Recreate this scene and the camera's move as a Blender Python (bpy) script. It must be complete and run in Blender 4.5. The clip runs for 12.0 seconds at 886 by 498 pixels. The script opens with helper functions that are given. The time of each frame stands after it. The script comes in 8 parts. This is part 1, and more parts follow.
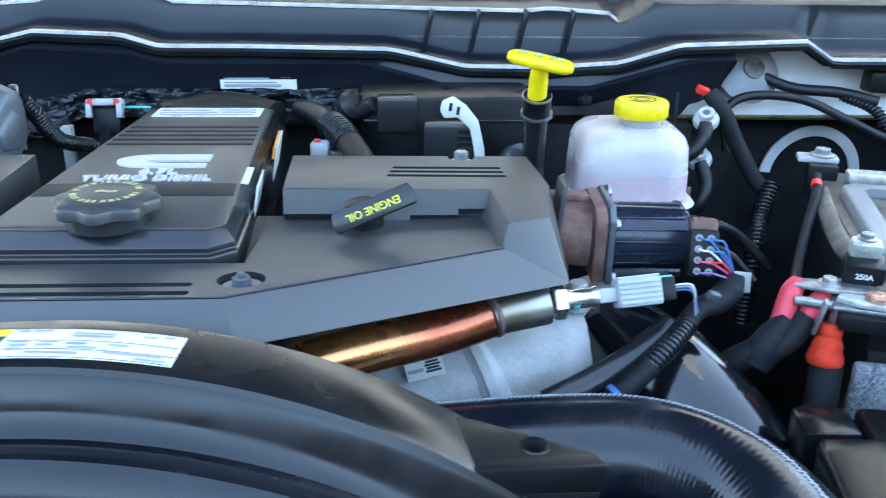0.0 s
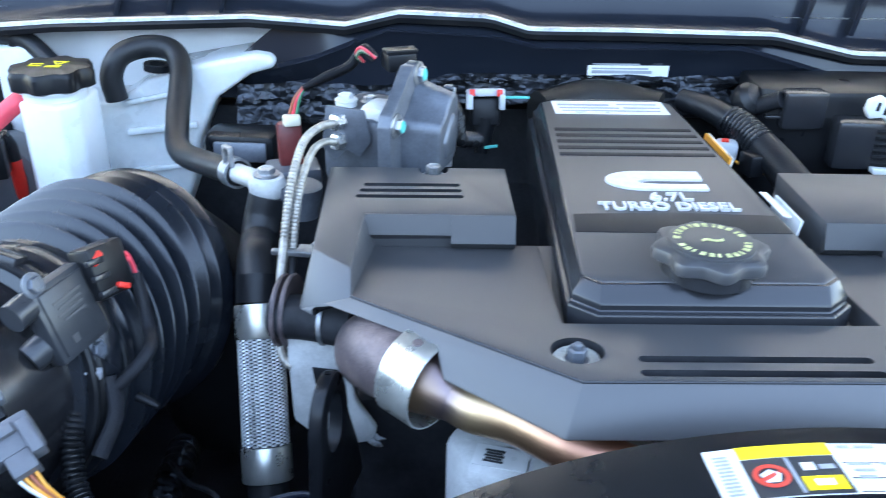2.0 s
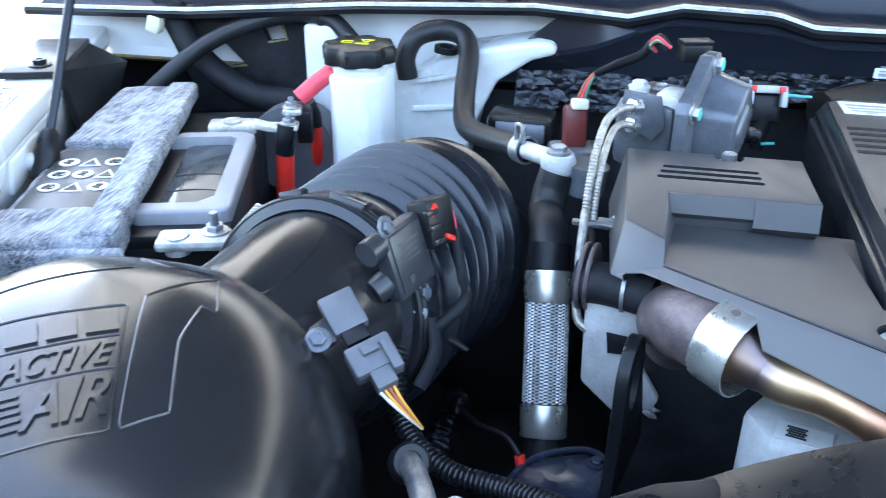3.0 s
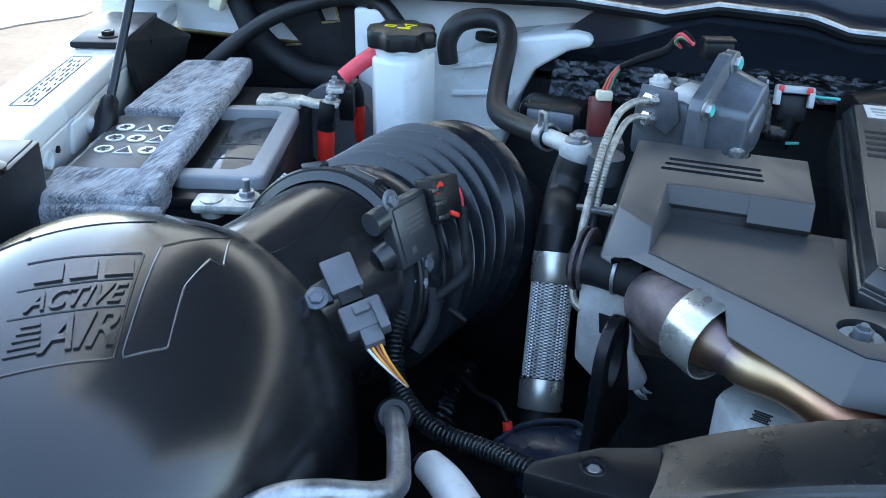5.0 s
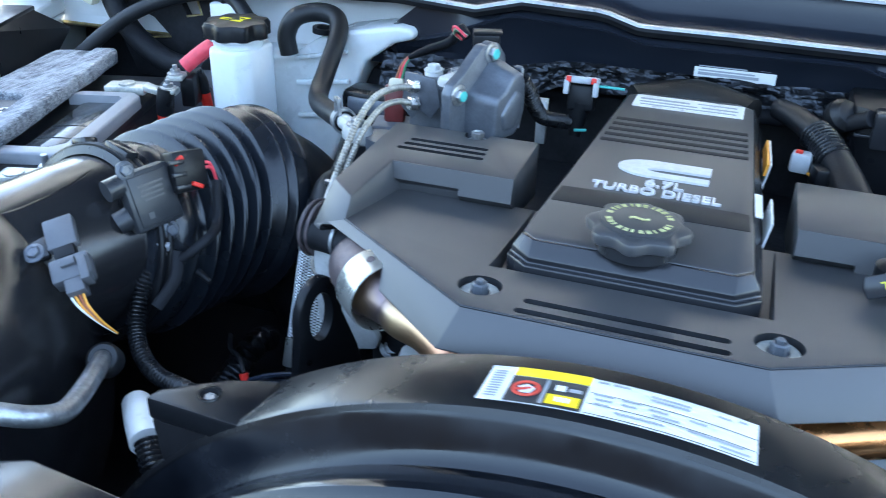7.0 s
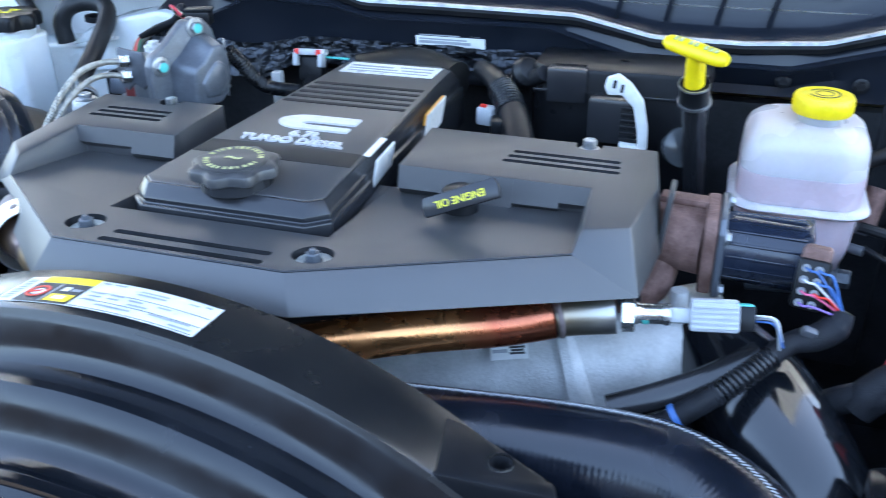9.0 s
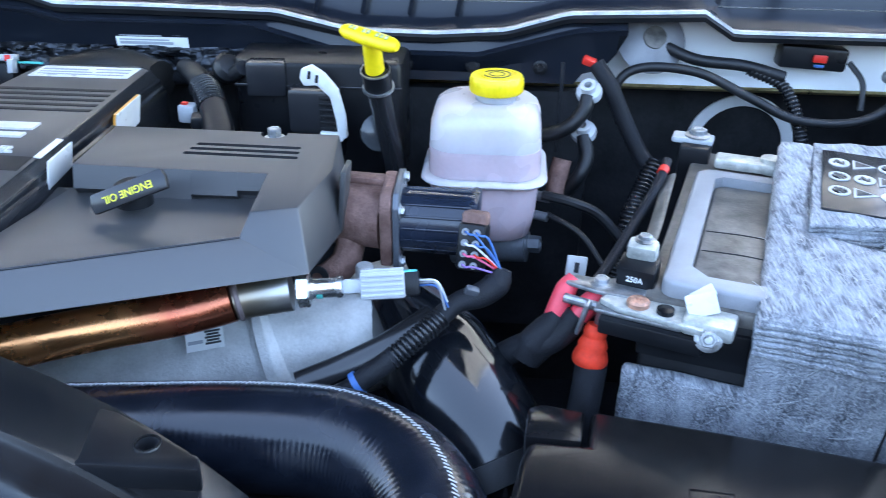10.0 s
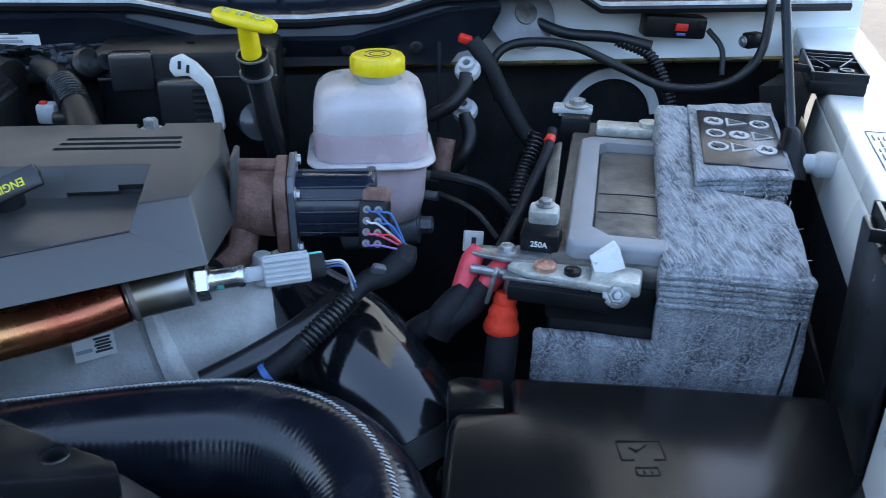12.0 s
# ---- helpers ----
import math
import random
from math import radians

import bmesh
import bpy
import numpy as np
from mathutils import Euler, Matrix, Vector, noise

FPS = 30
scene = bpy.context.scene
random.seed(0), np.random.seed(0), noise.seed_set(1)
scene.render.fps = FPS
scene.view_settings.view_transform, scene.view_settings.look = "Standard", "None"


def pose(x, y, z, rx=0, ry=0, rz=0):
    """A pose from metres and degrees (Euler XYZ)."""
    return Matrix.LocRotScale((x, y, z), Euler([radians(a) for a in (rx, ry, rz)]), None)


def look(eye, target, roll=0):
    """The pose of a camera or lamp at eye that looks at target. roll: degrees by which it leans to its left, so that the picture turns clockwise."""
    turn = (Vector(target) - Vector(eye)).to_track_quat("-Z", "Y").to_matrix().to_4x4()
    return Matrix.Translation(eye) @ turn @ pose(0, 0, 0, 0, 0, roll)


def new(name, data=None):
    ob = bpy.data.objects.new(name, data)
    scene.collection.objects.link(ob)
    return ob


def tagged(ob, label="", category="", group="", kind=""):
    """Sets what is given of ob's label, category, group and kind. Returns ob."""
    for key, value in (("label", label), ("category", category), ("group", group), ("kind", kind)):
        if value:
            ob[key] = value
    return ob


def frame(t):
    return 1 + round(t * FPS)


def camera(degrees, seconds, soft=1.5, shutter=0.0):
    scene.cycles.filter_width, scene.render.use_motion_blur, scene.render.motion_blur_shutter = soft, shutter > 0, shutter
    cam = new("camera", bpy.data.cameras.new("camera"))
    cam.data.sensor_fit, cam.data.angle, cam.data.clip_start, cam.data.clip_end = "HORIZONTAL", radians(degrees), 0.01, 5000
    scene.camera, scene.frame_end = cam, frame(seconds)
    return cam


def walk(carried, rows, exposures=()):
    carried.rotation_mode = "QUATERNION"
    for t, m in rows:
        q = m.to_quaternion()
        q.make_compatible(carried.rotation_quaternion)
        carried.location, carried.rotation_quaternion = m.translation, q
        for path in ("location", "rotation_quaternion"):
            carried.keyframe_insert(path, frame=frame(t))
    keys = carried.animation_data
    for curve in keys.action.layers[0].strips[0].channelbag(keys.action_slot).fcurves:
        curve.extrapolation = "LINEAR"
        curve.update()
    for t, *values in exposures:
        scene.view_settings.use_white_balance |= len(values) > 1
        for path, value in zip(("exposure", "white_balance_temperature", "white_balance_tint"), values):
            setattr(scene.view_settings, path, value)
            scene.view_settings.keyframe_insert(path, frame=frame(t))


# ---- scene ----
cam = camera(53.9, 12.0, soft=0.95, shutter=0.3)
PATH = [
    (0, (0.172, 0.103, 1.4), (0.275, 1.954, 0.649), 0.8),
    (0.5, (0.094, 0.115, 1.421), (0.214, 1.927, 0.584), 0.7),
    (1, (0.01, 0.124, 1.45), (0.139, 1.922, 0.586), 1.4),
    (1.5, (-0.079, 0.153, 1.457), (-0.034, 1.943, 0.565), 0.6),
    (2, (-0.159, 0.187, 1.443), (-0.129, 1.967, 0.533), 1.0),
    (2.5, (-0.217, 0.17, 1.433), (-0.385, 1.943, 0.523), 1.0),
    (3, (-0.236, 0.137, 1.438), (-0.608, 1.881, 0.532), 0.4),
    (3.2, (-0.234, 0.126, 1.443), (-0.667, 1.851, 0.528), 0.5),
    (4.8, (-0.185, 0.112, 1.452), (-0.742, 1.788, 0.514), 0.8),
    (5, (-0.181, 0.112, 1.451), (-0.712, 1.796, 0.512), 1.4),
    (5.5, (-0.151, 0.114, 1.452), (-0.685, 1.796, 0.51), 1.6),
    (6, (-0.1, 0.115, 1.459), (-0.65, 1.791, 0.518), 1.5),
    (6.5, (-0.037, 0.114, 1.468), (-0.599, 1.786, 0.526), 1.5),
    (7, (0.044, 0.119, 1.464), (-0.547, 1.784, 0.525), 1.3),
    (7.2, (0.082, 0.123, 1.455), (-0.52, 1.783, 0.517), 1.1),
    (8.8, (0.288, 0.118, 1.458), (-0.308, 1.782, 0.523), -0.8),
    (9, (0.314, 0.119, 1.458), (-0.244, 1.797, 0.525), -0.8),
    (9.5, (0.372, 0.124, 1.451), (0.061, 1.869, 0.525), 0.9),
    (10, (0.405, 0.113, 1.451), (0.279, 1.884, 0.53), 0.7),
    (10.5, (0.416, 0.106, 1.446), (0.437, 1.884, 0.53), 0.7),
    (11, (0.426, 0.108, 1.441), (0.537, 1.883, 0.526), 0.7),
    (11.5, (0.415, 0.114, 1.433), (0.59, 1.883, 0.517), 0.8),
    (12, (0.379, 0.116, 1.429), (0.559, 1.886, 0.516), 0.5),
]
EXPOSURES = [(0, 3.58, 6900, 3), (0.5, 3.95, 7000, 4), (1, 3.92, 7000, 6), (2, 3.90, 7200, 9), (2.5, 4.02, 7200, 9), (3, 3.88, 7250, 9), (5, 3.03, 6850, 4), (6, 3.15, 6850, 5),
             (7, 3.45, 6850, 5), (9, 3.58, 6850, 9), (10, 3.63, 6850, 10), (10.5, 3.56, 7200, 10), (11, 2.86, 6850, 10), (11.5, 2.47, 6850, 8), (12, 2.64, 6800, 7)]
walk(cam, [(t, look(eye, target, roll)) for t, eye, target, roll in PATH], EXPOSURES)

# ---------------------------------------------------------------- light
SUN_AZ, SUN_EL = 177.0, 48.0
world = bpy.data.worlds.new("sky")
scene.world = world
world.use_nodes = True
wn = world.node_tree.nodes
sky = wn.new("ShaderNodeTexSky")
sky.sky_type = "NISHITA"
sky.sun_disc = False
sky.sun_elevation, sky.sun_rotation = radians(SUN_EL), radians(SUN_AZ - 180)
world.node_tree.links.new(sky.outputs[0], wn["Background"].inputs[0])
wn["Background"].inputs[1].default_value = 0.15
sun = new("sun", bpy.data.lights.new("sun", "SUN"))
sun.data.energy, sun.data.angle, sun.data.color = 2.1, radians(0.6), (1.0, 0.94, 0.86)
sun.matrix_world = look((6.0 * math.sin(radians(SUN_AZ - 180)), 6.0 * math.cos(radians(SUN_AZ - 180)), 6.0 * math.tan(radians(SUN_EL))), (0, 0, 0))


# ---------------------------------------------------------------- materials
def material(name, base, rough=0.5, metal=0.0, var=0.2, scale=25.0, bump=0.15, bscale=300.0, stretch=(1, 1, 1), coat=0.0,
             tint=None, rvar=0.1, spread=(0.35, 0.65), trans=0.0, spec=0.5, detail=None):
    """A procedural surface: base colour varied at two scales, roughness varied, fine relief."""
    m = bpy.data.materials.new(name)
    m.use_nodes = True
    nt = m.node_tree
    b = nt.nodes["Principled BSDF"]
    tc = nt.nodes.new("ShaderNodeTexCoord")
    mp = nt.nodes.new("ShaderNodeMapping")
    mp.inputs["Scale"].default_value = stretch
    nt.links.new(tc.outputs["Object"], mp.inputs["Vector"])
    n1 = nt.nodes.new("ShaderNodeTexNoise")
    n1.inputs["Scale"].default_value, n1.inputs["Detail"].default_value, n1.inputs["Roughness"].default_value = scale, detail or (2.0 if bump < 0.06 and not metal else 6.0), 0.62
    n2 = nt.nodes.new("ShaderNodeTexNoise")
    n2.inputs["Scale"].default_value, n2.inputs["Detail"].default_value = bscale, 3.0
    for n in (n1, n2):
        nt.links.new(mp.outputs[0], n.inputs["Vector"])
    ramp = nt.nodes.new("ShaderNodeValToRGB")
    ramp.color_ramp.elements[0].position, ramp.color_ramp.elements[1].position = spread
    other = tint or [min(1, c * (1 + var)) for c in base]
    lowc = [c * (1 - var) for c in base] if tint is None else base
    ramp.color_ramp.elements[0].color = (*lowc, 1)
    ramp.color_ramp.elements[1].color = (*other, 1)
    nt.links.new(n1.outputs["Fac"], ramp.inputs["Fac"])
    mix = nt.nodes.new("ShaderNodeMix")
    mix.data_type, mix.blend_type = "RGBA", "OVERLAY"
    mix.inputs[0].default_value = min(0.6, var)
    nt.links.new(ramp.outputs["Color"], mix.inputs[6])
    nt.links.new(n2.outputs["Color"], mix.inputs[7])
    bw = nt.nodes.new("ShaderNodeRGBToBW")
    nt.links.new(n2.outputs["Color"], bw.inputs[0])
    nt.links.new(bw.outputs[0], mix.inputs[7])
    nt.links.new(mix.outputs[2], b.inputs["Base Color"])
    mr = nt.nodes.new("ShaderNodeMapRange")
    mr.inputs["From Min"].default_value, mr.inputs["From Max"].default_value = 0.3, 0.7
    mr.inputs["To Min"].default_value, mr.inputs["To Max"].default_value = max(0.02, rough - rvar), min(1, rough + rvar)
    nt.links.new(n1.outputs["Fac"], mr.inputs["Value"])
    nt.links.new(mr.outputs[0], b.inputs["Roughness"])
    b.inputs["Metallic"].default_value = metal
    b.inputs["Coat Weight"].default_value = coat
    b.inputs["Specular IOR Level"].default_value = spec
    b.inputs["Coat Roughness"].default_value = 0.08
    if trans:
        b.inputs["Subsurface Weight"].default_value = trans
        b.inputs["Subsurface Radius"].default_value = (0.02, 0.016, 0.014)
        b.inputs["Subsurface Scale"].default_value = 0.6
    if bump:
        bp = nt.nodes.new("ShaderNodeBump")
        bp.inputs["Strength"].default_value, bp.inputs["Distance"].default_value = bump, 0.001
        nt.links.new(n2.outputs["Fac"], bp.inputs["Height"])
        nt.links.new(bp.outputs[0], b.inputs["Normal"])
    return m


COVER = material("cover plastic", (0.045, 0.0455, 0.048), 0.44, var=0.03, scale=9, bump=0.0, bscale=60, tint=(0.050, 0.050, 0.0525), spec=0.8, rvar=0.01)
COVER_DARK = material("smooth dark plastic", (0.017, 0.018, 0.021), 0.25, var=0.03, scale=14, bump=0.0, bscale=420, tint=(0.022, 0.023, 0.026), rvar=0.02)
INSET = material("matt inset plastic", (0.013, 0.0135, 0.015), 0.55, spec=0.3, var=0.05, scale=14, bump=0.0, tint=(0.016, 0.0165, 0.018))
BLACK = material("black plastic", (0.007, 0.0075, 0.009), 0.36, spec=0.25, var=0.06, scale=22, bump=0.03, bscale=420, tint=(0.0095, 0.0105, 0.0125))
AIRBOX = material("air box plastic", (0.011, 0.011, 0.0128), 0.21, var=0.05, scale=7, bump=0.03, bscale=420, rvar=0.03, spec=0.62, tint=(0.0162, 0.0162, 0.0175))
LID = material("worn satin plastic", (0.008, 0.008, 0.009), 0.20, var=0.1, scale=14, bump=0.03, bscale=420, tint=(0.012, 0.0115, 0.011), rvar=0.05, spread=(0.4, 0.75), spec=0.25)
RUBBER = material("rubber", (0.011, 0.012, 0.014), 0.44, spec=0.4, var=0.3, scale=30, bump=0.2, bscale=700)
BELLOWS = material("bellows rubber", (0.009, 0.0115, 0.016), 0.27, spec=0.6, var=0.2, scale=18, bump=0.03, bscale=420, rvar=0.05)
LOOM = material("loom plastic", (0.011, 0.012, 0.014), 0.26, spec=0.5, var=0.3, scale=50, bump=0.2, bscale=600)
TAPE = material("cloth tape", (0.010, 0.011, 0.014), 0.60, spec=0.25, var=0.3, scale=60, bump=0.5, bscale=900)
SHROUD = material("shroud plastic", (0.008, 0.0085, 0.010), 0.25, var=0.05, scale=15, bump=0.0, bscale=420,
                  tint=(0.0155, 0.0152, 0.0150), rvar=0.09, spread=(0.28, 0.82), spec=0.5, detail=5.0)
FLANGE = material("smudged gloss plastic", (0.004, 0.005, 0.007), 0.17, var=0.03, scale=13, bump=0.0, bscale=420,
                  tint=(0.012, 0.014, 0.018), rvar=0.16, spread=(0.36, 0.72), spec=0.48, detail=6.0)
HOSE_RUBBER = material("smooth hose rubber", (0.006, 0.008, 0.013), 0.20, spec=0.6, var=0.25, scale=30, bump=0.04, bscale=500)
SENSOR = material("sensor plastic", (0.032, 0.034, 0.038), 0.36, var=0.15, scale=40, bump=0.15, bscale=900)
MOTOR = material("navy black motor plastic", (0.012, 0.017, 0.030), 0.24, spec=0.6, var=0.05, scale=30, bump=0.03, bscale=420, tint=(0.0162, 0.0230, 0.0405))
GREY_PLASTIC = material("grey plastic", (0.095, 0.100, 0.112), 0.42, var=0.15, scale=30, bump=0.15, bscale=1200)
HANDLE_GREY = material("handle grey plastic", (0.27, 0.28, 0.30), 0.42, var=0.12, scale=30, bump=0.12, bscale=1200)
BAND = material("polished clamp band", (0.60, 0.60, 0.56), 0.30, 0.8, var=0.12, scale=40, bump=0.02, bscale=400)
LIGHT_GREY = material("light grey plastic", (0.42, 0.44, 0.46), 0.4, var=0.12, scale=40, bump=0.1, bscale=900)
SILVER_INK = material("silver lettering", (0.60, 0.61, 0.63), 0.4, 0.2, var=0.1, scale=200, bump=0.0)
WHITE_PAINT = material("white paint", (0.70, 0.73, 0.74), 0.22, var=0.05, scale=6, bump=0.02, bscale=400, coat=0.5)
PRIMER = material("firewall paint", (0.84, 0.86, 0.87), 0.35, var=0.12, scale=9, bump=0.05, bscale=200)
LABEL = material("paper label", (0.70, 0.71, 0.70), 0.35, var=0.05, scale=60, bump=0.02)
INK = material("label ink", (0.03, 0.033, 0.037), 0.5, var=0.1, bump=0.0)
INK_GREY = material("grey label ink", (0.32, 0.34, 0.37), 0.5, var=0.1, bump=0.0)
YELLOW = material("yellow plastic", (0.88, 0.66, 0.01), 0.38, var=0.08, scale=60, bump=0.1, bscale=700)
FADED_INK = material("faded yellow ink", (0.50, 0.52, 0.24), 0.5, var=0.3, scale=300, bump=0.0)
YELLOW_INK = material("yellow ink", (0.80, 0.72, 0.03), 0.45, var=0.08, bump=0.0)
LABEL_YELLOW = material("label yellow", (0.88, 0.62, 0.02), 0.4, var=0.05, bump=0.0)
LABEL_RED = material("label red", (0.62, 0.06, 0.04), 0.4, var=0.05, bump=0.0)
LINE_STEEL = material("dull steel braid", (0.38, 0.355, 0.31), 0.45, 0.55, var=0.3, scale=120, bump=0.2, bscale=400)
BRAID_DIRTY = material("sooty woven sleeve", (0.05, 0.05, 0.05), 0.5, 0.4, var=0.4, scale=120, bump=0.8, bscale=500, tint=(0.10, 0.10, 0.10))
ORANGE = material("orange ink", (0.85, 0.36, 0.05), 0.4, var=0.05, bump=0.0)
TANK_SIDE = material("thin milky plastic", (0.62, 0.645, 0.65), 0.3, var=0.12, scale=10, bump=0.06, bscale=250, trans=0.6)
TANK = material("milky tank plastic", (0.70, 0.74, 0.76), 0.32, var=0.06, scale=12, bump=0.06, bscale=250, trans=0.35)
RES_CLEAR = material("milky reservoir plastic", (0.58, 0.54, 0.555), 0.28, var=0.08, scale=14, bump=0.05, bscale=250, trans=0.75)
RES_FLUID = material("reservoir plastic over pink fluid", (0.62, 0.485, 0.515), 0.28, var=0.10, scale=14, bump=0.05, bscale=250, trans=0.75)
ALU = material("cast aluminium", (0.52, 0.525, 0.515), 0.5, 0.15, var=0.22, scale=22, bump=0.5, bscale=420)
ALU_DARK = material("oiled cast aluminium", (0.115, 0.127, 0.147), 0.38, 0.35, var=0.25, scale=30, bump=0.10, bscale=500)
ZINC = material("zinc plated steel", (0.37, 0.385, 0.40), 0.42, 0.85, var=0.3, scale=90, bump=0.3, bscale=500)
STEEL = material("bright steel", (0.70, 0.70, 0.69), 0.24, 0.95, var=0.18, scale=60, bump=0.1, bscale=400)
BRAID = material("woven steel braid", (0.72, 0.74, 0.75), 0.38, 0.6, var=0.15, scale=60, bump=0.0, bscale=700)
RUST = material("rusty cast iron", (0.13, 0.065, 0.05), 0.75, 0.1, var=0.35, scale=70, bump=0.8, bscale=500, tint=(0.26, 0.15, 0.125))
SCALE_IRON = material("heat scaled steel", (0.075, 0.06, 0.065), 0.5, 0.35, var=0.3, scale=45, bump=0.4, bscale=500, tint=(0.19, 0.145, 0.14))
RED = material("red plastic", (0.72, 0.03, 0.02), 0.4, var=0.12, scale=50, bump=0.1)
BOOT_BROWN = material("black rubber boot", (0.014, 0.0135, 0.013), 0.5, var=0.2, scale=40, bump=0.3, bscale=500, spec=0.3)
BOOT = material("orange red rubber boot", (0.62, 0.040, 0.018), 0.6, var=0.25, scale=60, bump=0.3, bscale=500, spec=0.2)
RED_RUBBER = material("pink red sleeve", (0.80, 0.07, 0.10), 0.45, var=0.12, scale=60, bump=0.2)
MAROON = material("maroon connector plastic", (0.14, 0.022, 0.02), 0.4, var=0.2, scale=40, bump=0.1)
CREAM = material("cream plastic", (0.66, 0.62, 0.48), 0.5, var=0.1, bump=0.1)
TEAL = material("teal dye", (0.08, 0.55, 0.50), 0.4, var=0.1, bump=0.0)
BLUE_WIRE = material("blue wire", (0.05, 0.15, 0.40), 0.45, var=0.1, bump=0.0)
PINK_WIRE = material("pink wire", (0.75, 0.12, 0.25), 0.4, var=0.1, bump=0.0)
WHITE_WIRE = material("white wire", (0.75, 0.76, 0.78), 0.4, var=0.05, bump=0.0)
VIOLET_WIRE = material("violet wire", (0.28, 0.16, 0.48), 0.4, var=0.1, bump=0.0)
BROWN_WIRE = material("brown wire", (0.35, 0.10, 0.05), 0.4, var=0.1, bump=0.0)
GREEN_WIRE = material("green wire", (0.05, 0.22, 0.12), 0.4, var=0.1, bump=0.0)
COWL = material("glossy black panel", (0.009, 0.012, 0.018), 0.18, spec=0.34, var=0.04, scale=8, bump=0.03, bscale=420, rvar=0.06, tint=(0.0135, 0.0162, 0.0230))
SEAL = material("weatherstrip rubber", (0.008, 0.0085, 0.010), 0.38, var=0.06, scale=30, bump=0.03, bscale=420, tint=(0.013, 0.013, 0.014), spec=0.3)
# pale colour standing in for the highlight on black cowl edges
EDGE_GLINT = material("painted edge highlight", (0.34, 0.35, 0.36), 0.35, 0.3, var=0.3, scale=50, bump=0.1, bscale=400)
# black for grime, also used where deep shade is put into colour
DEEP = material("grimy and shaded black", (0.018, 0.019, 0.022), 0.6, spec=0.2, var=0.4, scale=20, bump=0.4, bscale=200)
BATTERY = material("battery case", (0.012, 0.013, 0.015), 0.40, spec=0.4, var=0.3, scale=25, bump=0.15)
BATTERY_DUST = material("dusty battery top", (0.045, 0.042, 0.038), 0.42, var=0.3, scale=35, bump=0.2, bscale=300, tint=(0.20, 0.185, 0.165))
TERMINAL = material("lead clamp", (0.48, 0.49, 0.46), 0.45, 0.4, var=0.3, scale=70, bump=0.4, bscale=400)
COPPER = material("tarnished copper", (0.55, 0.30, 0.21), 0.5, 0.6, var=0.4, scale=160, bump=0.5, bscale=500)
BRASS = material("yellowed plating", (0.55, 0.45, 0.22), 0.35, 0.85, var=0.25, scale=80, bump=0.2)
GLASSY = material("smoked clear cover", (0.05, 0.055, 0.06), 0.12, var=0.2, bump=0.02)
GROUND = material("dry dirt", (0.070, 0.059, 0.050), 0.95, var=0.35, scale=1.4, bump=1.0, bscale=30, tint=(0.118, 0.100, 0.084))
PALE = material("pale concrete", (0.20, 0.19, 0.175), 0.9, var=0.2, scale=3, bump=0.3, bscale=40)
# for the added unseen wall that darkens reflections in the bay
DARK_SCREEN = material("dark reflection screen", (0.018, 0.018, 0.020), 0.9, var=0.3, scale=1.5, bump=0.4, bscale=25, tint=(0.034, 0.032, 0.030), spec=0.2)
HOODPAINT = material("hood underside paint", (0.78, 0.79, 0.785), 0.4, var=0.15, scale=8, bump=0.3, bscale=150)

GLOSS = material("wet-looking black plastic", (0.006, 0.007, 0.009), 0.11, var=0.1, scale=20, bump=0.03, bscale=300, spec=0.75, rvar=0.05)
PAD = material("black fibre pad", (0.018, 0.018, 0.02), 0.9, var=0.3, scale=30, bump=0.6, bscale=300, spec=0.2)


def foil_material():
    m = material("crumpled foil", (0.052, 0.057, 0.066), 0.42, 0.95, var=0.4, scale=40, bump=0.0)
    nt = m.node_tree
    v = nt.nodes.new("ShaderNodeTexVoronoi")
    v.inputs["Scale"].default_value = 85.0
    n = nt.nodes.new("ShaderNodeTexNoise")
    n.inputs["Scale"].default_value, n.inputs["Detail"].default_value = 60.0, 6.0
    tc = nt.nodes.new("ShaderNodeTexCoord")
    add = nt.nodes.new("ShaderNodeMath")
    add.operation = "ADD"
    for k in (v, n):
        nt.links.new(tc.outputs["Object"], k.inputs["Vector"])
    nt.links.new(v.outputs["Distance"], add.inputs[0])
    nt.links.new(n.outputs["Fac"], add.inputs[1])
    bp = nt.nodes.new("ShaderNodeBump")
    bp.inputs["Strength"].default_value, bp.inputs["Distance"].default_value = 1.0, 0.006
    nt.links.new(add.outputs[0], bp.inputs["Height"])
    nt.links.new(bp.outputs[0], nt.nodes["Principled BSDF"].inputs["Normal"])
    return m


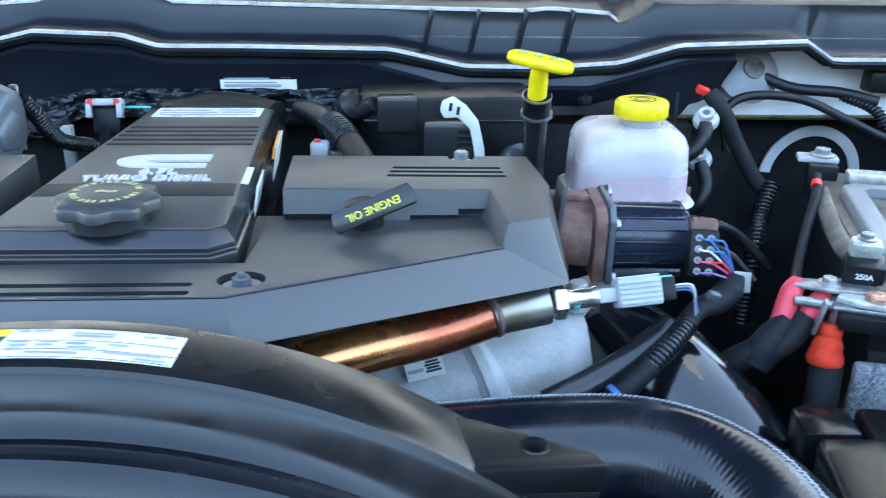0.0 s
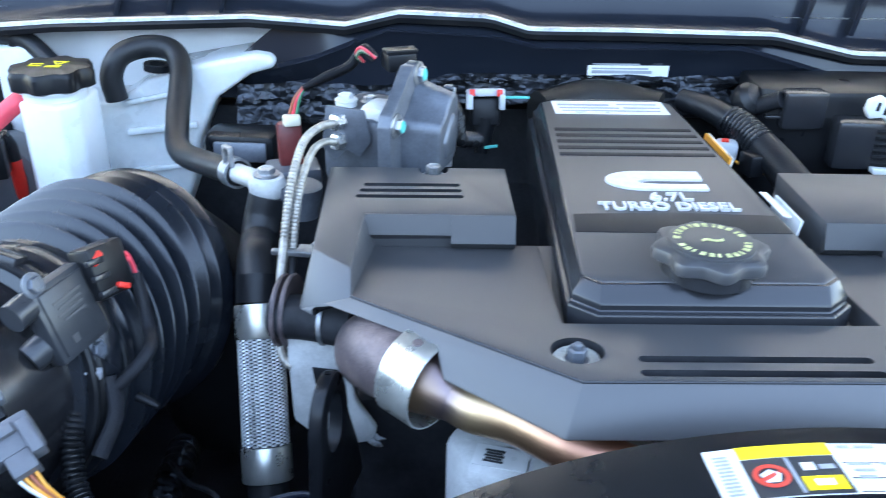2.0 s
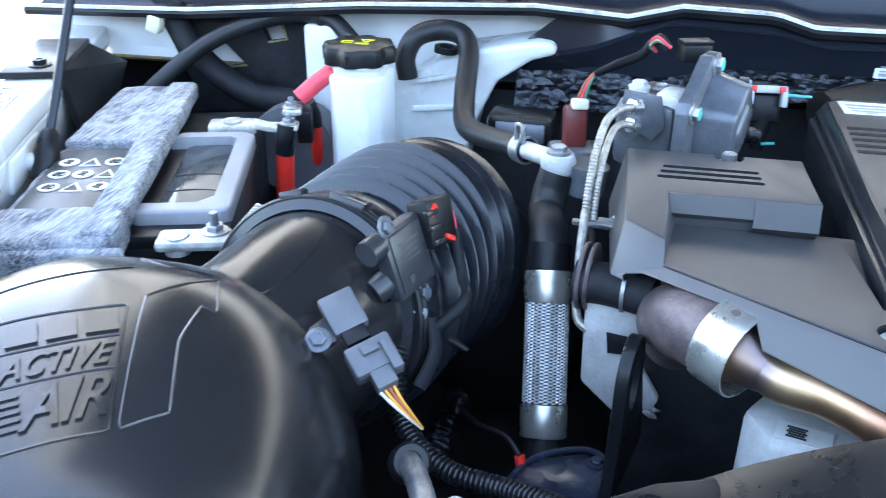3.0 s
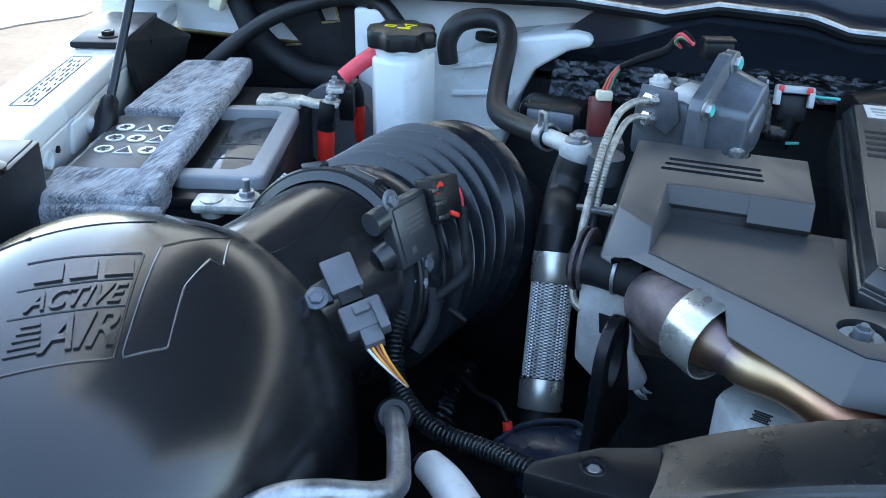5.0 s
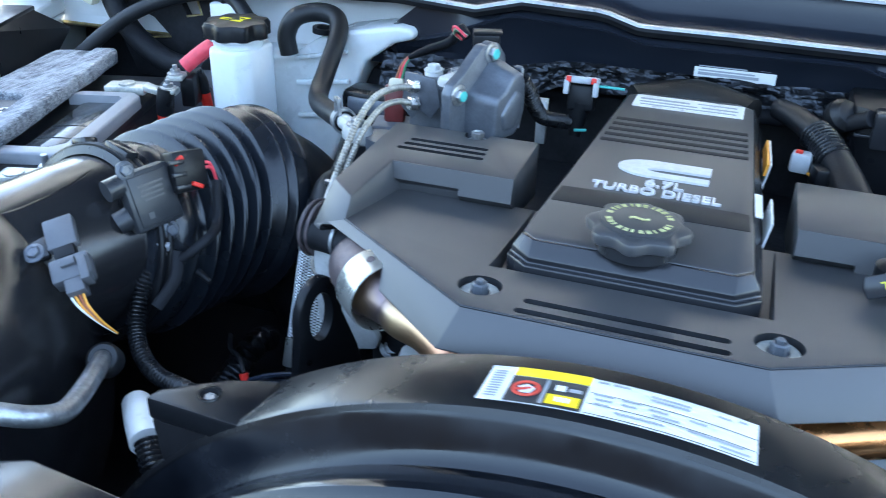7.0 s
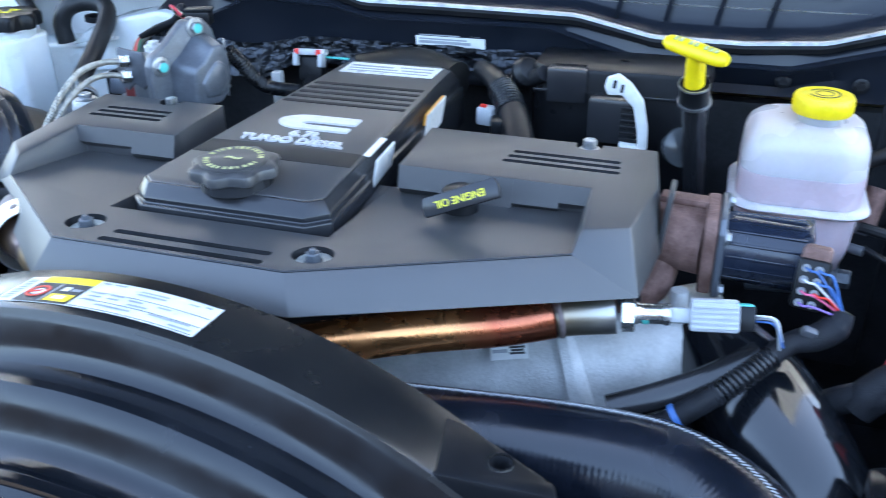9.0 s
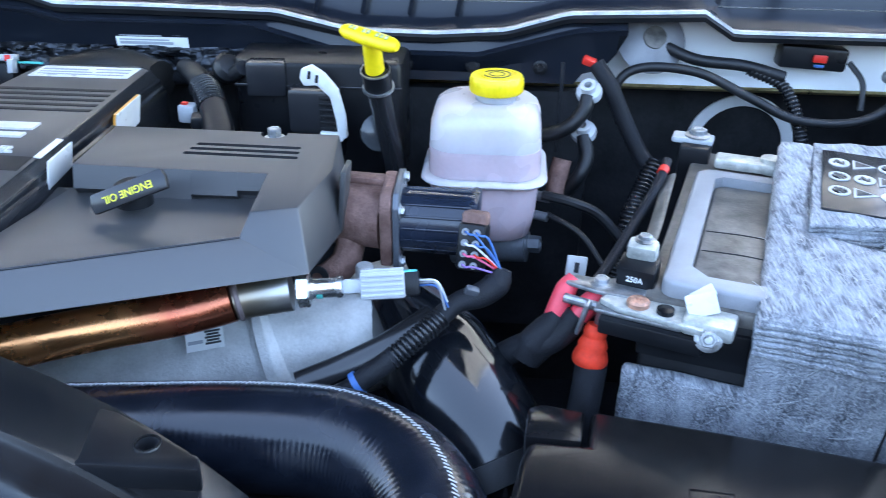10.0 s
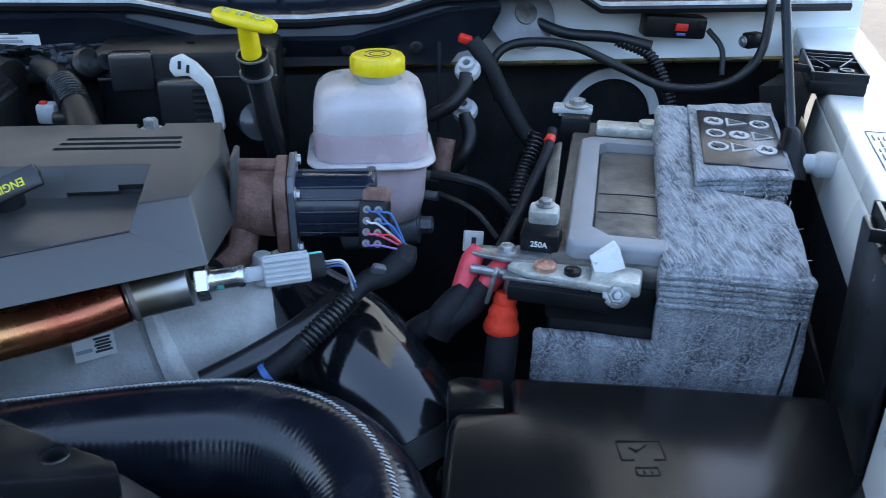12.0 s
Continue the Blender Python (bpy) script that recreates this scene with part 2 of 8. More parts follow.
def heat_material(name, stops, x0, x1, rough=0.26):
    """Heat-coloured steel: oxide colours run along the pipe's length from x0 to x1."""
    m = material(name, (0.5, 0.4, 0.3), rough, 0.95, var=0.2, scale=55, bump=0.08, bscale=300)
    nt = m.node_tree
    tc = nt.nodes.new("ShaderNodeTexCoord")
    sp = nt.nodes.new("ShaderNodeSeparateXYZ")
    nt.links.new(tc.outputs["Object"], sp.inputs[0])
    mr = nt.nodes.new("ShaderNodeMapRange")
    mr.inputs["From Min"].default_value, mr.inputs["From Max"].default_value = x0, x1
    nt.links.new(sp.outputs["X"], mr.inputs["Value"])
    n = nt.nodes.new("ShaderNodeTexNoise")
    n.inputs["Scale"].default_value, n.inputs["Detail"].default_value = 30.0, 5.0
    nt.links.new(tc.outputs["Object"], n.inputs["Vector"])
    ma = nt.nodes.new("ShaderNodeMath")
    ma.operation = "MULTIPLY_ADD"
    nt.links.new(n.outputs["Fac"], ma.inputs[0])
    ma.inputs[1].default_value = 0.25
    nt.links.new(mr.outputs[0], ma.inputs[2])
    r = nt.nodes.new("ShaderNodeValToRGB")
    r.color_ramp.elements[0].position, r.color_ramp.elements[0].color = stops[0][0], (*stops[0][1], 1)
    r.color_ramp.elements[1].position, r.color_ramp.elements[1].color = stops[-1][0], (*stops[-1][1], 1)
    for p, c in stops[1:-1]:
        r.color_ramp.elements.new(p).color = (*c, 1)
    nt.links.new(ma.outputs[0], r.inputs["Fac"])
    nt.links.new(r.outputs["Color"], nt.nodes["Principled BSDF"].inputs["Base Color"])
    return m


def felt_material():
    """Matted grey fibres: two crossing sets of fine streaks over a soft mottle."""
    m = material("grey felt", (0.075, 0.086, 0.104), 0.95, var=0.2, scale=52, bump=0.0, tint=(0.33, 0.355, 0.395), spread=(0.37, 0.63), stretch=(1.3, 0.8, 0.4), detail=6.0)
    nt = m.node_tree
    b = nt.nodes["Principled BSDF"]
    tc = nt.nodes.new("ShaderNodeTexCoord")
    last, heights = b.inputs["Base Color"].links[0].from_socket, []
    for turn, lo, hi in (((0.2, 0.1, 1.1), 0.50, 0.84), ((1.40, 0.2, -0.3), 0.50, 0.82), ((1.65, 0.15, 0.2), 0.50, 0.84)):
        mp = nt.nodes.new("ShaderNodeMapping")
        mp.inputs["Rotation"].default_value, mp.inputs["Scale"].default_value = turn, (520, 46, 520)
        n = nt.nodes.new("ShaderNodeTexNoise")
        n.inputs["Scale"].default_value, n.inputs["Detail"].default_value, n.inputs["Distortion"].default_value = 1.0, 4.0, 0.9
        mr = nt.nodes.new("ShaderNodeMapRange")
        mr.inputs["From Min"].default_value, mr.inputs["From Max"].default_value = lo, hi
        mix = nt.nodes.new("ShaderNodeMix")
        mix.data_type = "RGBA"
        mix.inputs[7].default_value = (0.55, 0.575, 0.61, 1)
        nt.links.new(tc.outputs["Object"], mp.inputs[0])
        nt.links.new(mp.outputs[0], n.inputs["Vector"])
        nt.links.new(n.outputs["Fac"], mr.inputs["Value"])
        nt.links.new(mr.outputs[0], mix.inputs[0])
        nt.links.new(last, mix.inputs[6])
        last = mix.outputs[2]
        heights.append(n.outputs["Fac"])
    add = nt.nodes.new("ShaderNodeMath")
    nt.links.new(heights[0], add.inputs[0])
    nt.links.new(heights[1], add.inputs[1])
    bp = nt.nodes.new("ShaderNodeBump")
    bp.inputs["Strength"].default_value, bp.inputs["Distance"].default_value = 0.9, 0.003
    nt.links.new(add.outputs[0], bp.inputs["Height"])
    nt.links.new(bp.outputs[0], b.inputs["Normal"])
    nt.links.new(last, b.inputs["Base Color"])
    return m


FELT = felt_material()
FOIL = foil_material()
HEAT_R = heat_material("copper tempered steel", [(0.1, (0.74, 0.25, 0.11)), (0.5, (0.80, 0.34, 0.13)), (0.80, (0.76, 0.34, 0.14)),
                                                 (0.95, (0.50, 0.13, 0.07)), (1.0, (0.50, 0.15, 0.08))], 0.02, 0.245)
HEAT_L = heat_material("straw tempered steel", [(0.0, (0.40, 0.26, 0.12)), (0.20, (0.24, 0.18, 0.18)), (0.32, (0.56, 0.40, 0.24)), (0.52, (0.56, 0.33, 0.20)), (0.72, (0.58, 0.27, 0.18)), (1.0, (0.58, 0.25, 0.16))], -0.165, -0.03, 0.40)
HEAT_BAND = heat_material("grey tempered steel", [(0.1, (0.30, 0.24, 0.17)), (0.6, (0.36, 0.33, 0.27)), (1.0, (0.46, 0.45, 0.43))], 0.235, 0.275, 0.36)


# ---------------------------------------------------------------- mesh helpers
def finish(name, bm, mat, smooth=35):
    bmesh.ops.recalc_face_normals(bm, faces=bm.faces)
    me = bpy.data.meshes.new(name)
    bm.to_mesh(me)
    bm.free()
    me.materials.append(mat)
    me.shade_smooth()
    me.set_sharp_from_angle(angle=radians(smooth))
    return new(name, me)


def part(name, bm, mat, parent=None, label="", smooth=35):
    """One mesh under a thing or a part; vertices are in world metres."""
    ob = finish(name, bm, mat, smooth)
    if parent is not None:
        ob.parent = parent
        ob.matrix_parent_inverse = world_of(parent).inverted()
    if label:
        ob["label"] = label
    return ob


def world_of(ob):
    m = ob.matrix_basis.copy()
    if ob.parent:
        m = world_of(ob.parent) @ ob.matrix_parent_inverse @ m
    return m


def thing(name, base, label, category, group="", kind=""):
    """An Empty at a thing's base, to hold its parts."""
    ob = new(name)
    ob.empty_display_size = 0.02
    ob.location = base
    return tagged(ob, label, category, group, kind)


def solo(name, bm, mat, label, category, group="", kind="", smooth=35):
    return tagged(part(name, bm, mat, None, "", smooth), label, category, group, kind)


def bevel(bm, width, angle=30, segments=2):
    if width <= 0:
        return bm
    sharp = [e for e in bm.edges if len(e.link_faces) == 2 and e.calc_face_angle(0) > radians(angle)]
    bmesh.ops.bevel(bm, geom=sharp, offset=width, segments=segments, affect="EDGES", profile=0.5, clamp_overlap=True)
    return bm


def box(center, size, rot=(0, 0, 0), bev=0.002, seg=2, bm=None):
    out = bmesh.new()
    bmesh.ops.create_cube(out, size=1.0, matrix=Matrix.Diagonal((*size, 1)))
    bevel(out, bev, 30, seg)
    out.transform(pose(*center, *rot))
    return join(bm, out)


def join(bm, extra):
    """Adds extra to bm."""
    if bm is None:
        return extra
    tmp = bpy.data.meshes.new("tmp")
    extra.to_mesh(tmp)
    extra.free()
    bm.from_mesh(tmp)
    bpy.data.meshes.remove(tmp)
    return bm


def frame_of(axis, origin=(0, 0, 0)):
    """A matrix whose z runs along axis."""
    return Matrix.Translation(origin) @ Vector(axis).normalized().to_track_quat("Z", "Y").to_matrix().to_4x4()


def spin(profile, origin, axis=(0, 0, 1), seg=32, start=0.0, end=360.0, bm=None, lobes=0, depth=0.0):
    """A turned body: profile of (radius, height) along axis; lobes and depth flute the rim."""
    out = bmesh.new()
    full = abs(end - start) > 359.9
    n = seg if full else seg + 1
    rings = []
    for r, h in profile:
        ring = []
        for k in range(n):
            a = radians(start + (end - start) * k / seg)
            rr = r * (1 + depth * math.cos(lobes * a)) if lobes else r
            ring.append(out.verts.new((rr * math.cos(a), rr * math.sin(a), h)))
        rings.append(ring)
    for a, b in zip(rings, rings[1:]):
        for k in range(seg):
            j = (k + 1) % n
            out.faces.new((a[k], a[j], b[j], b[k]))
    if full and profile[0][0] > 1e-5 and profile[-1][0] > 1e-5:
        if profile[0] != profile[-1]:
            for k in range(n):
                out.faces.new((rings[-1][k], rings[-1][(k + 1) % n], rings[0][(k + 1) % n], rings[0][k]))
    elif full:
        for ring, (r, h) in ((rings[0], profile[0]), (rings[-1], profile[-1])):
            if r > 1e-5:
                out.faces.new(ring)
    bmesh.ops.remove_doubles(out, verts=out.verts, dist=1e-6)
    out.transform(frame_of(axis, origin))
    return join(bm, out)


def curve_points(points, steps=8):
    """A smooth line through points."""
    p = [Vector(q) for q in points]
    if len(p) < 3:
        return [p[0].lerp(p[1], k / steps) for k in range(steps + 1)]
    p = [2 * p[0] - p[1], *p, 2 * p[-1] - p[-2]]
    out = []
    for a, b, c, d in zip(p, p[1:], p[2:], p[3:]):
        for k in range(steps):
            t = k / steps
            out.append(0.5 * (2 * b + (c - a) * t + (2 * a - 5 * b + 4 * c - d) * t * t + (3 * b - a - 3 * c + d) * t ** 3))
    out.append(p[-2].copy())
    return out


def resample(pts, step):
    out, carry = [pts[0].copy()], 0.0
    for a, b in zip(pts, pts[1:]):
        d = (b - a).length
        pos = step - carry
        while pos < d:
            out.append(a.lerp(b, pos / d))
            pos += step
        carry = (carry + d) % step
    return out


def tube(points, radius, seg=14, steps=8, bm=None, rib=0.0, pitch=0.004, flat=1.0, straight=False, taper=None, cap=True):
    """A pipe along a smooth line. rib and pitch make it corrugated; taper scales the radius from start to end."""
    pts = [Vector(q) for q in points] if straight else curve_points(points, steps)
    if rib:
        pts = resample(curve_points(points, 24), pitch / 4)
    out = bmesh.new()
    rings = []
    t0 = (pts[1] - pts[0]).normalized()
    side = t0.orthogonal().normalized()
    for k, q in enumerate(pts):
        t = (pts[min(k + 1, len(pts) - 1)] - pts[max(k - 1, 0)]).normalized()
        side = (side - t * side.dot(t)).normalized()
        up = t.cross(side)
        r = radius
        if taper:
            f = k / (len(pts) - 1) * (len(taper) - 1)
            i = min(int(f), len(taper) - 2)
            r *= taper[i] + (taper[i + 1] - taper[i]) * (f - i)
        if rib:
            r += rib * (1, 0.6, -1, 0.6)[k % 4]
        rings.append([out.verts.new(q + r * (math.cos(a) * side + flat * math.sin(a) * up)) for a in (2 * math.pi * j / seg for j in range(seg))])
    for a, b in zip(rings, rings[1:]):
        for j in range(seg):
            out.faces.new((a[j], a[(j + 1) % seg], b[(j + 1) % seg], b[j]))
    if cap:
        out.faces.new(rings[0])
        out.faces.new(rings[-1])
    return join(bm, out)


def prism(poly, low, high, axis="z", bev=0.002, draft=0.0, seg=2, bm=None):
    """A polygon pushed through from low to high along an axis, with rounded edges; draft draws the high end in."""
    out = bmesh.new()
    c = Vector((sum(p[0] for p in poly) / len(poly), sum(p[1] for p in poly) / len(poly)))
    put = {"z": lambda u, v, w: (u, v, w), "y": lambda u, v, w: (u, w, v), "x": lambda u, v, w: (w, u, v)}[axis]
    a = [out.verts.new(put(u, v, low)) for u, v in poly]
    hi = []
    for u, v in poly:
        d = Vector((u, v)) - c
        k = 1 - draft / max(d.length, 1e-6)
        hi.append(out.verts.new(put(c.x + d.x * k, c.y + d.y * k, high)))
    out.faces.new(a)
    out.faces.new(hi)
    n = len(poly)
    for k in range(n):
        out.faces.new((a[k], a[(k + 1) % n], hi[(k + 1) % n], hi[k]))
    bmesh.ops.recalc_face_normals(out, faces=out.faces)
    bevel(out, bev, 20, seg)
    return join(bm, out)


def carve(ob, cutter, mat):
    """Cuts a solid out of a part; the cut faces take mat."""
    cut = finish("cutter", cutter, mat)
    mod = ob.modifiers.new("cut", "BOOLEAN")
    mod.operation, mod.solver, mod.object, mod.material_mode = "DIFFERENCE", "EXACT", cut, "TRANSFER"
    bpy.context.view_layer.update()
    me = bpy.data.meshes.new_from_object(ob.evaluated_get(bpy.context.evaluated_depsgraph_get()))
    ob.modifiers.remove(mod)
    ob.data = me
    bpy.data.objects.remove(cut)
    me.shade_smooth()
    me.set_sharp_from_angle(angle=radians(30))
    return ob


def letters(text, size, m, thick=0.0006, bm=None, squash=1.0, shear=0.0):
    """Raised lettering with the built-in font, centred at the pose m and lying in its x-y plane."""
    cu = bpy.data.curves.new("letters", "FONT")
    cu.body, cu.size, cu.extrude, cu.align_x, cu.align_y, cu.shear = text, size, thick, "CENTER", "CENTER", shear
    cu.offset = size * 0.012
    ob = new("letters", cu)
    bpy.context.view_layer.update()
    me = bpy.data.meshes.new_from_object(ob.evaluated_get(bpy.context.evaluated_depsgraph_get()))
    bpy.data.objects.remove(ob)
    bpy.data.curves.remove(cu)
    out = bmesh.new()
    out.from_mesh(me)
    bpy.data.meshes.remove(me)
    out.transform(m @ Matrix.Diagonal((squash, 1, 1, 1)))
    return join(bm, out)


def bolt(center, r, axis=(0, 0, 1), mat=None, parent=None, washer=True, height=None, name="bolt", label="", stud=0.0):
    """A hexagon-headed flange bolt."""
    h = height or r * 0.9
    prof = [(0.0, -h), (r * 1.45, -h)] if washer else [(0.0, -h), (r, -h)]
    bm = spin([(0, 0), (r * 1.5, 0), (r * 1.5, r * 0.18), (r * 1.2, r * 0.3), (r, r * 0.32)] if washer else [(0, 0), (r, 0), (r, 0.001)], center, axis, 20)
    top = Vector(center) + Vector(axis).normalized() * h
    spin([(r, -h + r * 0.3), (r, -r * 0.1), (r * 0.88, 0), (r * 0.6, 0), (r * 0.55, -r * 0.12), (0, -r * 0.12)], top, axis, 6, bm=bm)
    if stud:
        spin([(r * 0.45, -r * 0.2), (r * 0.45, stud), (r * 0.38, stud + r * 0.1), (0, stud + r * 0.1)], top, axis, 12, bm=bm)
    return part(name, bm, mat or ZINC, parent, label, smooth=25)


def bars(parent, m, rows, mat, thick=0.0003, name="print_bar"):
    """Printing that cannot be read: flat bars (x, y, width, height) in the plane of the pose m."""
    bm = None
    for x, y, w, h in rows:
        b = box((x, y, 0), (w, h, thick), bev=0)
        b.transform(m)
        bm = join(bm, b)
    return part(name, bm, mat, parent)


# ---------------------------------------------------------------- ground and body structure
def sheet(x0, x1, y0, y1, z, nx, ny, rough, seed=0.0):
    bm = bmesh.new()
    grid = [[bm.verts.new((x, y, z + rough * noise.noise((x * 0.6 + seed, y * 0.6, 0)))) for y in np.linspace(y0, y1, ny)] for x in np.linspace(x0, x1, nx)]
    for i in range(nx - 1):
        for j in range(ny - 1):
            bm.faces.new((grid[i][j], grid[i + 1][j], grid[i + 1][j + 1], grid[i][j + 1]))
    return bm


solo("ground", sheet(-400, 400, -400, 400, 0.0, 60, 60, 0.0), GROUND, "dry tan dirt ground around the parked truck", "ground", kind="structure")
pale = prism([(-4.85 + 0.42 * math.cos(a) * (1 + 0.25 * math.sin(3 * a)), 4.95 + 0.50 * math.sin(a)) for a in (2 * math.pi * k / 24 for k in range(24))], 0.0, 0.012, bev=0.004)
prism([(3.6, 8.2), (9.5, 7.3), (9.6, 7.75), (3.6, 8.7)], 0.0, 0.012, bev=0.004, bm=pale)
solo("pavement", pale, PALE, "pale concrete patches lying in the dirt", "pavement", kind="structure")


# an added plain dark wall, out of view, that darkens low reflections before the truck
yard = box((0, -2.9, 1.1), (30, 0.2, 2.2), bev=0.01)
solo("reflection_screen", yard, DARK_SCREEN, "unseen dark wall added before the truck to darken reflections", "wall", kind="structure")


def body_fender(side):
    """The white inner fender rail with its brackets; side -1 or 1."""
    s = side
    f = thing("fender", (s * 0.76, 0.75, 1.0), "white painted fender rail with black hood brackets bolted on", "fender", "fenders")
    rot = -19.5 * s
    ax = Vector((math.sin(radians(-rot)), math.cos(radians(-rot)), 0))
    out = Vector((ax.y, -ax.x, 0)) * s
    base = Vector((-0.695, 0.655, 0)) if s < 0 else Vector((0.729, 0.655, 0))

    def at(along, outward, z):
        p = base + ax * along + out * outward
        return (p.x, p.y, z)

    def slab(pts, a0, a1, bev, bm=None):
        """A profile of (outward, z) pushed along the rail."""
        o = bmesh.new()
        n = len(pts)
        ends = [[o.verts.new(at(a, u, z)) for u, z in pts] for a in (a0, a1)]
        o.faces.new(ends[0])
        o.faces.new(ends[1])
        for k in range(n):
            o.faces.new((ends[0][k], ends[0][(k + 1) % n], ends[1][(k + 1) % n], ends[1][k]))
        bmesh.ops.recalc_face_normals(o, faces=o.faces)
        bevel(o, bev, 20, 3)
        return join(bm, o)

    w = 0.085
    part("top_rail", slab([(0.0, 1.205), (w - 0.015, 1.205), (w, 1.19), (w + 0.007, 1.16), (w - 0.015, 1.16), (0.0, 1.185)], -0.35, 0.65, 0.004), WHITE_PAINT, f)
    if s > 0:
        part("inner_wall", slab([(0.001, 1.184), (0.02, 1.182), (0.014, 1.133), (-0.004, 1.133)], -0.10, 0.235, 0.003), WHITE_PAINT, f)
        part("front_wall", slab([(0.001, 1.184), (0.02, 1.182), (0.012, 0.98), (-0.012, 0.98), (-0.010, 1.150)], -0.35, -0.205, 0.003), WHITE_PAINT, f)
        part("bracket_wall", slab([(-0.001, 1.200), (0.012, 1.200), (0.012, 0.85), (-0.003, 0.85)], -0.2045, -0.1005, 0.002), BLACK, f, "black plastic wall under the bracket")
        part("splash_shield", slab([(-0.001, 1.131), (0.012, 1.131), (0.03, 0.6), (0.004, 0.6)], -0.20, 0.60, 0.003), BLACK, f, "black plastic splash shield")
    else:
        part("inner_wall", slab([(0.001, 1.184), (0.02, 1.182), (0.035, 1.06), (0.026, 1.06)], -0.30, 0.60, 0.003), WHITE_PAINT, f)
        part("splash_shield", slab([(0.022, 1.058), (0.036, 1.058), (0.05, 0.6), (0.03, 0.6)], -0.45, 0.60, 0.003), DEEP, f, "black plastic splash shield")
    part("outer_skin", slab([(w + 0.0055, 1.158), (w + 0.012, 1.12), (w + 0.018, 1.0), (w + 0.022, 0.7), (w + 0.012, 0.7), (w + 0.008, 1.0), (w - 0.003, 1.157)], -0.5, 0.65, 0.004), WHITE_PAINT, f)
    # hood bracket with gusset
    hb = Vector((-0.810, 0.905, 1.2055)) if s < 0 else Vector((0.806, 0.853, 1.2060))
    hw, hl = (0.054, 0.135) if s < 0 else (0.048, 0.084)
    plate = box((0, 0, 0.004), (hw, hl, 0.007), bev=0.002) if s < 0 else box((0, 0, 0.005), (hw, hl, 0.014), bev=0.003)
    place = Matrix.Translation(hb) @ pose(0, 0, 0, 0, 0, rot)
    plate.transform(place)
    br = part("hood_bracket", plate, BLACK, f, "black plastic hood bracket")
    g = bmesh.new()
    e = hw / 2 - 0.001
    gp = [(-e, -0.40 * hl, 0), (-e, 0.45 * hl, 0), (-e - 0.030, 0.70 * hl, -0.03), (-e - 0.022, -0.45 * hl, -0.100)]
    v = [g.verts.new((x * s, y, z + 0.004)) for x, y, z in gp] + [g.verts.new((x * s + 0.006 * s, y, z + 0.004)) for x, y, z in gp]
    for q in ((0, 1, 2, 3), (7, 6, 5, 4), (0, 1, 5, 4), (1, 2, 6, 5), (2, 3, 7, 6), (3, 0, 4, 7)):
        g.faces.new([v[k] for k in q])
    g.transform(place)
    part("gusset", g, BLACK, br)
    bolt(Vector((-0.789, 0.865, 1.2130)) if s < 0 else Vector((0.803, 0.824, 1.2180)), 0.007, mat=BLACK, parent=br)
    if s > 0:
        rc = Vector((-0.002, -0.028, 0))
        ribs = []
        for k in range(8):
            d = Vector((math.cos(radians(45 * k + 20)), math.sin(radians(45 * k + 20)), 0))
            if k in (1, 2, 3):
                ribs.append(box(rc + d * 0.030 + Vector((0, 0, 0.014)), (0.038, 0.002, 0.007), (0, 0, 45 * k + 20), 0.0004))
        ribs += [box((0, 0.004 + 0.012 * k, 0.014), (hw - 0.008, 0.002, 0.007), bev=0.0004) for k in (0, 1, 2)]
        ribs += [box(q, sz, bev=0.0006) for q, sz in (((0, -hl / 2 + 0.002, 0.014), (hw, 0.003, 0.008)), ((0, hl / 2 - 0.002, 0.014), (hw, 0.003, 0.008)), ((-hw / 2 + 0.002, 0, 0.014), (0.003, hl, 0.008)), ((hw / 2 - 0.002, 0, 0.014), (0.003, hl, 0.008)))]
        for rb in ribs:
            rb.transform(place)
            part("rib", rb, BLACK, br)
    # front bracket
    fb = Vector((-0.668, 0.552, 1.2055)) if s < 0 else Vector((0.694, 0.507, 1.2055))
    fw, fl = (0.052, 0.085) if s < 0 else (0.060, 0.100)
    pl = box((0, 0, 0.003), (fw, fl, 0.006), bev=0.002)
    box((-(fw / 2 - 0.002) * s, 0.0, -0.090), (0.006, fl, 0.19), (0, -2 * s, 0), 0.002, bm=pl)
    fm = Matrix.Translation(fb) @ pose(0, 0, 0, 0, 0, rot)
    pl.transform(fm)
    fbr = part("front_bracket", pl, BLACK, f, "black folded front bracket")
    fbolt = Vector((-0.646, 0.543, 1.2120)) if s < 0 else Vector((0.683, 0.509, 1.2120))
    if s > 0:
        ribs = []
        for k in range(7):
            a = 51 * k + 20
            ribs.append(box((-0.010 + 0.020 * math.cos(radians(a)), 0.004 + 0.024 * math.sin(radians(a)), 0.0100), (0.018, 0.0022, 0.008), (0, 0, a), 0.0005))
        ribs += [box(q, sz, bev=0.0006) for q, sz in (((0, -fl / 2 + 0.002, 0.010), (fw, 0.003, 0.010)), ((0, fl / 2 - 0.002, 0.010), (fw, 0.003, 0.010)), ((-fw / 2 + 0.002, 0, 0.010), (0.003, fl, 0.010)), ((fw / 2 - 0.002, 0, 0.010), (0.003, fl, 0.010)))]
        for rb in ribs:
            rb.transform(fm)
            part("rib", rb, BLACK, fbr)
        part("bolt_ring", spin([(0.0105, 0), (0.0125, 0), (0.0125, 0.010), (0.0105, 0.010)], fbolt, (0, 0, 1), 24), BLACK, fbr)
    bolt(fbolt, 0.008, mat=BLACK, parent=fbr, height=0.007 if s < 0 else 0.011)
    if s < 0:
        bolt(Vector(at(-0.075, -0.006, 1.149)), 0.008, tuple(-out), ZINC, fbr)
    # prop mount boss and bolts in the rail
    m0 = Vector((-0.724, 0.742, 1.166)) if s < 0 else Vector((0.740, 0.745, 1.170))
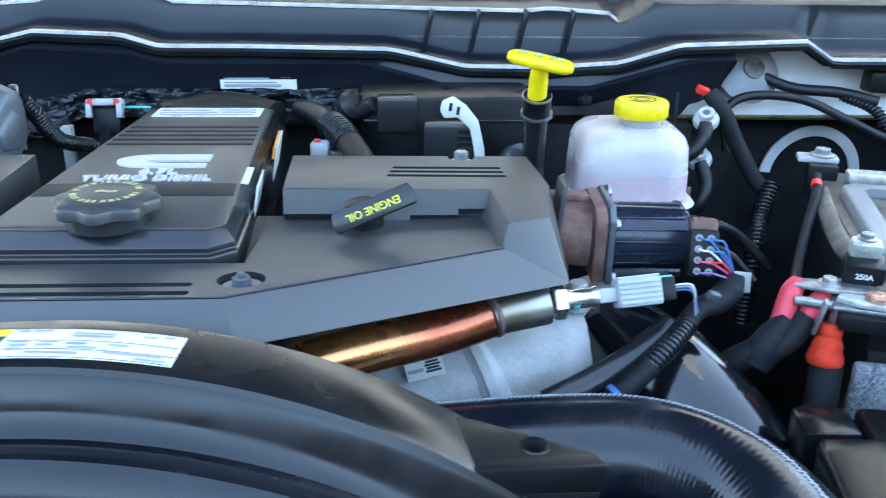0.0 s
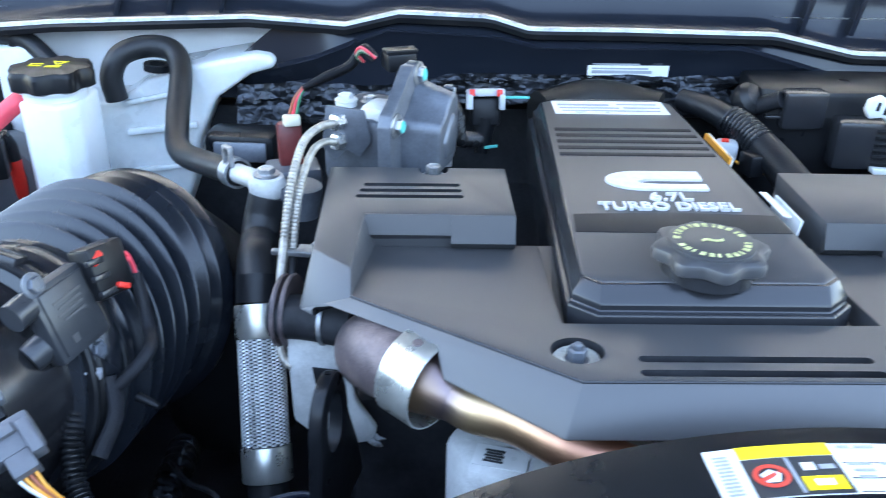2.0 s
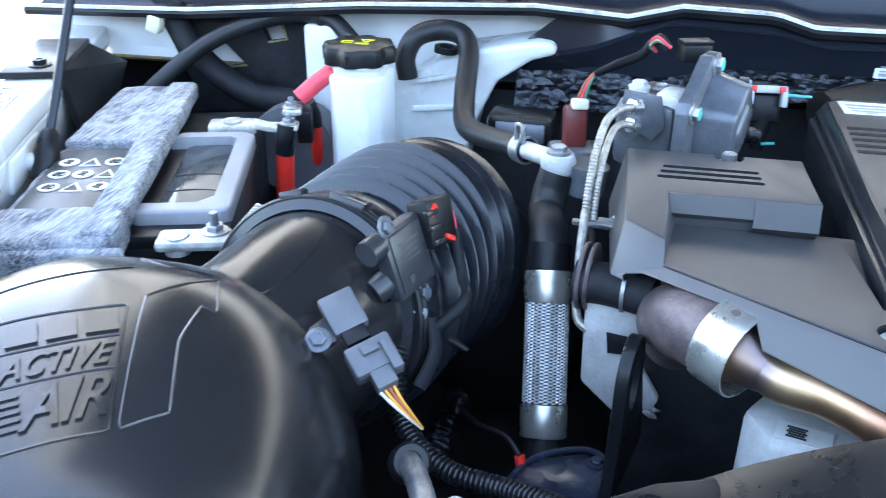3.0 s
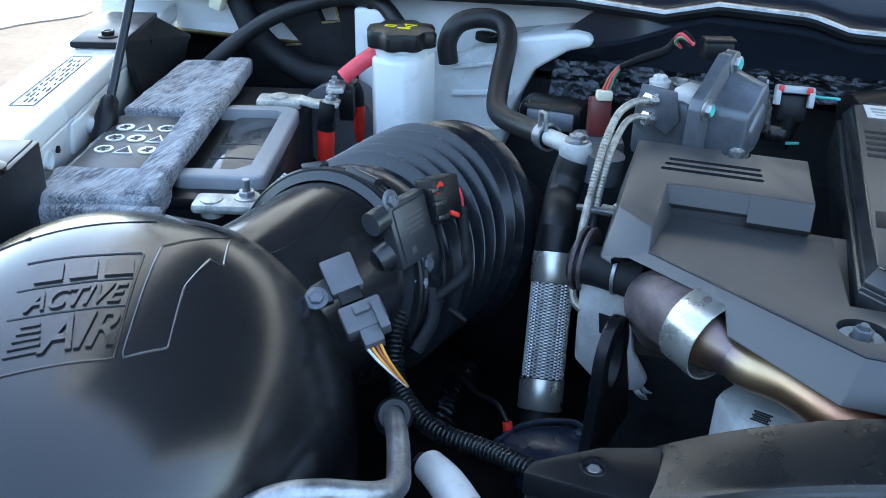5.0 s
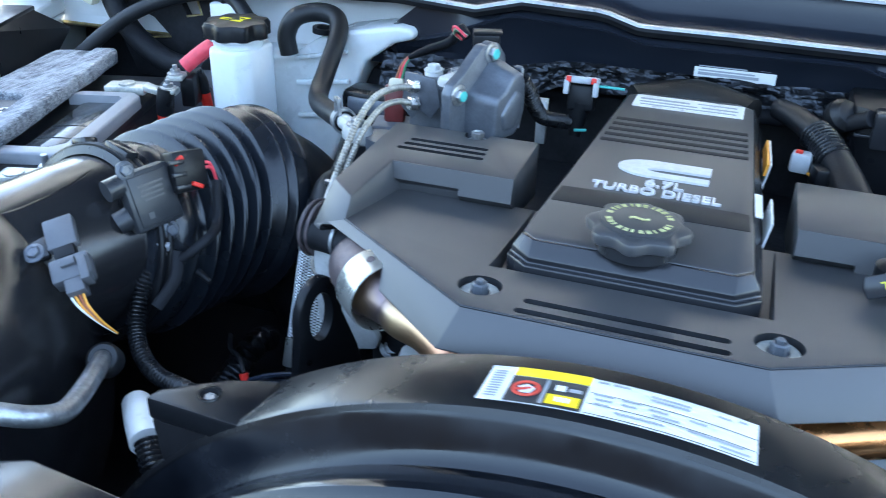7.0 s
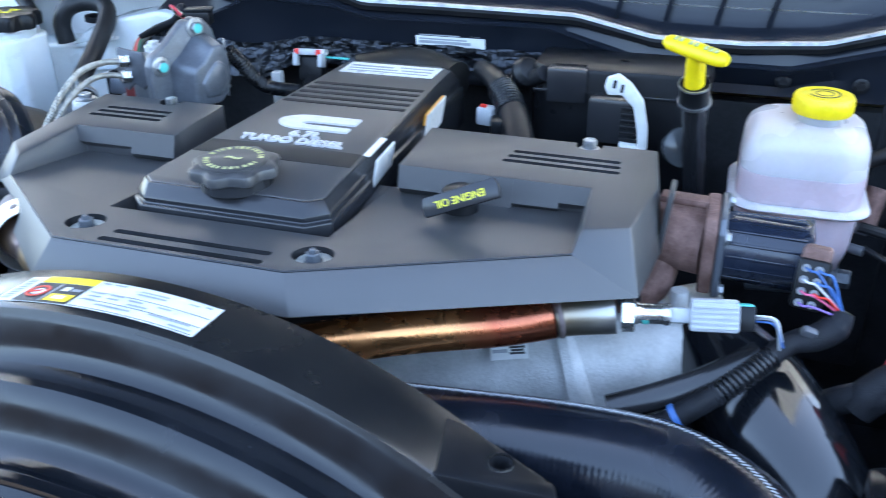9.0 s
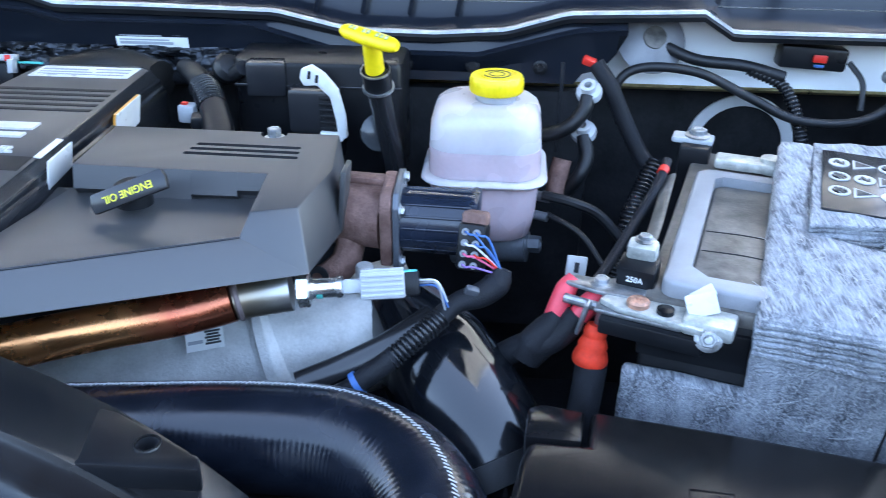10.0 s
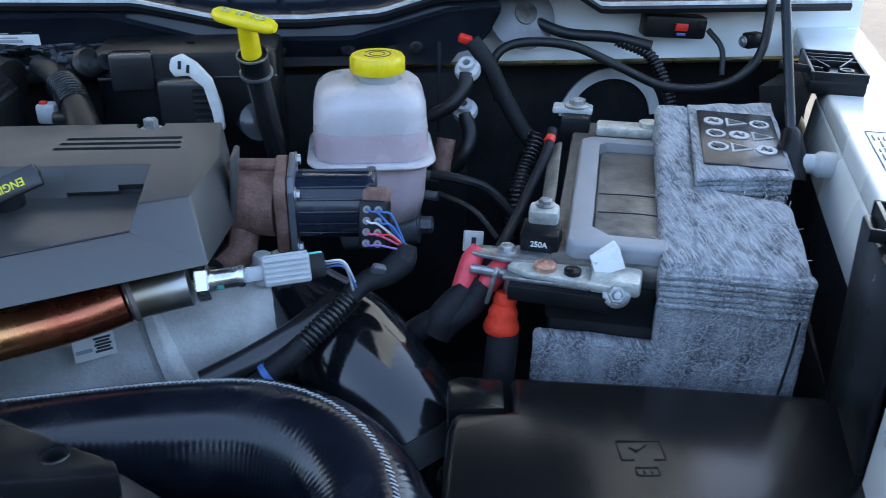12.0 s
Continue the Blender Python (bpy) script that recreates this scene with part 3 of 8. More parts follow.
    part("ball_mount", spin([(0, -0.02), (0.011, -0.02), (0.011, 0.002), (0.008, 0.006), (0.008, 0.022), (0, 0.022)], m0 + out * 0.01, tuple(-out), 18), LIGHT_GREY, f)
    # pressed boss round the mount, a ringed hole and a slot
    ba, bz, ra, rz = (0.092, 1.166, -0.002, 1.169) if s < 0 else (0.110, 1.160, 0.026, 1.169)
    o = box((0, 0, 0), (0.006, 0.078, 0.030), bev=0.0028)
    o.transform(Matrix.Translation(at(ba, 0.004, bz)) @ pose(0, 0, 0, 0, -6 * s, rot))
    part("mount_boss", o, WHITE_PAINT, f)
    part("ringed_hole", spin([(0.0062, 0.0), (0.0075, 0.0008), (0.0088, 0.0), (0.0088, -0.004), (0.0062, -0.004)], Vector(at(ra, 0.0015, rz)), tuple(-out), 24), WHITE_PAINT, f)
    part("slot", spin([(0, 0), (0.0032, 0), (0.0032, -0.003), (0, -0.003)], Vector(at(ra + 0.022, 0.0018, rz + 0.001)), tuple(-out), 16), DEEP, f, "dark drilled hole")
    if s > 0:
        tag = Vector(at(-0.238, -0.0115, 1.149))
        bolt(tag, 0.0052, tuple(-out), ZINC, f)
        part("tag", box(tag + Vector((0.004, -0.006, -0.016)), (0.003, 0.010, 0.014), (0, 0, rot), 0.0008), LABEL_YELLOW, f, "small yellow tag")
    # decal outline on the rail's top
    d = bmesh.new()
    dl, dw, da, do = (0.150, 0.020, 0.104, 0.030) if s < 0 else (0.138, 0.019, 0.005, 0.023)
    dm = Matrix.Translation(at(da, do, 1.2057)) @ pose(0, 0, 0, 0, 0, rot)
    for q, sz in (((0, dl / 2, 0), (dw, 0.0008, 0.0006)), ((0, -dl / 2, 0), (dw, 0.0008, 0.0006)), ((-dw / 2, 0, 0), (0.0008, dl, 0.0006)), ((dw / 2, 0, 0), (0.0008, dl, 0.0006))):
        box(q, sz, bev=0, bm=d)
    for row in range(4):
        for k in range(9):
            if (k * 5 + row * 3) % 7:
                box((dw * (0.30 - 0.20 * row), dl * (0.40 - 0.10 * k), 0), (0.0010, dl * (0.085 - 0.02 * ((k + row) % 3)), 0.0006), bev=0, bm=d)
    d.transform(dm)
    part("decal", d, INK, f, "outlined printed decal that cannot be read")
    # gas strut
    st = thing("gas_strut", m0, "black and chrome gas strut propping the hood open", "gas strut", "hood struts")
    foot, head = m0 - out * 0.012, Vector((-0.722, 1.00, 1.555)) if s < 0 else Vector((0.745, 0.980, 1.545))
    way = (head - foot).normalized()
    part("socket", spin([(0, -0.016), (0.010, -0.016), (0.011, 0.006), (0.008, 0.024), (0.0055, 0.028), (0, 0.028)], foot, tuple(way), 16), BLACK, st)
    part("rod", tube([foot + way * 0.02, foot + way * 0.20], 0.0042, 12, straight=True), COWL, st, "dark polished rod")
    part("cylinder", tube([foot + way * 0.20, foot + way * 0.22, foot + way * 0.46], 0.0095, 14, straight=True), BLACK, st)
    return f


body_fender(-1)
body_fender(1)

# hood standing open behind the bay
hood = thing("hood", (0, 1.14, 1.36), "white truck hood propped open, grey inner side", "hood")
hp = bmesh.new()
hv = [[hp.verts.new((x * (0.96 - 0.20 * k), 1.17 - 0.72 * k, 1.36 + 0.92 * k + 0.03 * math.cos(x * 1.8))) for x in np.linspace(-0.95, 0.95, 17)] for k in np.linspace(0, 1, 9)]
for i in range(8):
    for j in range(16):
        hp.faces.new((hv[i][j], hv[i][j + 1], hv[i + 1][j + 1], hv[i + 1][j]))
bmesh.ops.solidify(hp, geom=hp.faces[:], thickness=0.03)
part("hood_skin", hp, HOODPAINT, hood)
pad = bmesh.new()
pv = [[pad.verts.new((x * (1.04 - 0.18 * k), 1.17 - 0.72 * k - 0.040 * 0.79, 1.36 + 0.92 * k + 0.03 * math.cos(x * 1.8) - 0.040 * 0.62)) for x in np.linspace(-0.64, 0.64, 17)] for k in np.linspace(0.10, 0.93, 9)]
for i in range(8):
    for j in range(16):
        pad.faces.new((pv[i][j], pv[i][j + 1], pv[i + 1][j + 1], pv[i + 1][j]))
bmesh.ops.solidify(pad, geom=pad.faces[:], thickness=0.012)
part("insulation_pad", pad, PAD, hood, "black fibre insulation pad")

# cowl panel behind the seal
SEAL_LINE = [(-0.90, 1.235), (-0.70, 1.240), (-0.51, 1.255), (-0.33, 1.262), (-0.24, 1.256), (-0.19, 1.268), (-0.105, 1.265), (-0.068, 1.254), (0.02, 1.254),
             (0.165, 1.252), (0.243, 1.235), (0.33, 1.234), (0.404, 1.239), (0.465, 1.257), (0.60, 1.262), (0.631, 1.243), (0.90, 1.243)]


def seal_z(x):
    return float(np.interp(x, [p[0] for p in SEAL_LINE], [p[1] for p in SEAL_LINE]))


def strip(xs, profile, bm=None):
    """A band across the bay: profile(x) gives (y, z) pairs at each x."""
    o = bmesh.new()
    rows = [[o.verts.new((x, y, z)) for y, z in profile(x)] for x in xs]
    for a, b in zip(rows, rows[1:]):
        for k in range(len(a) - 1):
            o.faces.new((a[k], a[k + 1], b[k + 1], b[k]))
    return join(bm, o)


def low_z(x):
    return float(np.interp(x, [-0.50, -0.39, -0.33, -0.27, -0.20, -0.10, -0.059, 0.135, 0.195, 0.23, 0.375, 0.473, 0.52, 0.60],
                           [1.245, 1.239, 1.212, 1.226, 1.254, 1.249, 1.239, 1.240, 1.224, 1.214, 1.214, 1.241, 1.245, 1.245]))


cowl = thing("cowl_panel", (0, 1.03, 1.19), "glossy black ribbed cowl panel with a rubber edge seal", "cowl panel")
xs = [float(v) for v in np.linspace(-0.385, 0.526, 110)]


def slant(x):
    """The panel's slanting end beside the coolant tank."""
    return 1.192 + 0.80 * (x + 0.385)


def rounded_end(x, z):
    """Lifts the panel's foot into a rounded end beside the painted metal."""
    if x < 0.478:
        return z
    k = min(1.0, (x - 0.478) / 0.048)
    top = seal_z(x) - 0.012
    return max(z, 1.196 + (top - 1.196) * (1 - math.sqrt(1 - k * k)))
part("front_face", strip(xs, lambda x: [(1.0125, min(seal_z(x) - 0.006, slant(x))), (1.008, min(low_z(x) + 0.003, slant(x) - 0.001)), (1.000, min(low_z(x), slant(x) - 0.002)), (1.004, min(low_z(x) - 0.006, slant(x) - 0.003)), (1.014, rounded_end(x, min(1.205, low_z(x) - 0.02))), (1.012, rounded_end(x, 1.185)), (1.03, rounded_end(x, 1.180))]), COWL, cowl)
xl = [float(v) for v in np.linspace(-0.90, 0.90, 181)]
part("seal", strip(xl, lambda x: [(1.004, seal_z(x) - 0.007), (1.002, seal_z(x) - 0.002), (1.006, seal_z(x) + 0.003), (1.013, seal_z(x) + 0.004), (1.022, seal_z(x) + 0.001), (1.024, seal_z(x) - 0.008)]), SEAL, cowl, "black rubber weatherstrip")
# highlight on the seal's lip, laid on as a pale strip
part("seal_glint", strip(xl, lambda x: [(1.0035, seal_z(x) + 0.0010), (1.0045, seal_z(x) + 0.0035), (1.0075, seal_z(x) + 0.0045)]), EDGE_GLINT, cowl, "pale strip painted as a highlight on the seal")


def back_z(x):
    """The cowl grille's upper fold."""
    return float(np.interp(x, [-0.9, -0.36, -0.20, -0.17, -0.085, -0.06, 0.31, 0.335, 0.40, 0.415, 0.45, 0.9], [1.285, 1.283, 1.296, 1.306, 1.306, 1.296, 1.289, 1.292, 1.287, 1.276, 1.30, 1.30]))


part("grille_tray", strip(xl, lambda x: [(1.022, seal_z(x) - 0.006), (1.040, seal_z(x) + 0.002), (1.050, seal_z(x) + 0.014), (1.054, back_z(x) - 0.004), (1.060, back_z(x)), (1.10, back_z(x) + 0.012), (1.13, back_z(x) + 0.07), (1.16, back_z(x) + 0.09)]), COWL, cowl)
# the same painted highlight along the tray's upper fold
part("fold_glint", strip([x for x in xl if -0.35 < x < 0.42], lambda x: [(1.0525, back_z(x) - 0.003), (1.0535, back_z(x) - 0.0005), (1.056, back_z(x) + 0.0006)]), EDGE_GLINT, cowl)
for x in (-0.46, -0.41, -0.36, 0.205, 0.255, 0.305, 0.355):
    rb = box((x, 1.046, 1.268), (0.005, 0.020, 0.044), (0, 12, 0), 0.0015)
    part("rib", rb, COWL, cowl)
for x in (0.30, 0.37, -0.03, 0.44):
    bolt((x, 1.0065, 1.203), 0.005, (0, -1, 0.1), BLACK, cowl, name="push_pin")
lm = pose(0.0295, 1.0085, 1.2195, 97, 0, 0)
cl = box((0, 0, 0), (0.078, 0.0195, 0.0006), bev=0)
cl.transform(lm)
cowl_label = part("cowl_label", cl, LABEL, cowl, "white printed paper label")
bars(cowl_label, lm @ Matrix.Translation((0, 0, 0.0006)), [(-0.012, 0.005, 0.046, 0.0022), (-0.008, 0.0, 0.054, 0.0016), (-0.006, -0.0035, 0.058, 0.003), (0.028, 0.006, 0.010, 0.0018), (-0.020, -0.0075, 0.028, 0.0014)], INK_GREY)

# firewall: white painted upper part, black mat below
fw = thing("firewall", (0, 1.13, 0.6), "white painted firewall with a black mat and foil heat shield", "firewall", kind="structure")
part("painted_panel", strip([float(v) for v in np.linspace(-0.95, 0.95, 60)], lambda x: [(1.048, 1.262), (1.062, 1.252), (1.064 + 0.003 * math.sin(x * 22), 1.225), (1.063, 1.202), (1.062 + 0.003 * math.sin(x * 22), 1.184), (1.058, 1.174), (1.14, 1.168)]), PRIMER, fw, "white painted sheet metal")
part("seam_line", strip([float(v) for v in np.linspace(-0.95, 0.95, 40)], lambda x: [(1.0575, 1.1745), (1.0545, 1.1720), (1.060, 1.1680)]), BRASS, fw, "yellowish sealed seam")
part("sound_mat", box((0, 1.16, 0.865), (1.9, 0.05, 0.63), bev=0.01), DEEP, fw, "black sound mat")
for x, z, r in ((0.688, 1.080, 0.058), (-0.62, 1.08, 0.06)):
    o = bmesh.new()
    spin([(r - 0.007, 0.0), (r - 0.007, 0.004), (r + 0.006, 0.004), (r + 0.006, 0.0)], (x, 1.132, z), (0, -1, 0), 40, 5, 175, bm=o)
    part("mat_opening", o, PRIMER, fw, "painted metal showing round an opening")
mat_l = part("upper_mat", prism([(-0.775, 1.262), (-0.745, 1.195), (-0.715, 1.120), (-0.560, 1.120), (-0.566, 1.190), (-0.600, 1.262)], 1.040, 1.050, "y", 0.003), DEEP, fw, "black mat with openings onto white paint")
for hole in ([(-0.716, 1.196), (-0.700, 1.206), (-0.678, 1.198), (-0.656, 1.176), (-0.690, 1.171), (-0.708, 1.178)], [(-0.640, 1.232), (-0.612, 1.232), (-0.606, 1.208), (-0.628, 1.204)]):
    carve(mat_l, prism(hole, 1.03, 1.06, "y", 0.0), DEEP)
    part("yellow_edge", tube([(x, 1.0395, z) for x, z in hole[-3:]], 0.0016, 6, straight=True), BRASS, fw, "yellow sealed edge of the opening")
# crumpled foil under the cowl
rnd = random.Random(4)
gx, gz = 110, 12


def foil_place(i, j):
    """A place on the crumpled sheet; its far half sits higher, close under the cowl."""
    x, k = -0.345 + 0.625 * i / (gx - 1), j / (gz - 1)
    rise = max(0.0, min(1.0, (x + 0.19) / 0.05)) * (0.012 + 0.012 * k)
    dent = 0.010 * noise.noise((i * 0.16, j * 0.30, 0)) + 0.006 * noise.noise((i * 0.5, j * 0.6, 3)) + rnd.uniform(-0.0012, 0.0012)
    return (x, 1.004 - 0.016 * k - dent, 1.202 - 0.036 * k + rise)


hs = thing("heat_shield", (-0.03, 1.0, 1.166), "crumpled dark silver foil heat shield under the cowl", "heat shield")
for i0, i1 in ((0, 38), (38, gx - 1)):
    fo = bmesh.new()
    gv = [[fo.verts.new(foil_place(i, j)) for j in range(gz)] for i in range(i0, i1 + 1)]
    for ra, rb_ in zip(gv, gv[1:]):
        for j in range(gz - 1):
            fo.faces.new((ra[j], rb_[j], rb_[j + 1], ra[j + 1]))
    part("foil_sheet", fo, FOIL, hs, smooth=40)

# dark tray and walls that close the bay
bay = thing("bay_floor", (0, 0.6, 0.72), "dark grimy engine bay floor and front wall", "engine bay", kind="structure")
part("floor_tray", box((0, 0.66, 0.70), (1.7, 1.0, 0.04), bev=0.005), DEEP, bay)
part("front_support", box((0, 0.255, 0.90), (1.35, 0.05, 0.42), bev=0.01), DEEP, bay)
# added dark box: shade below the cowl given as a black surface
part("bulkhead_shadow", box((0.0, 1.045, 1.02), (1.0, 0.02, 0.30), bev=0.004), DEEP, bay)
part("engine_block", box((0.0, 0.86, 0.88), (0.44, 0.40, 0.42), bev=0.03), DEEP, bay, "dark engine block below the cover")
part("front_wall", box((0, 0.262, 0.36), (1.46, 0.04, 0.66), bev=0.01), DEEP, bay)
part("cab_wall", box((0, 1.36, 0.78), (1.96, 0.10, 1.14), bev=0.03), WHITE_PAINT, bay, "plain white cab wall behind the firewall")
part("rear_wall", box((0, 1.245, 0.36), (1.70, 0.08, 0.66), bev=0.01), DEEP, bay)
part("side_wall", box((-0.725, 0.62, 0.87), (0.02, 0.9, 0.36), (0, 0, 17), 0.004), DEEP, bay)
part("side_wall", box((0.725, 0.62, 0.87), (0.02, 0.9, 0.36), (0, 0, -17), 0.004), DEEP, bay)

# ---------------------------------------------------------------- engine cover
cover = thing("engine_cover", (0, 0.64, 1.16), "matt dark grey plastic engine cover with slots and raised tiers", "engine cover")
CX = -0.004


def tier(poly, low, high, draft_out, bev=0.003, bm=None, flare=None):
    """A moulded tier: a polygon with sides sloping outward to the low end."""
    o = bmesh.new()
    n = len(poly)
    area = sum(poly[k][0] * poly[(k + 1) % n][1] - poly[(k + 1) % n][0] * poly[k][1] for k in range(n))
    sg = 1 if area > 0 else -1
    lowp = []
    for k in range(n):
        a, b, c = Vector(poly[k - 1]), Vector(poly[k]), Vector(poly[(k + 1) % n])
        n1 = Vector(((b - a).y, -(b - a).x)).normalized() * sg
        n2 = Vector(((c - b).y, -(c - b).x)).normalized() * sg
        w = flare[k] if flare else draft_out
        mid = (n1 + n2)
        lowp.append(b + mid / max(mid.length_squared / 2, 0.3) * w)
    hi = [o.verts.new((x, y, high[k] if isinstance(high, (list, tuple)) else high)) for k, (x, y) in enumerate(poly)]
    lo = [o.verts.new((p.x, p.y, low[k] if isinstance(low, (list, tuple)) else low)) for k, p in enumerate(lowp)]
    o.faces.new(hi)
    o.faces.new(lo)
    for k in range(n):
        o.faces.new((lo[k], lo[(k + 1) % n], hi[(k + 1) % n], hi[k]))
    bmesh.ops.recalc_face_normals(o, faces=o.faces)
    bevel(o, bev, 15, 2)
    return join(bm, o)


def solid(verts, faces, bev=0.0015):
    """A moulded body from corner points; edges are rounded a little."""
    o = bmesh.new()
    v = [o.verts.new(p) for p in verts]
    for f in faces:
        o.faces.new([v[k] for k in f])
    bmesh.ops.recalc_face_normals(o, faces=o.faces)
    return bevel(o, bev, 18, 2)


# floor of the cover with its sloping skirt: front edge, break line, back edge, skirt's foot, underside
front = [(-0.203, 0.609, 1.1965), (-0.087, 0.5190, 1.2040), (0.080, 0.5200, 1.2040), (0.238, 0.605, 1.1965)]
brk = [(-0.209, 0.622, 1.1945), (-0.0885, 0.5800, 1.1988), (0.0815, 0.5800, 1.1988), (0.244, 0.616, 1.1945)]
rear = [(-0.215, 0.695, 1.1875), (-0.0885, 0.695, 1.1865), (0.0815, 0.695, 1.1865), (0.250, 0.695, 1.1875)]
drop = [(-0.0885, 0.5815, 1.1800), (0.0815, 0.5815, 1.1800)]
foot = [(-0.2340, 0.6195, 1.1820), (-0.096, 0.5030, 1.1830), (0.089, 0.5040, 1.1830), (0.282, 0.6065, 1.171)]
under = [(-0.23, 0.70, 1.160), (-0.08, 0.53, 1.165), (0.07, 0.53, 1.165), (0.27, 0.70, 1.160)]
quads = []
for k in range(3):
    quads += [(k, k + 1, 5 + k, 4 + k), (k, 12 + k, 13 + k, k + 1), (12 + k, 16 + k, 17 + k, 13 + k)]
quads += [(4, 5, 9, 8), (6, 7, 11, 10), (5, 6, 21, 20), (20, 21, 10, 9), (5, 20, 9), (6, 10, 21)]
quads += [(8, 9, 17, 16), (10, 11, 19, 18), (9, 10, 18, 17), (0, 4, 12), (4, 8, 16, 12), (3, 15, 7), (7, 15, 19, 11)]
shell = part("base_shell", solid(front + brk + rear + foot + under + drop, quads, 0.0010), COVER, cover, smooth=25)
for x in (-0.085, 0.085):
    carve(shell, spin([(0, -0.0075), (0.0135, -0.0075), (0.0135, 0.02), (0, 0.02)], (x, 0.55, 1.2015), seg=32), DEEP)
for y, x0, x1 in ((0.5420, -0.056, 0.060), (0.5285, -0.058, 0.061)):
    carve(shell, box(((x0 + x1) / 2, y, 1.2025), (x1 - x0, 0.0062, 0.014), bev=0.0026), DEEP)


cut = [Vector(p) for p in ((-0.2263, 0.6150, 1.1843), (-0.2212, 0.6159, 1.1889), (-0.1552, 0.5654, 1.1938), (-0.1520, 0.5526, 1.1848), (-0.1472, 0.5334, 1.1713), (-0.2180, 0.5830, 1.1620))]
out_ = Vector((-0.30, -0.75, 0.45)) * 0.02
notch = solid([p + out_ for p in cut] + [p - out_ * 3.0 for p in cut], [tuple(range(6)), tuple(range(11, 5, -1))] + [(k, (k + 1) % 6, 6 + (k + 1) % 6, 6 + k) for k in range(6)], 0.0)
carve(shell, notch, COVER_DARK)
# dark tube drawing the shaded bevel along the cover's front edge
part("edge_shade", tube([(x, y + 0.0004, z + 0.0001) for x, y, z in front], 0.0007, 6, straight=True), COVER_DARK, cover)


def end_tier(top, low, name):
    n = len(top)
    fs = [tuple(range(n)), tuple(range(n, 2 * n))] + [(k, (k + 1) % n, n + (k + 1) % n, n + k) for k in range(n)]
    return part(name, solid(top + low, fs, 0.0013), COVER, cover, smooth=25)


lt = end_tier([(-0.230, 0.768, 1.2115), (-0.106, 0.768, 1.2115), (-0.1045, 0.688, 1.2115), (-0.201, 0.690, 1.2110), (-0.2035, 0.6222, 1.2085), (-0.2280, 0.6450, 1.2090)],
              [(-0.240, 0.768, 1.165), (-0.106, 0.768, 1.165), (-0.1045, 0.690, 1.175), (-0.193, 0.690, 1.181), (-0.2027, 0.6055, 1.1932), (-0.2342, 0.6197, 1.1817)], "end_tier")
rt_ = end_tier([(0.090, 0.768, 1.2105), (0.274, 0.768, 1.2095), (0.281, 0.700, 1.2080), (0.2705, 0.6335, 1.2069), (0.2420, 0.6190, 1.2089), (0.237, 0.684, 1.2090), (0.092, 0.684, 1.2105)],
               [(0.090, 0.768, 1.165), (0.280, 0.768, 1.160), (0.289, 0.700, 1.160), (0.2820, 0.6067, 1.1710), (0.2360, 0.6010, 1.1931), (0.229, 0.686, 1.181), (0.092, 0.688, 1.175)], "end_tier")


def wall_wedge(x0, x1, dx, y, z, reach):
    """A sloping piece of the recess wall that ends in an undercut; reach is how far it runs down."""
    yb, zb = y - 0.0060 * reach, z - 0.0185 * reach
    prof = [(y + 0.006, z - 0.0006), (y - 0.0005, z - 0.0006), (yb, zb), (yb + 0.003, zb - 0.003), (y + 0.006, zb - 0.012)]
    o = bmesh.new()
    ends = [[o.verts.new((x + d * (py < y - 0.001), py, pz)) for py, pz in prof] for x, d in ((x0, dx), (x1, -dx))]
    n = len(prof)
    o.faces.new(ends[0])
    o.faces.new(ends[1])
    for k in range(n):
        o.faces.new((ends[0][k], ends[0][(k + 1) % n], ends[1][(k + 1) % n], ends[1][k]))
    bmesh.ops.recalc_face_normals(o, faces=o.faces)
    return part("recess_wall", o, COVER, cover, smooth=25)


for x0, x1, y, z, reach in ((-0.2005, -0.1455, 0.6895, 1.2113, 0.72), (-0.1455, -0.1045, 0.6885, 1.2115, 0.98),
                            (0.0925, 0.1305, 0.6845, 1.2104, 0.92), (0.1305, 0.1805, 0.6845, 1.2100, 1.14), (0.1805, 0.2145, 0.6845, 1.2096, 0.94), (0.2145, 0.238, 0.6845, 1.2092, 0.70)):
    wall_wedge(x0, x1, 0.0, y, z, reach)
slots = None
for y, x0, x1 in ((0.736, -0.2045, -0.139), (0.7262, -0.2065, -0.138), (0.7164, -0.2085, -0.137)):
    slots = box(((x0 + x1) / 2, y, 1.2095), (x1 - x0, 0.0052, 0.022), bev=0.0020, bm=slots)
slots = spin([(0, -0.006), (0.0105, -0.006), (0.0105, 0.02), (0, 0.02)], (-0.157, 0.764, 1.2115), seg=28, bm=slots)
carve(lt, slots, DEEP)
slots = None
for y, x0, x1 in ((0.735, 0.168, 0.250), (0.7252, 0.166, 0.251), (0.7154, 0.164, 0.252)):
    slots = box(((x0 + x1) / 2, y, 1.2080), (x1 - x0, 0.0052, 0.022), bev=0.0020, bm=slots)
slots = spin([(0, -0.006), (0.0105, -0.006), (0.0105, 0.02), (0, 0.02)], (0.222, 0.764, 1.2095), seg=28, bm=slots)
carve(rt_, slots, DEEP)
for x in (-0.085, 0.085):
    part("bolt_seat", spin([(0.0065, 0.0), (0.0118, 0.0), (0.0118, 0.0015), (0.0065, 0.0015)], (x, 0.55, 1.1952), seg=28), TERMINAL, cover)
    bolt((x, 0.55, 1.1945), 0.0052, mat=ALU_DARK, parent=cover, height=0.0085, stud=0.002)
for x in (-0.157, 0.222):
    bolt((x, 0.764, 1.2062), 0.0055, parent=cover, height=0.0085)
part("end_tab", box((0.289, 0.700, 1.186), (0.004, 0.026, 0.05), (0, 6, 0), 0.0015), COVER, cover)

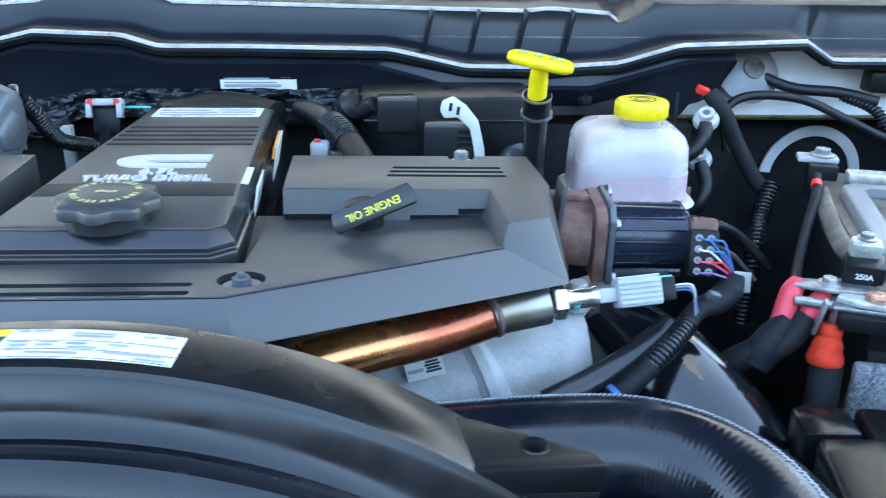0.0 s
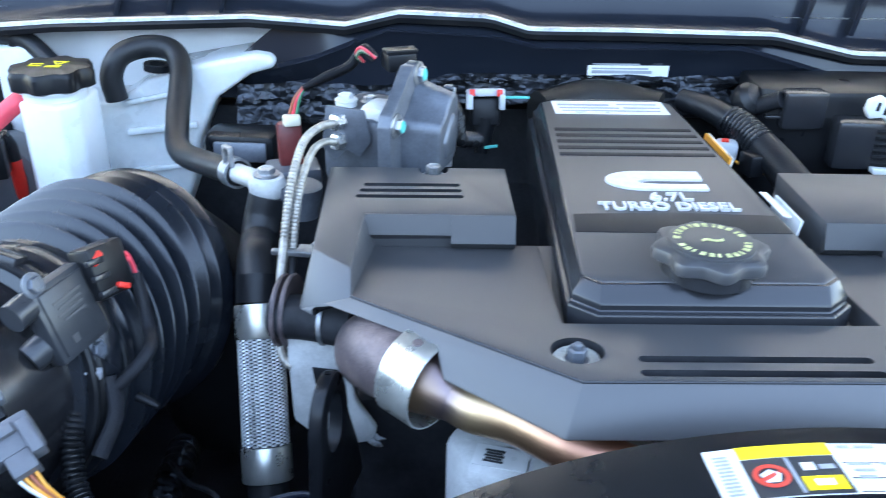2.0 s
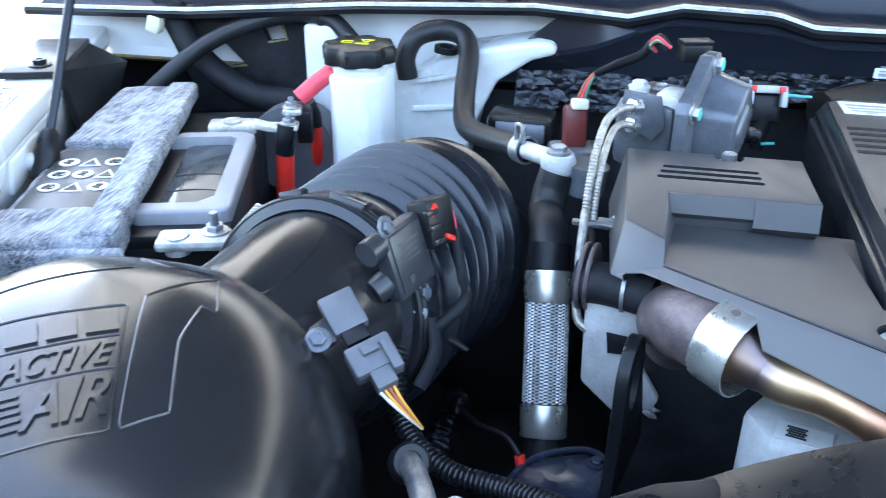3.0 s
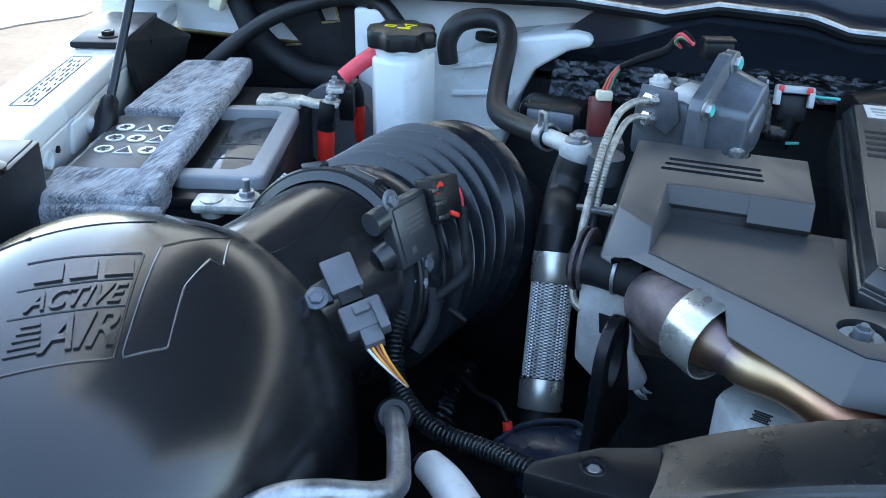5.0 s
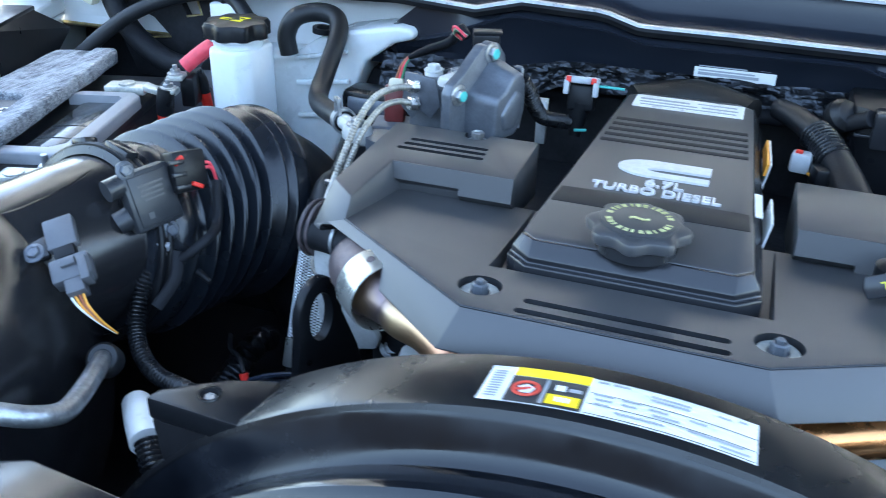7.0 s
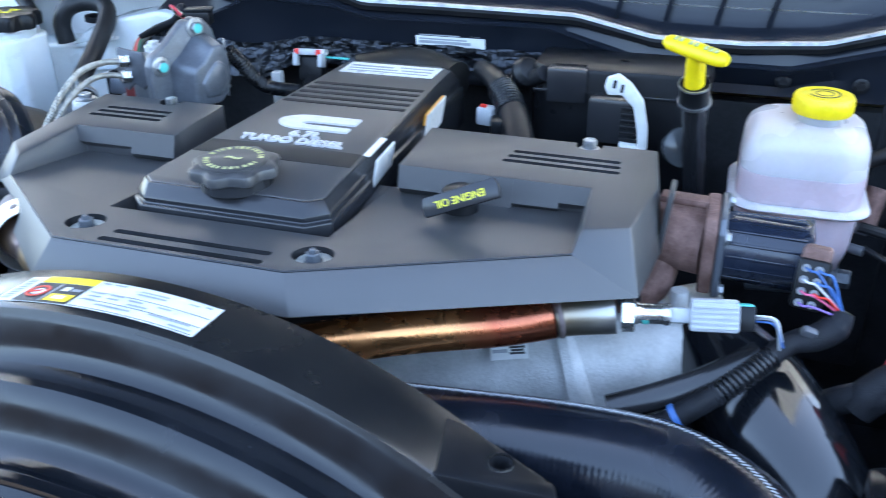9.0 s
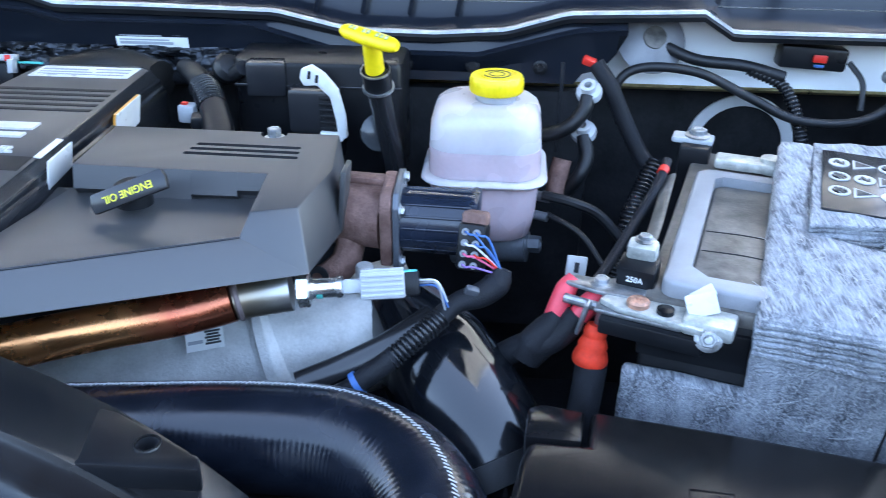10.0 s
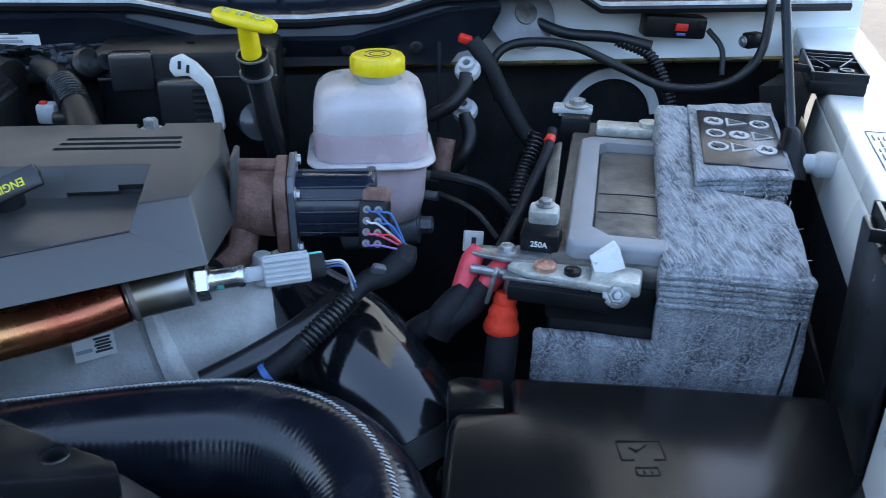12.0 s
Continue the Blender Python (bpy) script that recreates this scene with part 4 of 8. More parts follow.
# centre block over the injectors
cb = thing("injector_cover", (CX, 0.75, 1.15), "long dark plastic injector cover with silver lettering", "engine cover")


def block_ring(w0, w1, y0, y1, ch):
    return [(CX - w0 + ch, y0), (CX + w0 - ch, y0), (CX + w0, y0 + ch * 0.9), (CX + w1, y1 - 0.012), (CX + w1 - 0.014, y1), (CX - w1 + 0.014, y1), (CX - w1, y1 - 0.012), (CX - w0, y0 + ch * 0.9)]


def ring_stack(levels, bm=None):
    o = bmesh.new()
    rings = []
    for poly, zf, zb in levels:
        y0, y1 = min(p[1] for p in poly), max(p[1] for p in poly)
        rings.append([o.verts.new((x, y, zf + (zb - zf) * (y - y0) / (y1 - y0))) for x, y in poly])
    n = len(rings[0])
    for a, b in zip(rings, rings[1:]):
        for k in range(n):
            o.faces.new((a[k], a[(k + 1) % n], b[(k + 1) % n], b[k]))
    o.faces.new(rings[0])
    o.faces.new(rings[-1])
    bmesh.ops.recalc_face_normals(o, faces=o.faces)
    bevel(o, 0.0006, 12, 1)
    return join(bm, o)


part("block_shell", ring_stack([
    (block_ring(0.0790, 0.067, 0.5865, 0.960, 0.015), 1.150, 1.150),
    (block_ring(0.0790, 0.067, 0.5865, 0.960, 0.015), 1.1985, 1.187),
    (block_ring(0.0784, 0.066, 0.5872, 0.959, 0.015), 1.1995, 1.188),
    (block_ring(0.0768, 0.063, 0.5905, 0.957, 0.014), 1.2000, 1.190),
    (block_ring(0.0768, 0.063, 0.5905, 0.957, 0.014), 1.2040, 1.196),
    (block_ring(0.0758, 0.061, 0.5915, 0.954, 0.013), 1.2050, 1.199),
    (block_ring(0.0712, 0.058, 0.5975, 0.948, 0.009), 1.2127, 1.2077)]), COVER_DARK, cb, smooth=22)
part("top_panel", ring_stack([
    (block_ring(0.0715, 0.0575, 0.5985, 0.947, 0.010), 1.2115, 1.2065),
    (block_ring(0.0702, 0.056, 0.600, 0.945, 0.010), 1.2135, 1.2085)]), COVER, cb)


def top_z(y):
    return 1.2135 - 0.005 * (y - 0.605) / 0.34


insp = [(CX - 0.0665, 0.662), (CX + 0.0665, 0.662), (CX + 0.0645, 0.688), (CX, 0.6915), (CX - 0.0645, 0.688)]
part("inset_panel", prism(insp, top_z(0.68) - 0.001, top_z(0.68) + 0.0007, bev=0.0004), INSET, cb, "matt dark inset strip")
for k in range(5):
    y = 0.800 + 0.0145 * k
    w = 0.0585 - 0.0008 * k
    part("groove", box((CX, y, top_z(y)), (2 * w, 0.0065, 0.0014), (-0.8, 0, 0), 0.0005), DEEP, cb)
part("rear_label", box((CX, 0.918, top_z(0.918) + 0.0003), (0.098, 0.036, 0.0007), (-0.85, 0, 0), 0), LABEL, cb, "white printed label")
bars(cb, pose(CX, 0.918, top_z(0.918) + 0.0009, -0.85, 0, 0), [(-0.022, 0.006, 0.045, 0.004), (0.025, 0.008, 0.035, 0.003), (-0.018, -0.003, 0.052, 0.003), (0.028, -0.002, 0.032, 0.003), (0.0, -0.011, 0.085, 0.0025)], INK_GREY)
tm = lambda x, y: pose(x, y, top_z(y) + 0.0012, -0.85, 0, 0)
part("lettering", letters("TURBO DIESEL", 0.0158, tm(CX - 0.0005, 0.6995), 0.0009, squash=0.88), SILVER_INK, cb, "raised silver lettering")
part("lettering", letters("6.7L", 0.0165, tm(CX + 0.004, 0.7155), 0.0009, squash=1.0), SILVER_INK, cb, "raised silver lettering")
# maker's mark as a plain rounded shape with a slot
mk = bmesh.new()
lo, li = [], []
for k in range(25):
    a = radians(90 + 180 * k / 24)
    lo.append((CX - 0.008 + 0.026 * math.cos(a), 0.7455 + 0.0165 * math.sin(a)))
    li.append((CX + 0.004 + 0.016 * math.cos(a), 0.7425 + 0.0045 * math.sin(a)))
outer = [(CX + 0.034, 0.762)] + lo + [(CX + 0.034, 0.729), (CX + 0.034, 0.738)] + li[::-1] + [(CX + 0.034, 0.747)]
top = [mk.verts.new((x, y, top_z(y) + 0.0017)) for x, y in outer]
bot = [mk.verts.new((x, y, top_z(y) - 0.0005)) for x, y in outer]
mk.faces.new(top)
for k in range(len(outer)):
    mk.faces.new((top[k], bot[k], bot[(k + 1) % len(outer)], top[(k + 1) % len(outer)]))
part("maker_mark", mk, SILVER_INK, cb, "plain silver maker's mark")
fold = box((CX + 0.0755, 0.702, 1.1945), (0.0012, 0.042, 0.036), (0, 10, 2.5), 0)
box((CX + 0.0695, 0.704, 1.2138), (0.005, 0.040, 0.0008), (-0.8, 8, 2.5), 0, bm=fold)
part("side_label", fold, LABEL, cb, "white sticker folded over the side")
part("side_label", box((CX + 0.0725, 0.838, 1.190), (0.0012, 0.058, 0.030), (0, 10, 2.5), 0), LABEL, cb, "white sticker with an orange band")
part("side_label", box((CX + 0.0722, 0.838, 1.2000), (0.0020, 0.058, 0.010), (0, 10, 2.5), 0), ORANGE, cb, "orange warning band")
# rubber boot behind the block
part("rear_boot", tube([(CX - 0.055, 0.960, 1.188), (CX, 0.985, 1.193), (CX + 0.055, 0.962, 1.188)], 0.022, 14), BOOT_BROWN, cb)

# oil filler cap
cap = thing("oil_filler_cap", (CX - 0.002, 0.614, 1.212), "dark grey lobed oil filler cap with faded yellow ring print", "oil cap")
cpos = (CX, 0.614, 1.2205)
part("neck", spin([(0, -0.0085), (0.0255, -0.0085), (0.0255, 0.0), (0, 0.0)], (CX, 0.614, 1.2205), seg=40), COVER_DARK, cap)
part("grip", spin([(0, 0.0), (0.0285, 0.0), (0.0298, 0.0010), (0.0305, 0.0055), (0.0296, 0.0076), (0.0272, 0.0090), (0.0252, 0.0095), (0.0, 0.0095)], cpos, seg=128, lobes=8, depth=0.080), COVER, cap)
part("top_disc", spin([(0, 0.0095), (0.0238, 0.0095), (0.0238, 0.0108), (0.0228, 0.0113), (0.0, 0.0113)], cpos, seg=48), COVER, cap)
rg = None
for k in range(26):
    a0 = 360 * k / 26
    if k % 13 in (0,):
        continue
    rg = spin([(0.0170, 0.0114), (0.0210, 0.0114), (0.0210, 0.0116), (0.0170, 0.0116)], cpos, seg=3, start=a0, end=a0 + (9 if k % 3 else 5), bm=rg)
part("ring_print", rg, FADED_INK, cap, "faded yellow print round the cap")
part("centre_mark", letters("~", 0.022, Matrix.Translation((cpos[0], cpos[1], cpos[2] + 0.0117)), 0.0002), FADED_INK, cap)

# engine oil dipstick flag
fl = thing("engine_oil_flag", (0.150, 0.638, 1.198), "dark plastic oil tube cap with yellow lettering", "oil tube cap")
fx_, fy_ = Vector((0.051, 0.0055, 0.020)).normalized(), Vector((-0.0045, 0.0055, 0.0110))
fy_ = (fy_ - fx_ * fy_.dot(fx_)).normalized()
fz_ = fx_.cross(fy_)
fm = Matrix(((fx_.x, fy_.x, fz_.x, 0.1565), (fx_.y, fy_.y, fz_.y, 0.632), (fx_.z, fy_.z, fz_.z, 1.2135), (0, 0, 0, 1)))
fb = prism([(-0.0275, -0.0068), (0.0275, -0.0068), (0.0285, 0.002), (0.0265, 0.0075), (-0.0265, 0.0068), (-0.0285, 0.0)], -0.003, 0.0025, bev=0.0012)
fb.transform(fm)
part("flag", fb, COVER_DARK, fl)
part("lettering", letters("ENGINE OIL", 0.0072, fm @ pose(0.0, 0.0, 0.0027, 0, 0, 180), 0.0003, squash=0.95), YELLOW_INK, fl, "yellow printed lettering")
part("stem", spin([(0, 0), (0.013, 0), (0.013, 0.014), (0.010, 0.016), (0, 0.016)], (0.150, 0.652, 1.196), seg=24), BLACK, fl)

# ---------------------------------------------------------------- fan shroud
SX, SZ = 0.0135, 0.8652
shroud = thing("fan_shroud", (0.005, 0.42, 1.0), "dark plastic fan shroud arch with stains and a warning label", "fan shroud")


def arch(profile, a0=14, a1=166, seg=72):
    """Profile of (y, radius) swept over the arch."""
    o = bmesh.new()
    rows = []
    for k in range(seg + 1):
        a = radians(a0 + (a1 - a0) * k / seg)
        rows.append([o.verts.new((SX + r * math.cos(a), y, SZ + r * math.sin(a))) for y, r in profile])
    for a, b in zip(rows, rows[1:]):
        for k in range(len(profile) - 1):
            o.faces.new((a[k], a[k + 1], b[k + 1], b[k]))
    return o


part("outer_band", arch([(0.474, 0.335), (0.4755, 0.348), (0.473, 0.3505), (0.428, 0.3545), (0.4245, 0.3535), (0.423, 0.351)]), SHROUD, shroud, "dusty brownish black band")
part("front_flange", arch([(0.4235, 0.3508), (0.4215, 0.3478), (0.4175, 0.3375), (0.4140, 0.3300), (0.4110, 0.3278), (0.4060, 0.3285), (0.4000, 0.3322), (0.3935, 0.3350), (0.3875, 0.3346), (0.3830, 0.3305), (0.3790, 0.3230), (0.3750, 0.3140), (0.3710, 0.3095), (0.366, 0.3075), (0.362, 0.3068), (0.3612, 0.3084), (0.3592, 0.3084), (0.3585, 0.3060), (0.354, 0.3055), (0.3532, 0.3070), (0.3512, 0.3070), (0.3505, 0.3040), (0.346, 0.3005)]), FLANGE, shroud, "smooth black front face with a rolled ridge")
part("inner_lip", arch([(0.3465, 0.3010), (0.3445, 0.3020), (0.3425, 0.3005), (0.3425, 0.296), (0.352, 0.288), (0.356, 0.262)]), BLACK, shroud)
part("guard_ring", arch([(0.345, 0.262), (0.340, 0.261), (0.340, 0.256), (0.350, 0.254), (0.352, 0.20)], 20, 160, 60), BLACK, shroud)
for k in range(9):
    a = radians(50 + 10 * k)
    b = box((0, 0, 0), (0.006, 0.006, 0.09), bev=0.001)
    b.transform(Matrix.Translation((SX + 0.222 * math.cos(a), 0.343, SZ + 0.222 * math.sin(a))) @ pose(0, 0, 0, 0, 90 - math.degrees(a), 0))
    part("guard_spoke", b, COVER_DARK, shroud)
for s in (-1, 1):
    ear = [(-0.176, 0.468), (-0.205, 0.458), (-0.235, 0.437), (-0.238, 0.427), (-0.174, 0.424)] if s < 0 else [(0.177, 0.474), (0.210, 0.466), (0.263, 0.436), (0.267, 0.426), (0.177, 0.424)]
    e = prism(ear, 1.148, 1.163, bev=0.002)
    ob = part("mounting_ear", e, BLACK, shroud)
    part("ear_web", prism([(s * 0.18, 1.148), (s * 0.236 if s < 0 else 0.264, 1.148), (s * 0.228 if s < 0 else 0.255, 1.06), (s * 0.21, 1.04)], 0.427, 0.433, "y", 0.001), AIRBOX, ob)
    hx = -0.206 if s < 0 else 0.235
    carve(ob, spin([(0, -0.03), (0.0055, -0.03), (0.0055, 0.02), (0, 0.02)], (hx, 0.442, 1.163), seg=24), DEEP)
    part("hole_rim", spin([(0.0056, 0), (0.0072, 0), (0.0068, 0.0008), (0.0056, 0.0008)], (hx, 0.442, 1.1630), seg=24), SHROUD, ob)
    if s < 0:
        bolt((hx, 0.442, 1.158), 0.0036, mat=ZINC, parent=ob, height=0.004)


def arch_patch(x0, x1, y0, y1, lift, mat, name, parent, label="", n=10):
    """A flexible label laid on the arch's band."""
    o = bmesh.new()
    rows = []
    for k in range(n + 1):
        x = x0 + (x1 - x0) * k / n
        row = []
        for y in (y0, y1):
            r = float(np.interp(y, [0.428, 0.473], [0.3545, 0.3505])) + lift
            row.append(o.verts.new((x, y, SZ + math.sqrt(r * r - (x - SX) ** 2))))
        rows.append(row)
    for a, b in zip(rows, rows[1:]):
        o.faces.new((a[0], a[1], b[1], b[0]))
    return part(name, o, mat, parent, label)


wl = arch_patch(-0.049, 0.076, 0.4295, 0.4615, 0.0004, LABEL, "warning_label", shroud, "white and yellow warning label")
arch_patch(-0.0365, 0.0, 0.4535, 0.4615, 0.0007, LABEL_YELLOW, "yellow_panel", wl)
arch_patch(-0.0365, -0.0005, 0.4300, 0.4530, 0.0007, INK, "dark_panel", wl)
cz = SZ + math.sqrt(0.3532 ** 2 - (-0.028 - SX) ** 2)
sign = spin([(0.0050, 0.0), (0.0070, 0.0), (0.0070, 0.0003), (0.0050, 0.0003)], (-0.0280, 0.4418, cz + 0.0011), (-0.117, 0.09, 1), 28)
box((-0.0280, 0.4418, cz + 0.0013), (0.0115, 0.0016, 0.0004), (-5, 6, 35), 0, bm=sign)
part("red_sign", sign, LABEL_RED, wl, "red prohibition ring")
part("white_mark", spin([(0, 0), (0.0042, 0), (0.0042, 0.0003), (0, 0.0003)], (-0.0280, 0.4418, cz + 0.0008), (-0.117, 0.09, 1), 5), LABEL, wl)
for y in (0.4302, 0.4384, 0.4478, 0.4606):
    arch_patch(0.0012, 0.0752, y, y + 0.0005, 0.0008, INK, "rule", wl)
arch_patch(-0.0175, -0.0020, 0.4320, 0.4405, 0.0009, LABEL_YELLOW, "yellow_panel", wl)
arch_patch(-0.0135, -0.0065, 0.4345, 0.4385, 0.0011, LABEL, "white_mark", wl)
arch_patch(-0.0200, -0.0185, 0.4310, 0.4525, 0.0009, INK_GREY, "grey_line", wl)
arch_patch(-0.0150, -0.0100, 0.4440, 0.4490, 0.0009, LABEL, "white_mark", wl)
arch_patch(-0.0085, -0.0025, 0.4445, 0.4475, 0.0009, INK_GREY, "grey_line", wl)
for k in range(11):
    arch_patch(-0.0465, -0.0405, 0.4325 + 0.0023 * k, 0.4337 + 0.0023 * k, 0.0008, INK_GREY, "print_bar", wl)
for x0, x1, y in ((0.003, 0.008, 0.4575), (0.010, 0.018, 0.4575), (0.003, 0.012, 0.4465), (0.016, 0.024, 0.4465), (0.004, 0.012, 0.4425), (0.016, 0.023, 0.4425),
                  (0.028, 0.037, 0.4445), (0.004, 0.011, 0.4385), (0.030, 0.042, 0.4405), (0.046, 0.054, 0.4445), (0.028, 0.046, 0.4555), (0.028, 0.046, 0.4525),
                  (0.058, 0.064, 0.4555), (0.014, 0.036, 0.4345), (0.046, 0.070, 0.4365), (0.060, 0.073, 0.4325), (0.067, 0.071, 0.457)):
    arch_patch(x0, x1, y, y + 0.0017, 0.0008, INK_GREY, "print_bar", wl, n=3)
# bracket and hose pieces before the shroud's ear
solo("radiator_cover", prism([(-0.43, 0.30), (-0.27, 0.375), (-0.20, 0.368), (-0.20, 0.22), (-0.43, 0.22)], 1.135, 1.152, bev=0.003), AIRBOX, "glossy dark radiator top cover", "radiator cover")

# ---------------------------------------------------------------- exhaust crossover pipes
lp = thing("exhaust_pipe", (-0.12, 0.56, 1.10), "straw tempered steel pipe clamped to a scaled elbow", "exhaust pipe")
part("elbow", tube([(-0.186, 0.645, 1.128), (-0.191, 0.628, 1.148), (-0.190, 0.609, 1.161), (-0.184, 0.597, 1.1668), (-0.174, 0.5855, 1.1680), (-0.165, 0.5765, 1.1680)], 0.0235, 30), SCALE_IRON, lp, "brown heat-scaled elbow")
part("stub", tube([(-0.255, 0.648, 1.160), (-0.232, 0.644, 1.161), (-0.205, 0.636, 1.160)], 0.0140, 22), DEEP, lp)
part("gasket", spin([(0.0135, -0.0012), (0.0162, -0.0012), (0.0162, 0.0012), (0.0135, 0.0012)], (-0.2225, 0.6425, 1.1610), (0.98, -0.17, 0.0), 28), ZINC, lp, "thin bright gasket edge")
for x in (-0.2505, -0.2450):
    part("flange_disc", spin([(0, -0.0014), (0.0225, -0.0014), (0.0232, 0), (0.0225, 0.0014), (0, 0.0014)], (x, 0.655, 1.160), (0.98, -0.17, 0.0), 32), SCALE_IRON, lp)
pd = Vector((0.026, -0.022, -0.003)).normalized()
cc = Vector((-0.1625, 0.5745, 1.1680))
part("band_clamp", spin([(0.0240, -0.0115), (0.0256, -0.0115), (0.0260, -0.0105), (0.0262, 0.011), (0.0259, 0.012), (0.0252, 0.012), (0.0245, 0.010), (0.0240, -0.0115)], cc, tuple(pd), 40), BAND, lp, "bright steel band clamp")
for k in range(3):
    a = radians(20 + 42 * k)
    fr = frame_of(pd, cc)
    part("spot_weld", spin([(0.0018, 0), (0.003, 0), (0.0025, 0.0006), (0, 0.0007)], fr @ Vector((0.0260 * math.cos(a), 0.0260 * math.sin(a), 0.0)), tuple((fr.to_3x3() @ Vector((math.cos(a), math.sin(a), 0)))), 12), SCALE_IRON, lp)
part("flare", spin([(0.0238, -0.010), (0.0222, -0.006), (0.0200, 0.000), (0.0178, 0.005), (0.0160, 0.010), (0.0148, 0.015), (0.0140, 0.020), (0.0136, 0.026)], cc, tuple(pd), 32), HEAT_L, lp)
part("pipe", tube([cc + pd * 0.022, cc + pd * 0.036, (-0.114, 0.5400, 1.1665), (-0.085, 0.521, 1.1630), (-0.055, 0.509, 1.156), (0.0, 0.503, 1.143), (0.05, 0.508, 1.125)], 0.0134, 22), HEAT_L, lp)

rp = thing("exhaust_pipe", (0.16, 0.58, 1.10), "copper tempered steel pipe under the cover", "exhaust pipe")
part("pipe", tube([(0.02, 0.512, 1.133), (0.08, 0.540, 1.139), (0.14, 0.568, 1.143), (0.19, 0.589, 1.1445), (0.213, 0.599, 1.1465), (0.229, 0.604, 1.1500)], 0.0148, 24), HEAT_R, rp)
part("weld", spin([(0.0125, -0.003), (0.0148, -0.001), (0.0148, 0.001), (0.0125, 0.003)], (0.2325, 0.604, 1.1503), (0.9, 0.36, 0.16), 28), SCALE_IRON, rp)
part("collar", tube([(0.231, 0.6035, 1.1500), (0.240, 0.606, 1.1515), (0.254, 0.608, 1.1535), (0.268, 0.6105, 1.1555)], 0.0137, 28), HEAT_BAND, rp, "grey tempered collar")
hx = Vector((0.272, 0.6115, 1.1562))
ha = Vector((0.97, 0.10, 0.06)).normalized()
sen = thing("exhaust_sensor", hx, "silver exhaust sensor with a pale ribbed plug", "sensor")
part("hex_nut", spin([(0, 0), (0.0115, 0), (0.0125, 0.001), (0.0125, 0.0075), (0.011, 0.0085), (0, 0.0085)], hx, tuple(ha), 6), STEEL, sen, smooth=20)
part("sensor_body", spin([(0.0075, 0.008), (0.0075, 0.010), (0.0068, 0.011), (0.0068, 0.026), (0.0075, 0.027), (0.0075, 0.030), (0.005, 0.031), (0, 0.031)], hx, tuple(ha), 28), STEEL, sen)
part("dye_mark", spin([(0.00685, 0.013), (0.0071, 0.013), (0.0071, 0.017), (0.00685, 0.017)], hx, tuple(ha), 6, 190, 240), TEAL, sen)
py_ = (Vector((0, 0.45, 0.9)) - ha * ha.dot(Vector((0, 0.45, 0.9)))).normalized()
px_ = py_.cross(ha)
po_ = hx + ha * 0.031
pm = Matrix(((px_.x, py_.x, ha.x, po_.x), (px_.y, py_.y, ha.y, po_.y), (px_.z, py_.z, ha.z, po_.z), (0, 0, 0, 1)))
pb = box((0, 0, 0.006), (0.008, 0.010, 0.014), bev=0.002)
pb.transform(pm)
part("neck", pb, LIGHT_GREY, sen)
pb = box((0, 0, 0.0265), (0.017, 0.019, 0.030), bev=0.002)
pb.transform(pm)
plug = part("plug", pb, LIGHT_GREY, sen, "pale grey ribbed plug")
for u in (-0.0065, -0.0033, 0.0, 0.0033, 0.0065):
    for ax in (0, 1):
        rb = box((u if ax == 0 else -0.0090, u if ax else 0.0100, 0.0265), (0.0018, 0.0018, 0.028), bev=0.0005)
        rb.transform(pm)
        part("rib", rb, LIGHT_GREY, plug)
pb = box((0, 0, 0.046), (0.014, 0.016, 0.010), bev=0.0015)
pb.transform(pm)
part("plug_end", pb, BLACK, sen)
pb = box((0, 0.0075, 0.045), (0.0120, 0.003, 0.010), bev=0.001)
pb.transform(pm)
part("lock", pb, TEAL, sen)
p0 = hx + ha * 0.082
for dz, m, e in ((0.002, WHITE_WIRE, (0.372, 0.622, 1.146)), (-0.002, BLUE_WIRE, (0.373, 0.620, 1.143)), (0.0, INK_GREY, (0.371, 0.618, 1.142))):
    part("wire", tube([p0 + Vector((0, 0, dz)), p0 + Vector((0.012, -0.003, dz + 0.001)), e], 0.0008, 8), m, sen)

# ---------------------------------------------------------------- cast housing behind the exhaust pipes
ch = thing("cast_housing", (0.18, 0.66, 1.0), "pale cast aluminium housing with a printed code label", "cast housing")
part("casting", tube([(0.04, 0.63, 1.015), (0.11, 0.655, 1.035), (0.19, 0.675, 1.045), (0.26, 0.69, 1.060), (0.34, 0.72, 1.075)], 0.050, 28), ALU, ch)
part("rib_flange", tube([(0.222, 0.679, 1.0495), (0.228, 0.681, 1.051), (0.236, 0.683, 1.053), (0.242, 0.685, 1.055)], 0.0545, 32, taper=[0.93, 1.0, 1.0, 0.93]), ALU, ch)
part("boss", spin([(0, 0), (0.008, 0), (0.007, 0.02), (0.006, 0.022), (0, 0.022)], (0.305, 0.685, 1.115), (0, 0, 1), 20), ALU, ch)
qm = pose(0.190, 0.6440, 1.0905, 44, -6, 15)
qb = box((0, 0, 0), (0.028, 0.0170, 0.0006), bev=0)
qb.transform(qm)
ql = part("code_label", qb, LABEL, ch, "small white label with a printed dark square")


def code_square(m, parent, size):
    """A dark square of plain print bars."""
    o = None
    for i in range(5):
        b = box((0, (i - 2) * size / 5, 0), (size * (1.0 - 0.18 * (i % 2)), size / 7, 0.0003), bev=0)
        o = join(o, b)
    o.transform(m)
    return part("print_square", o, INK, parent)


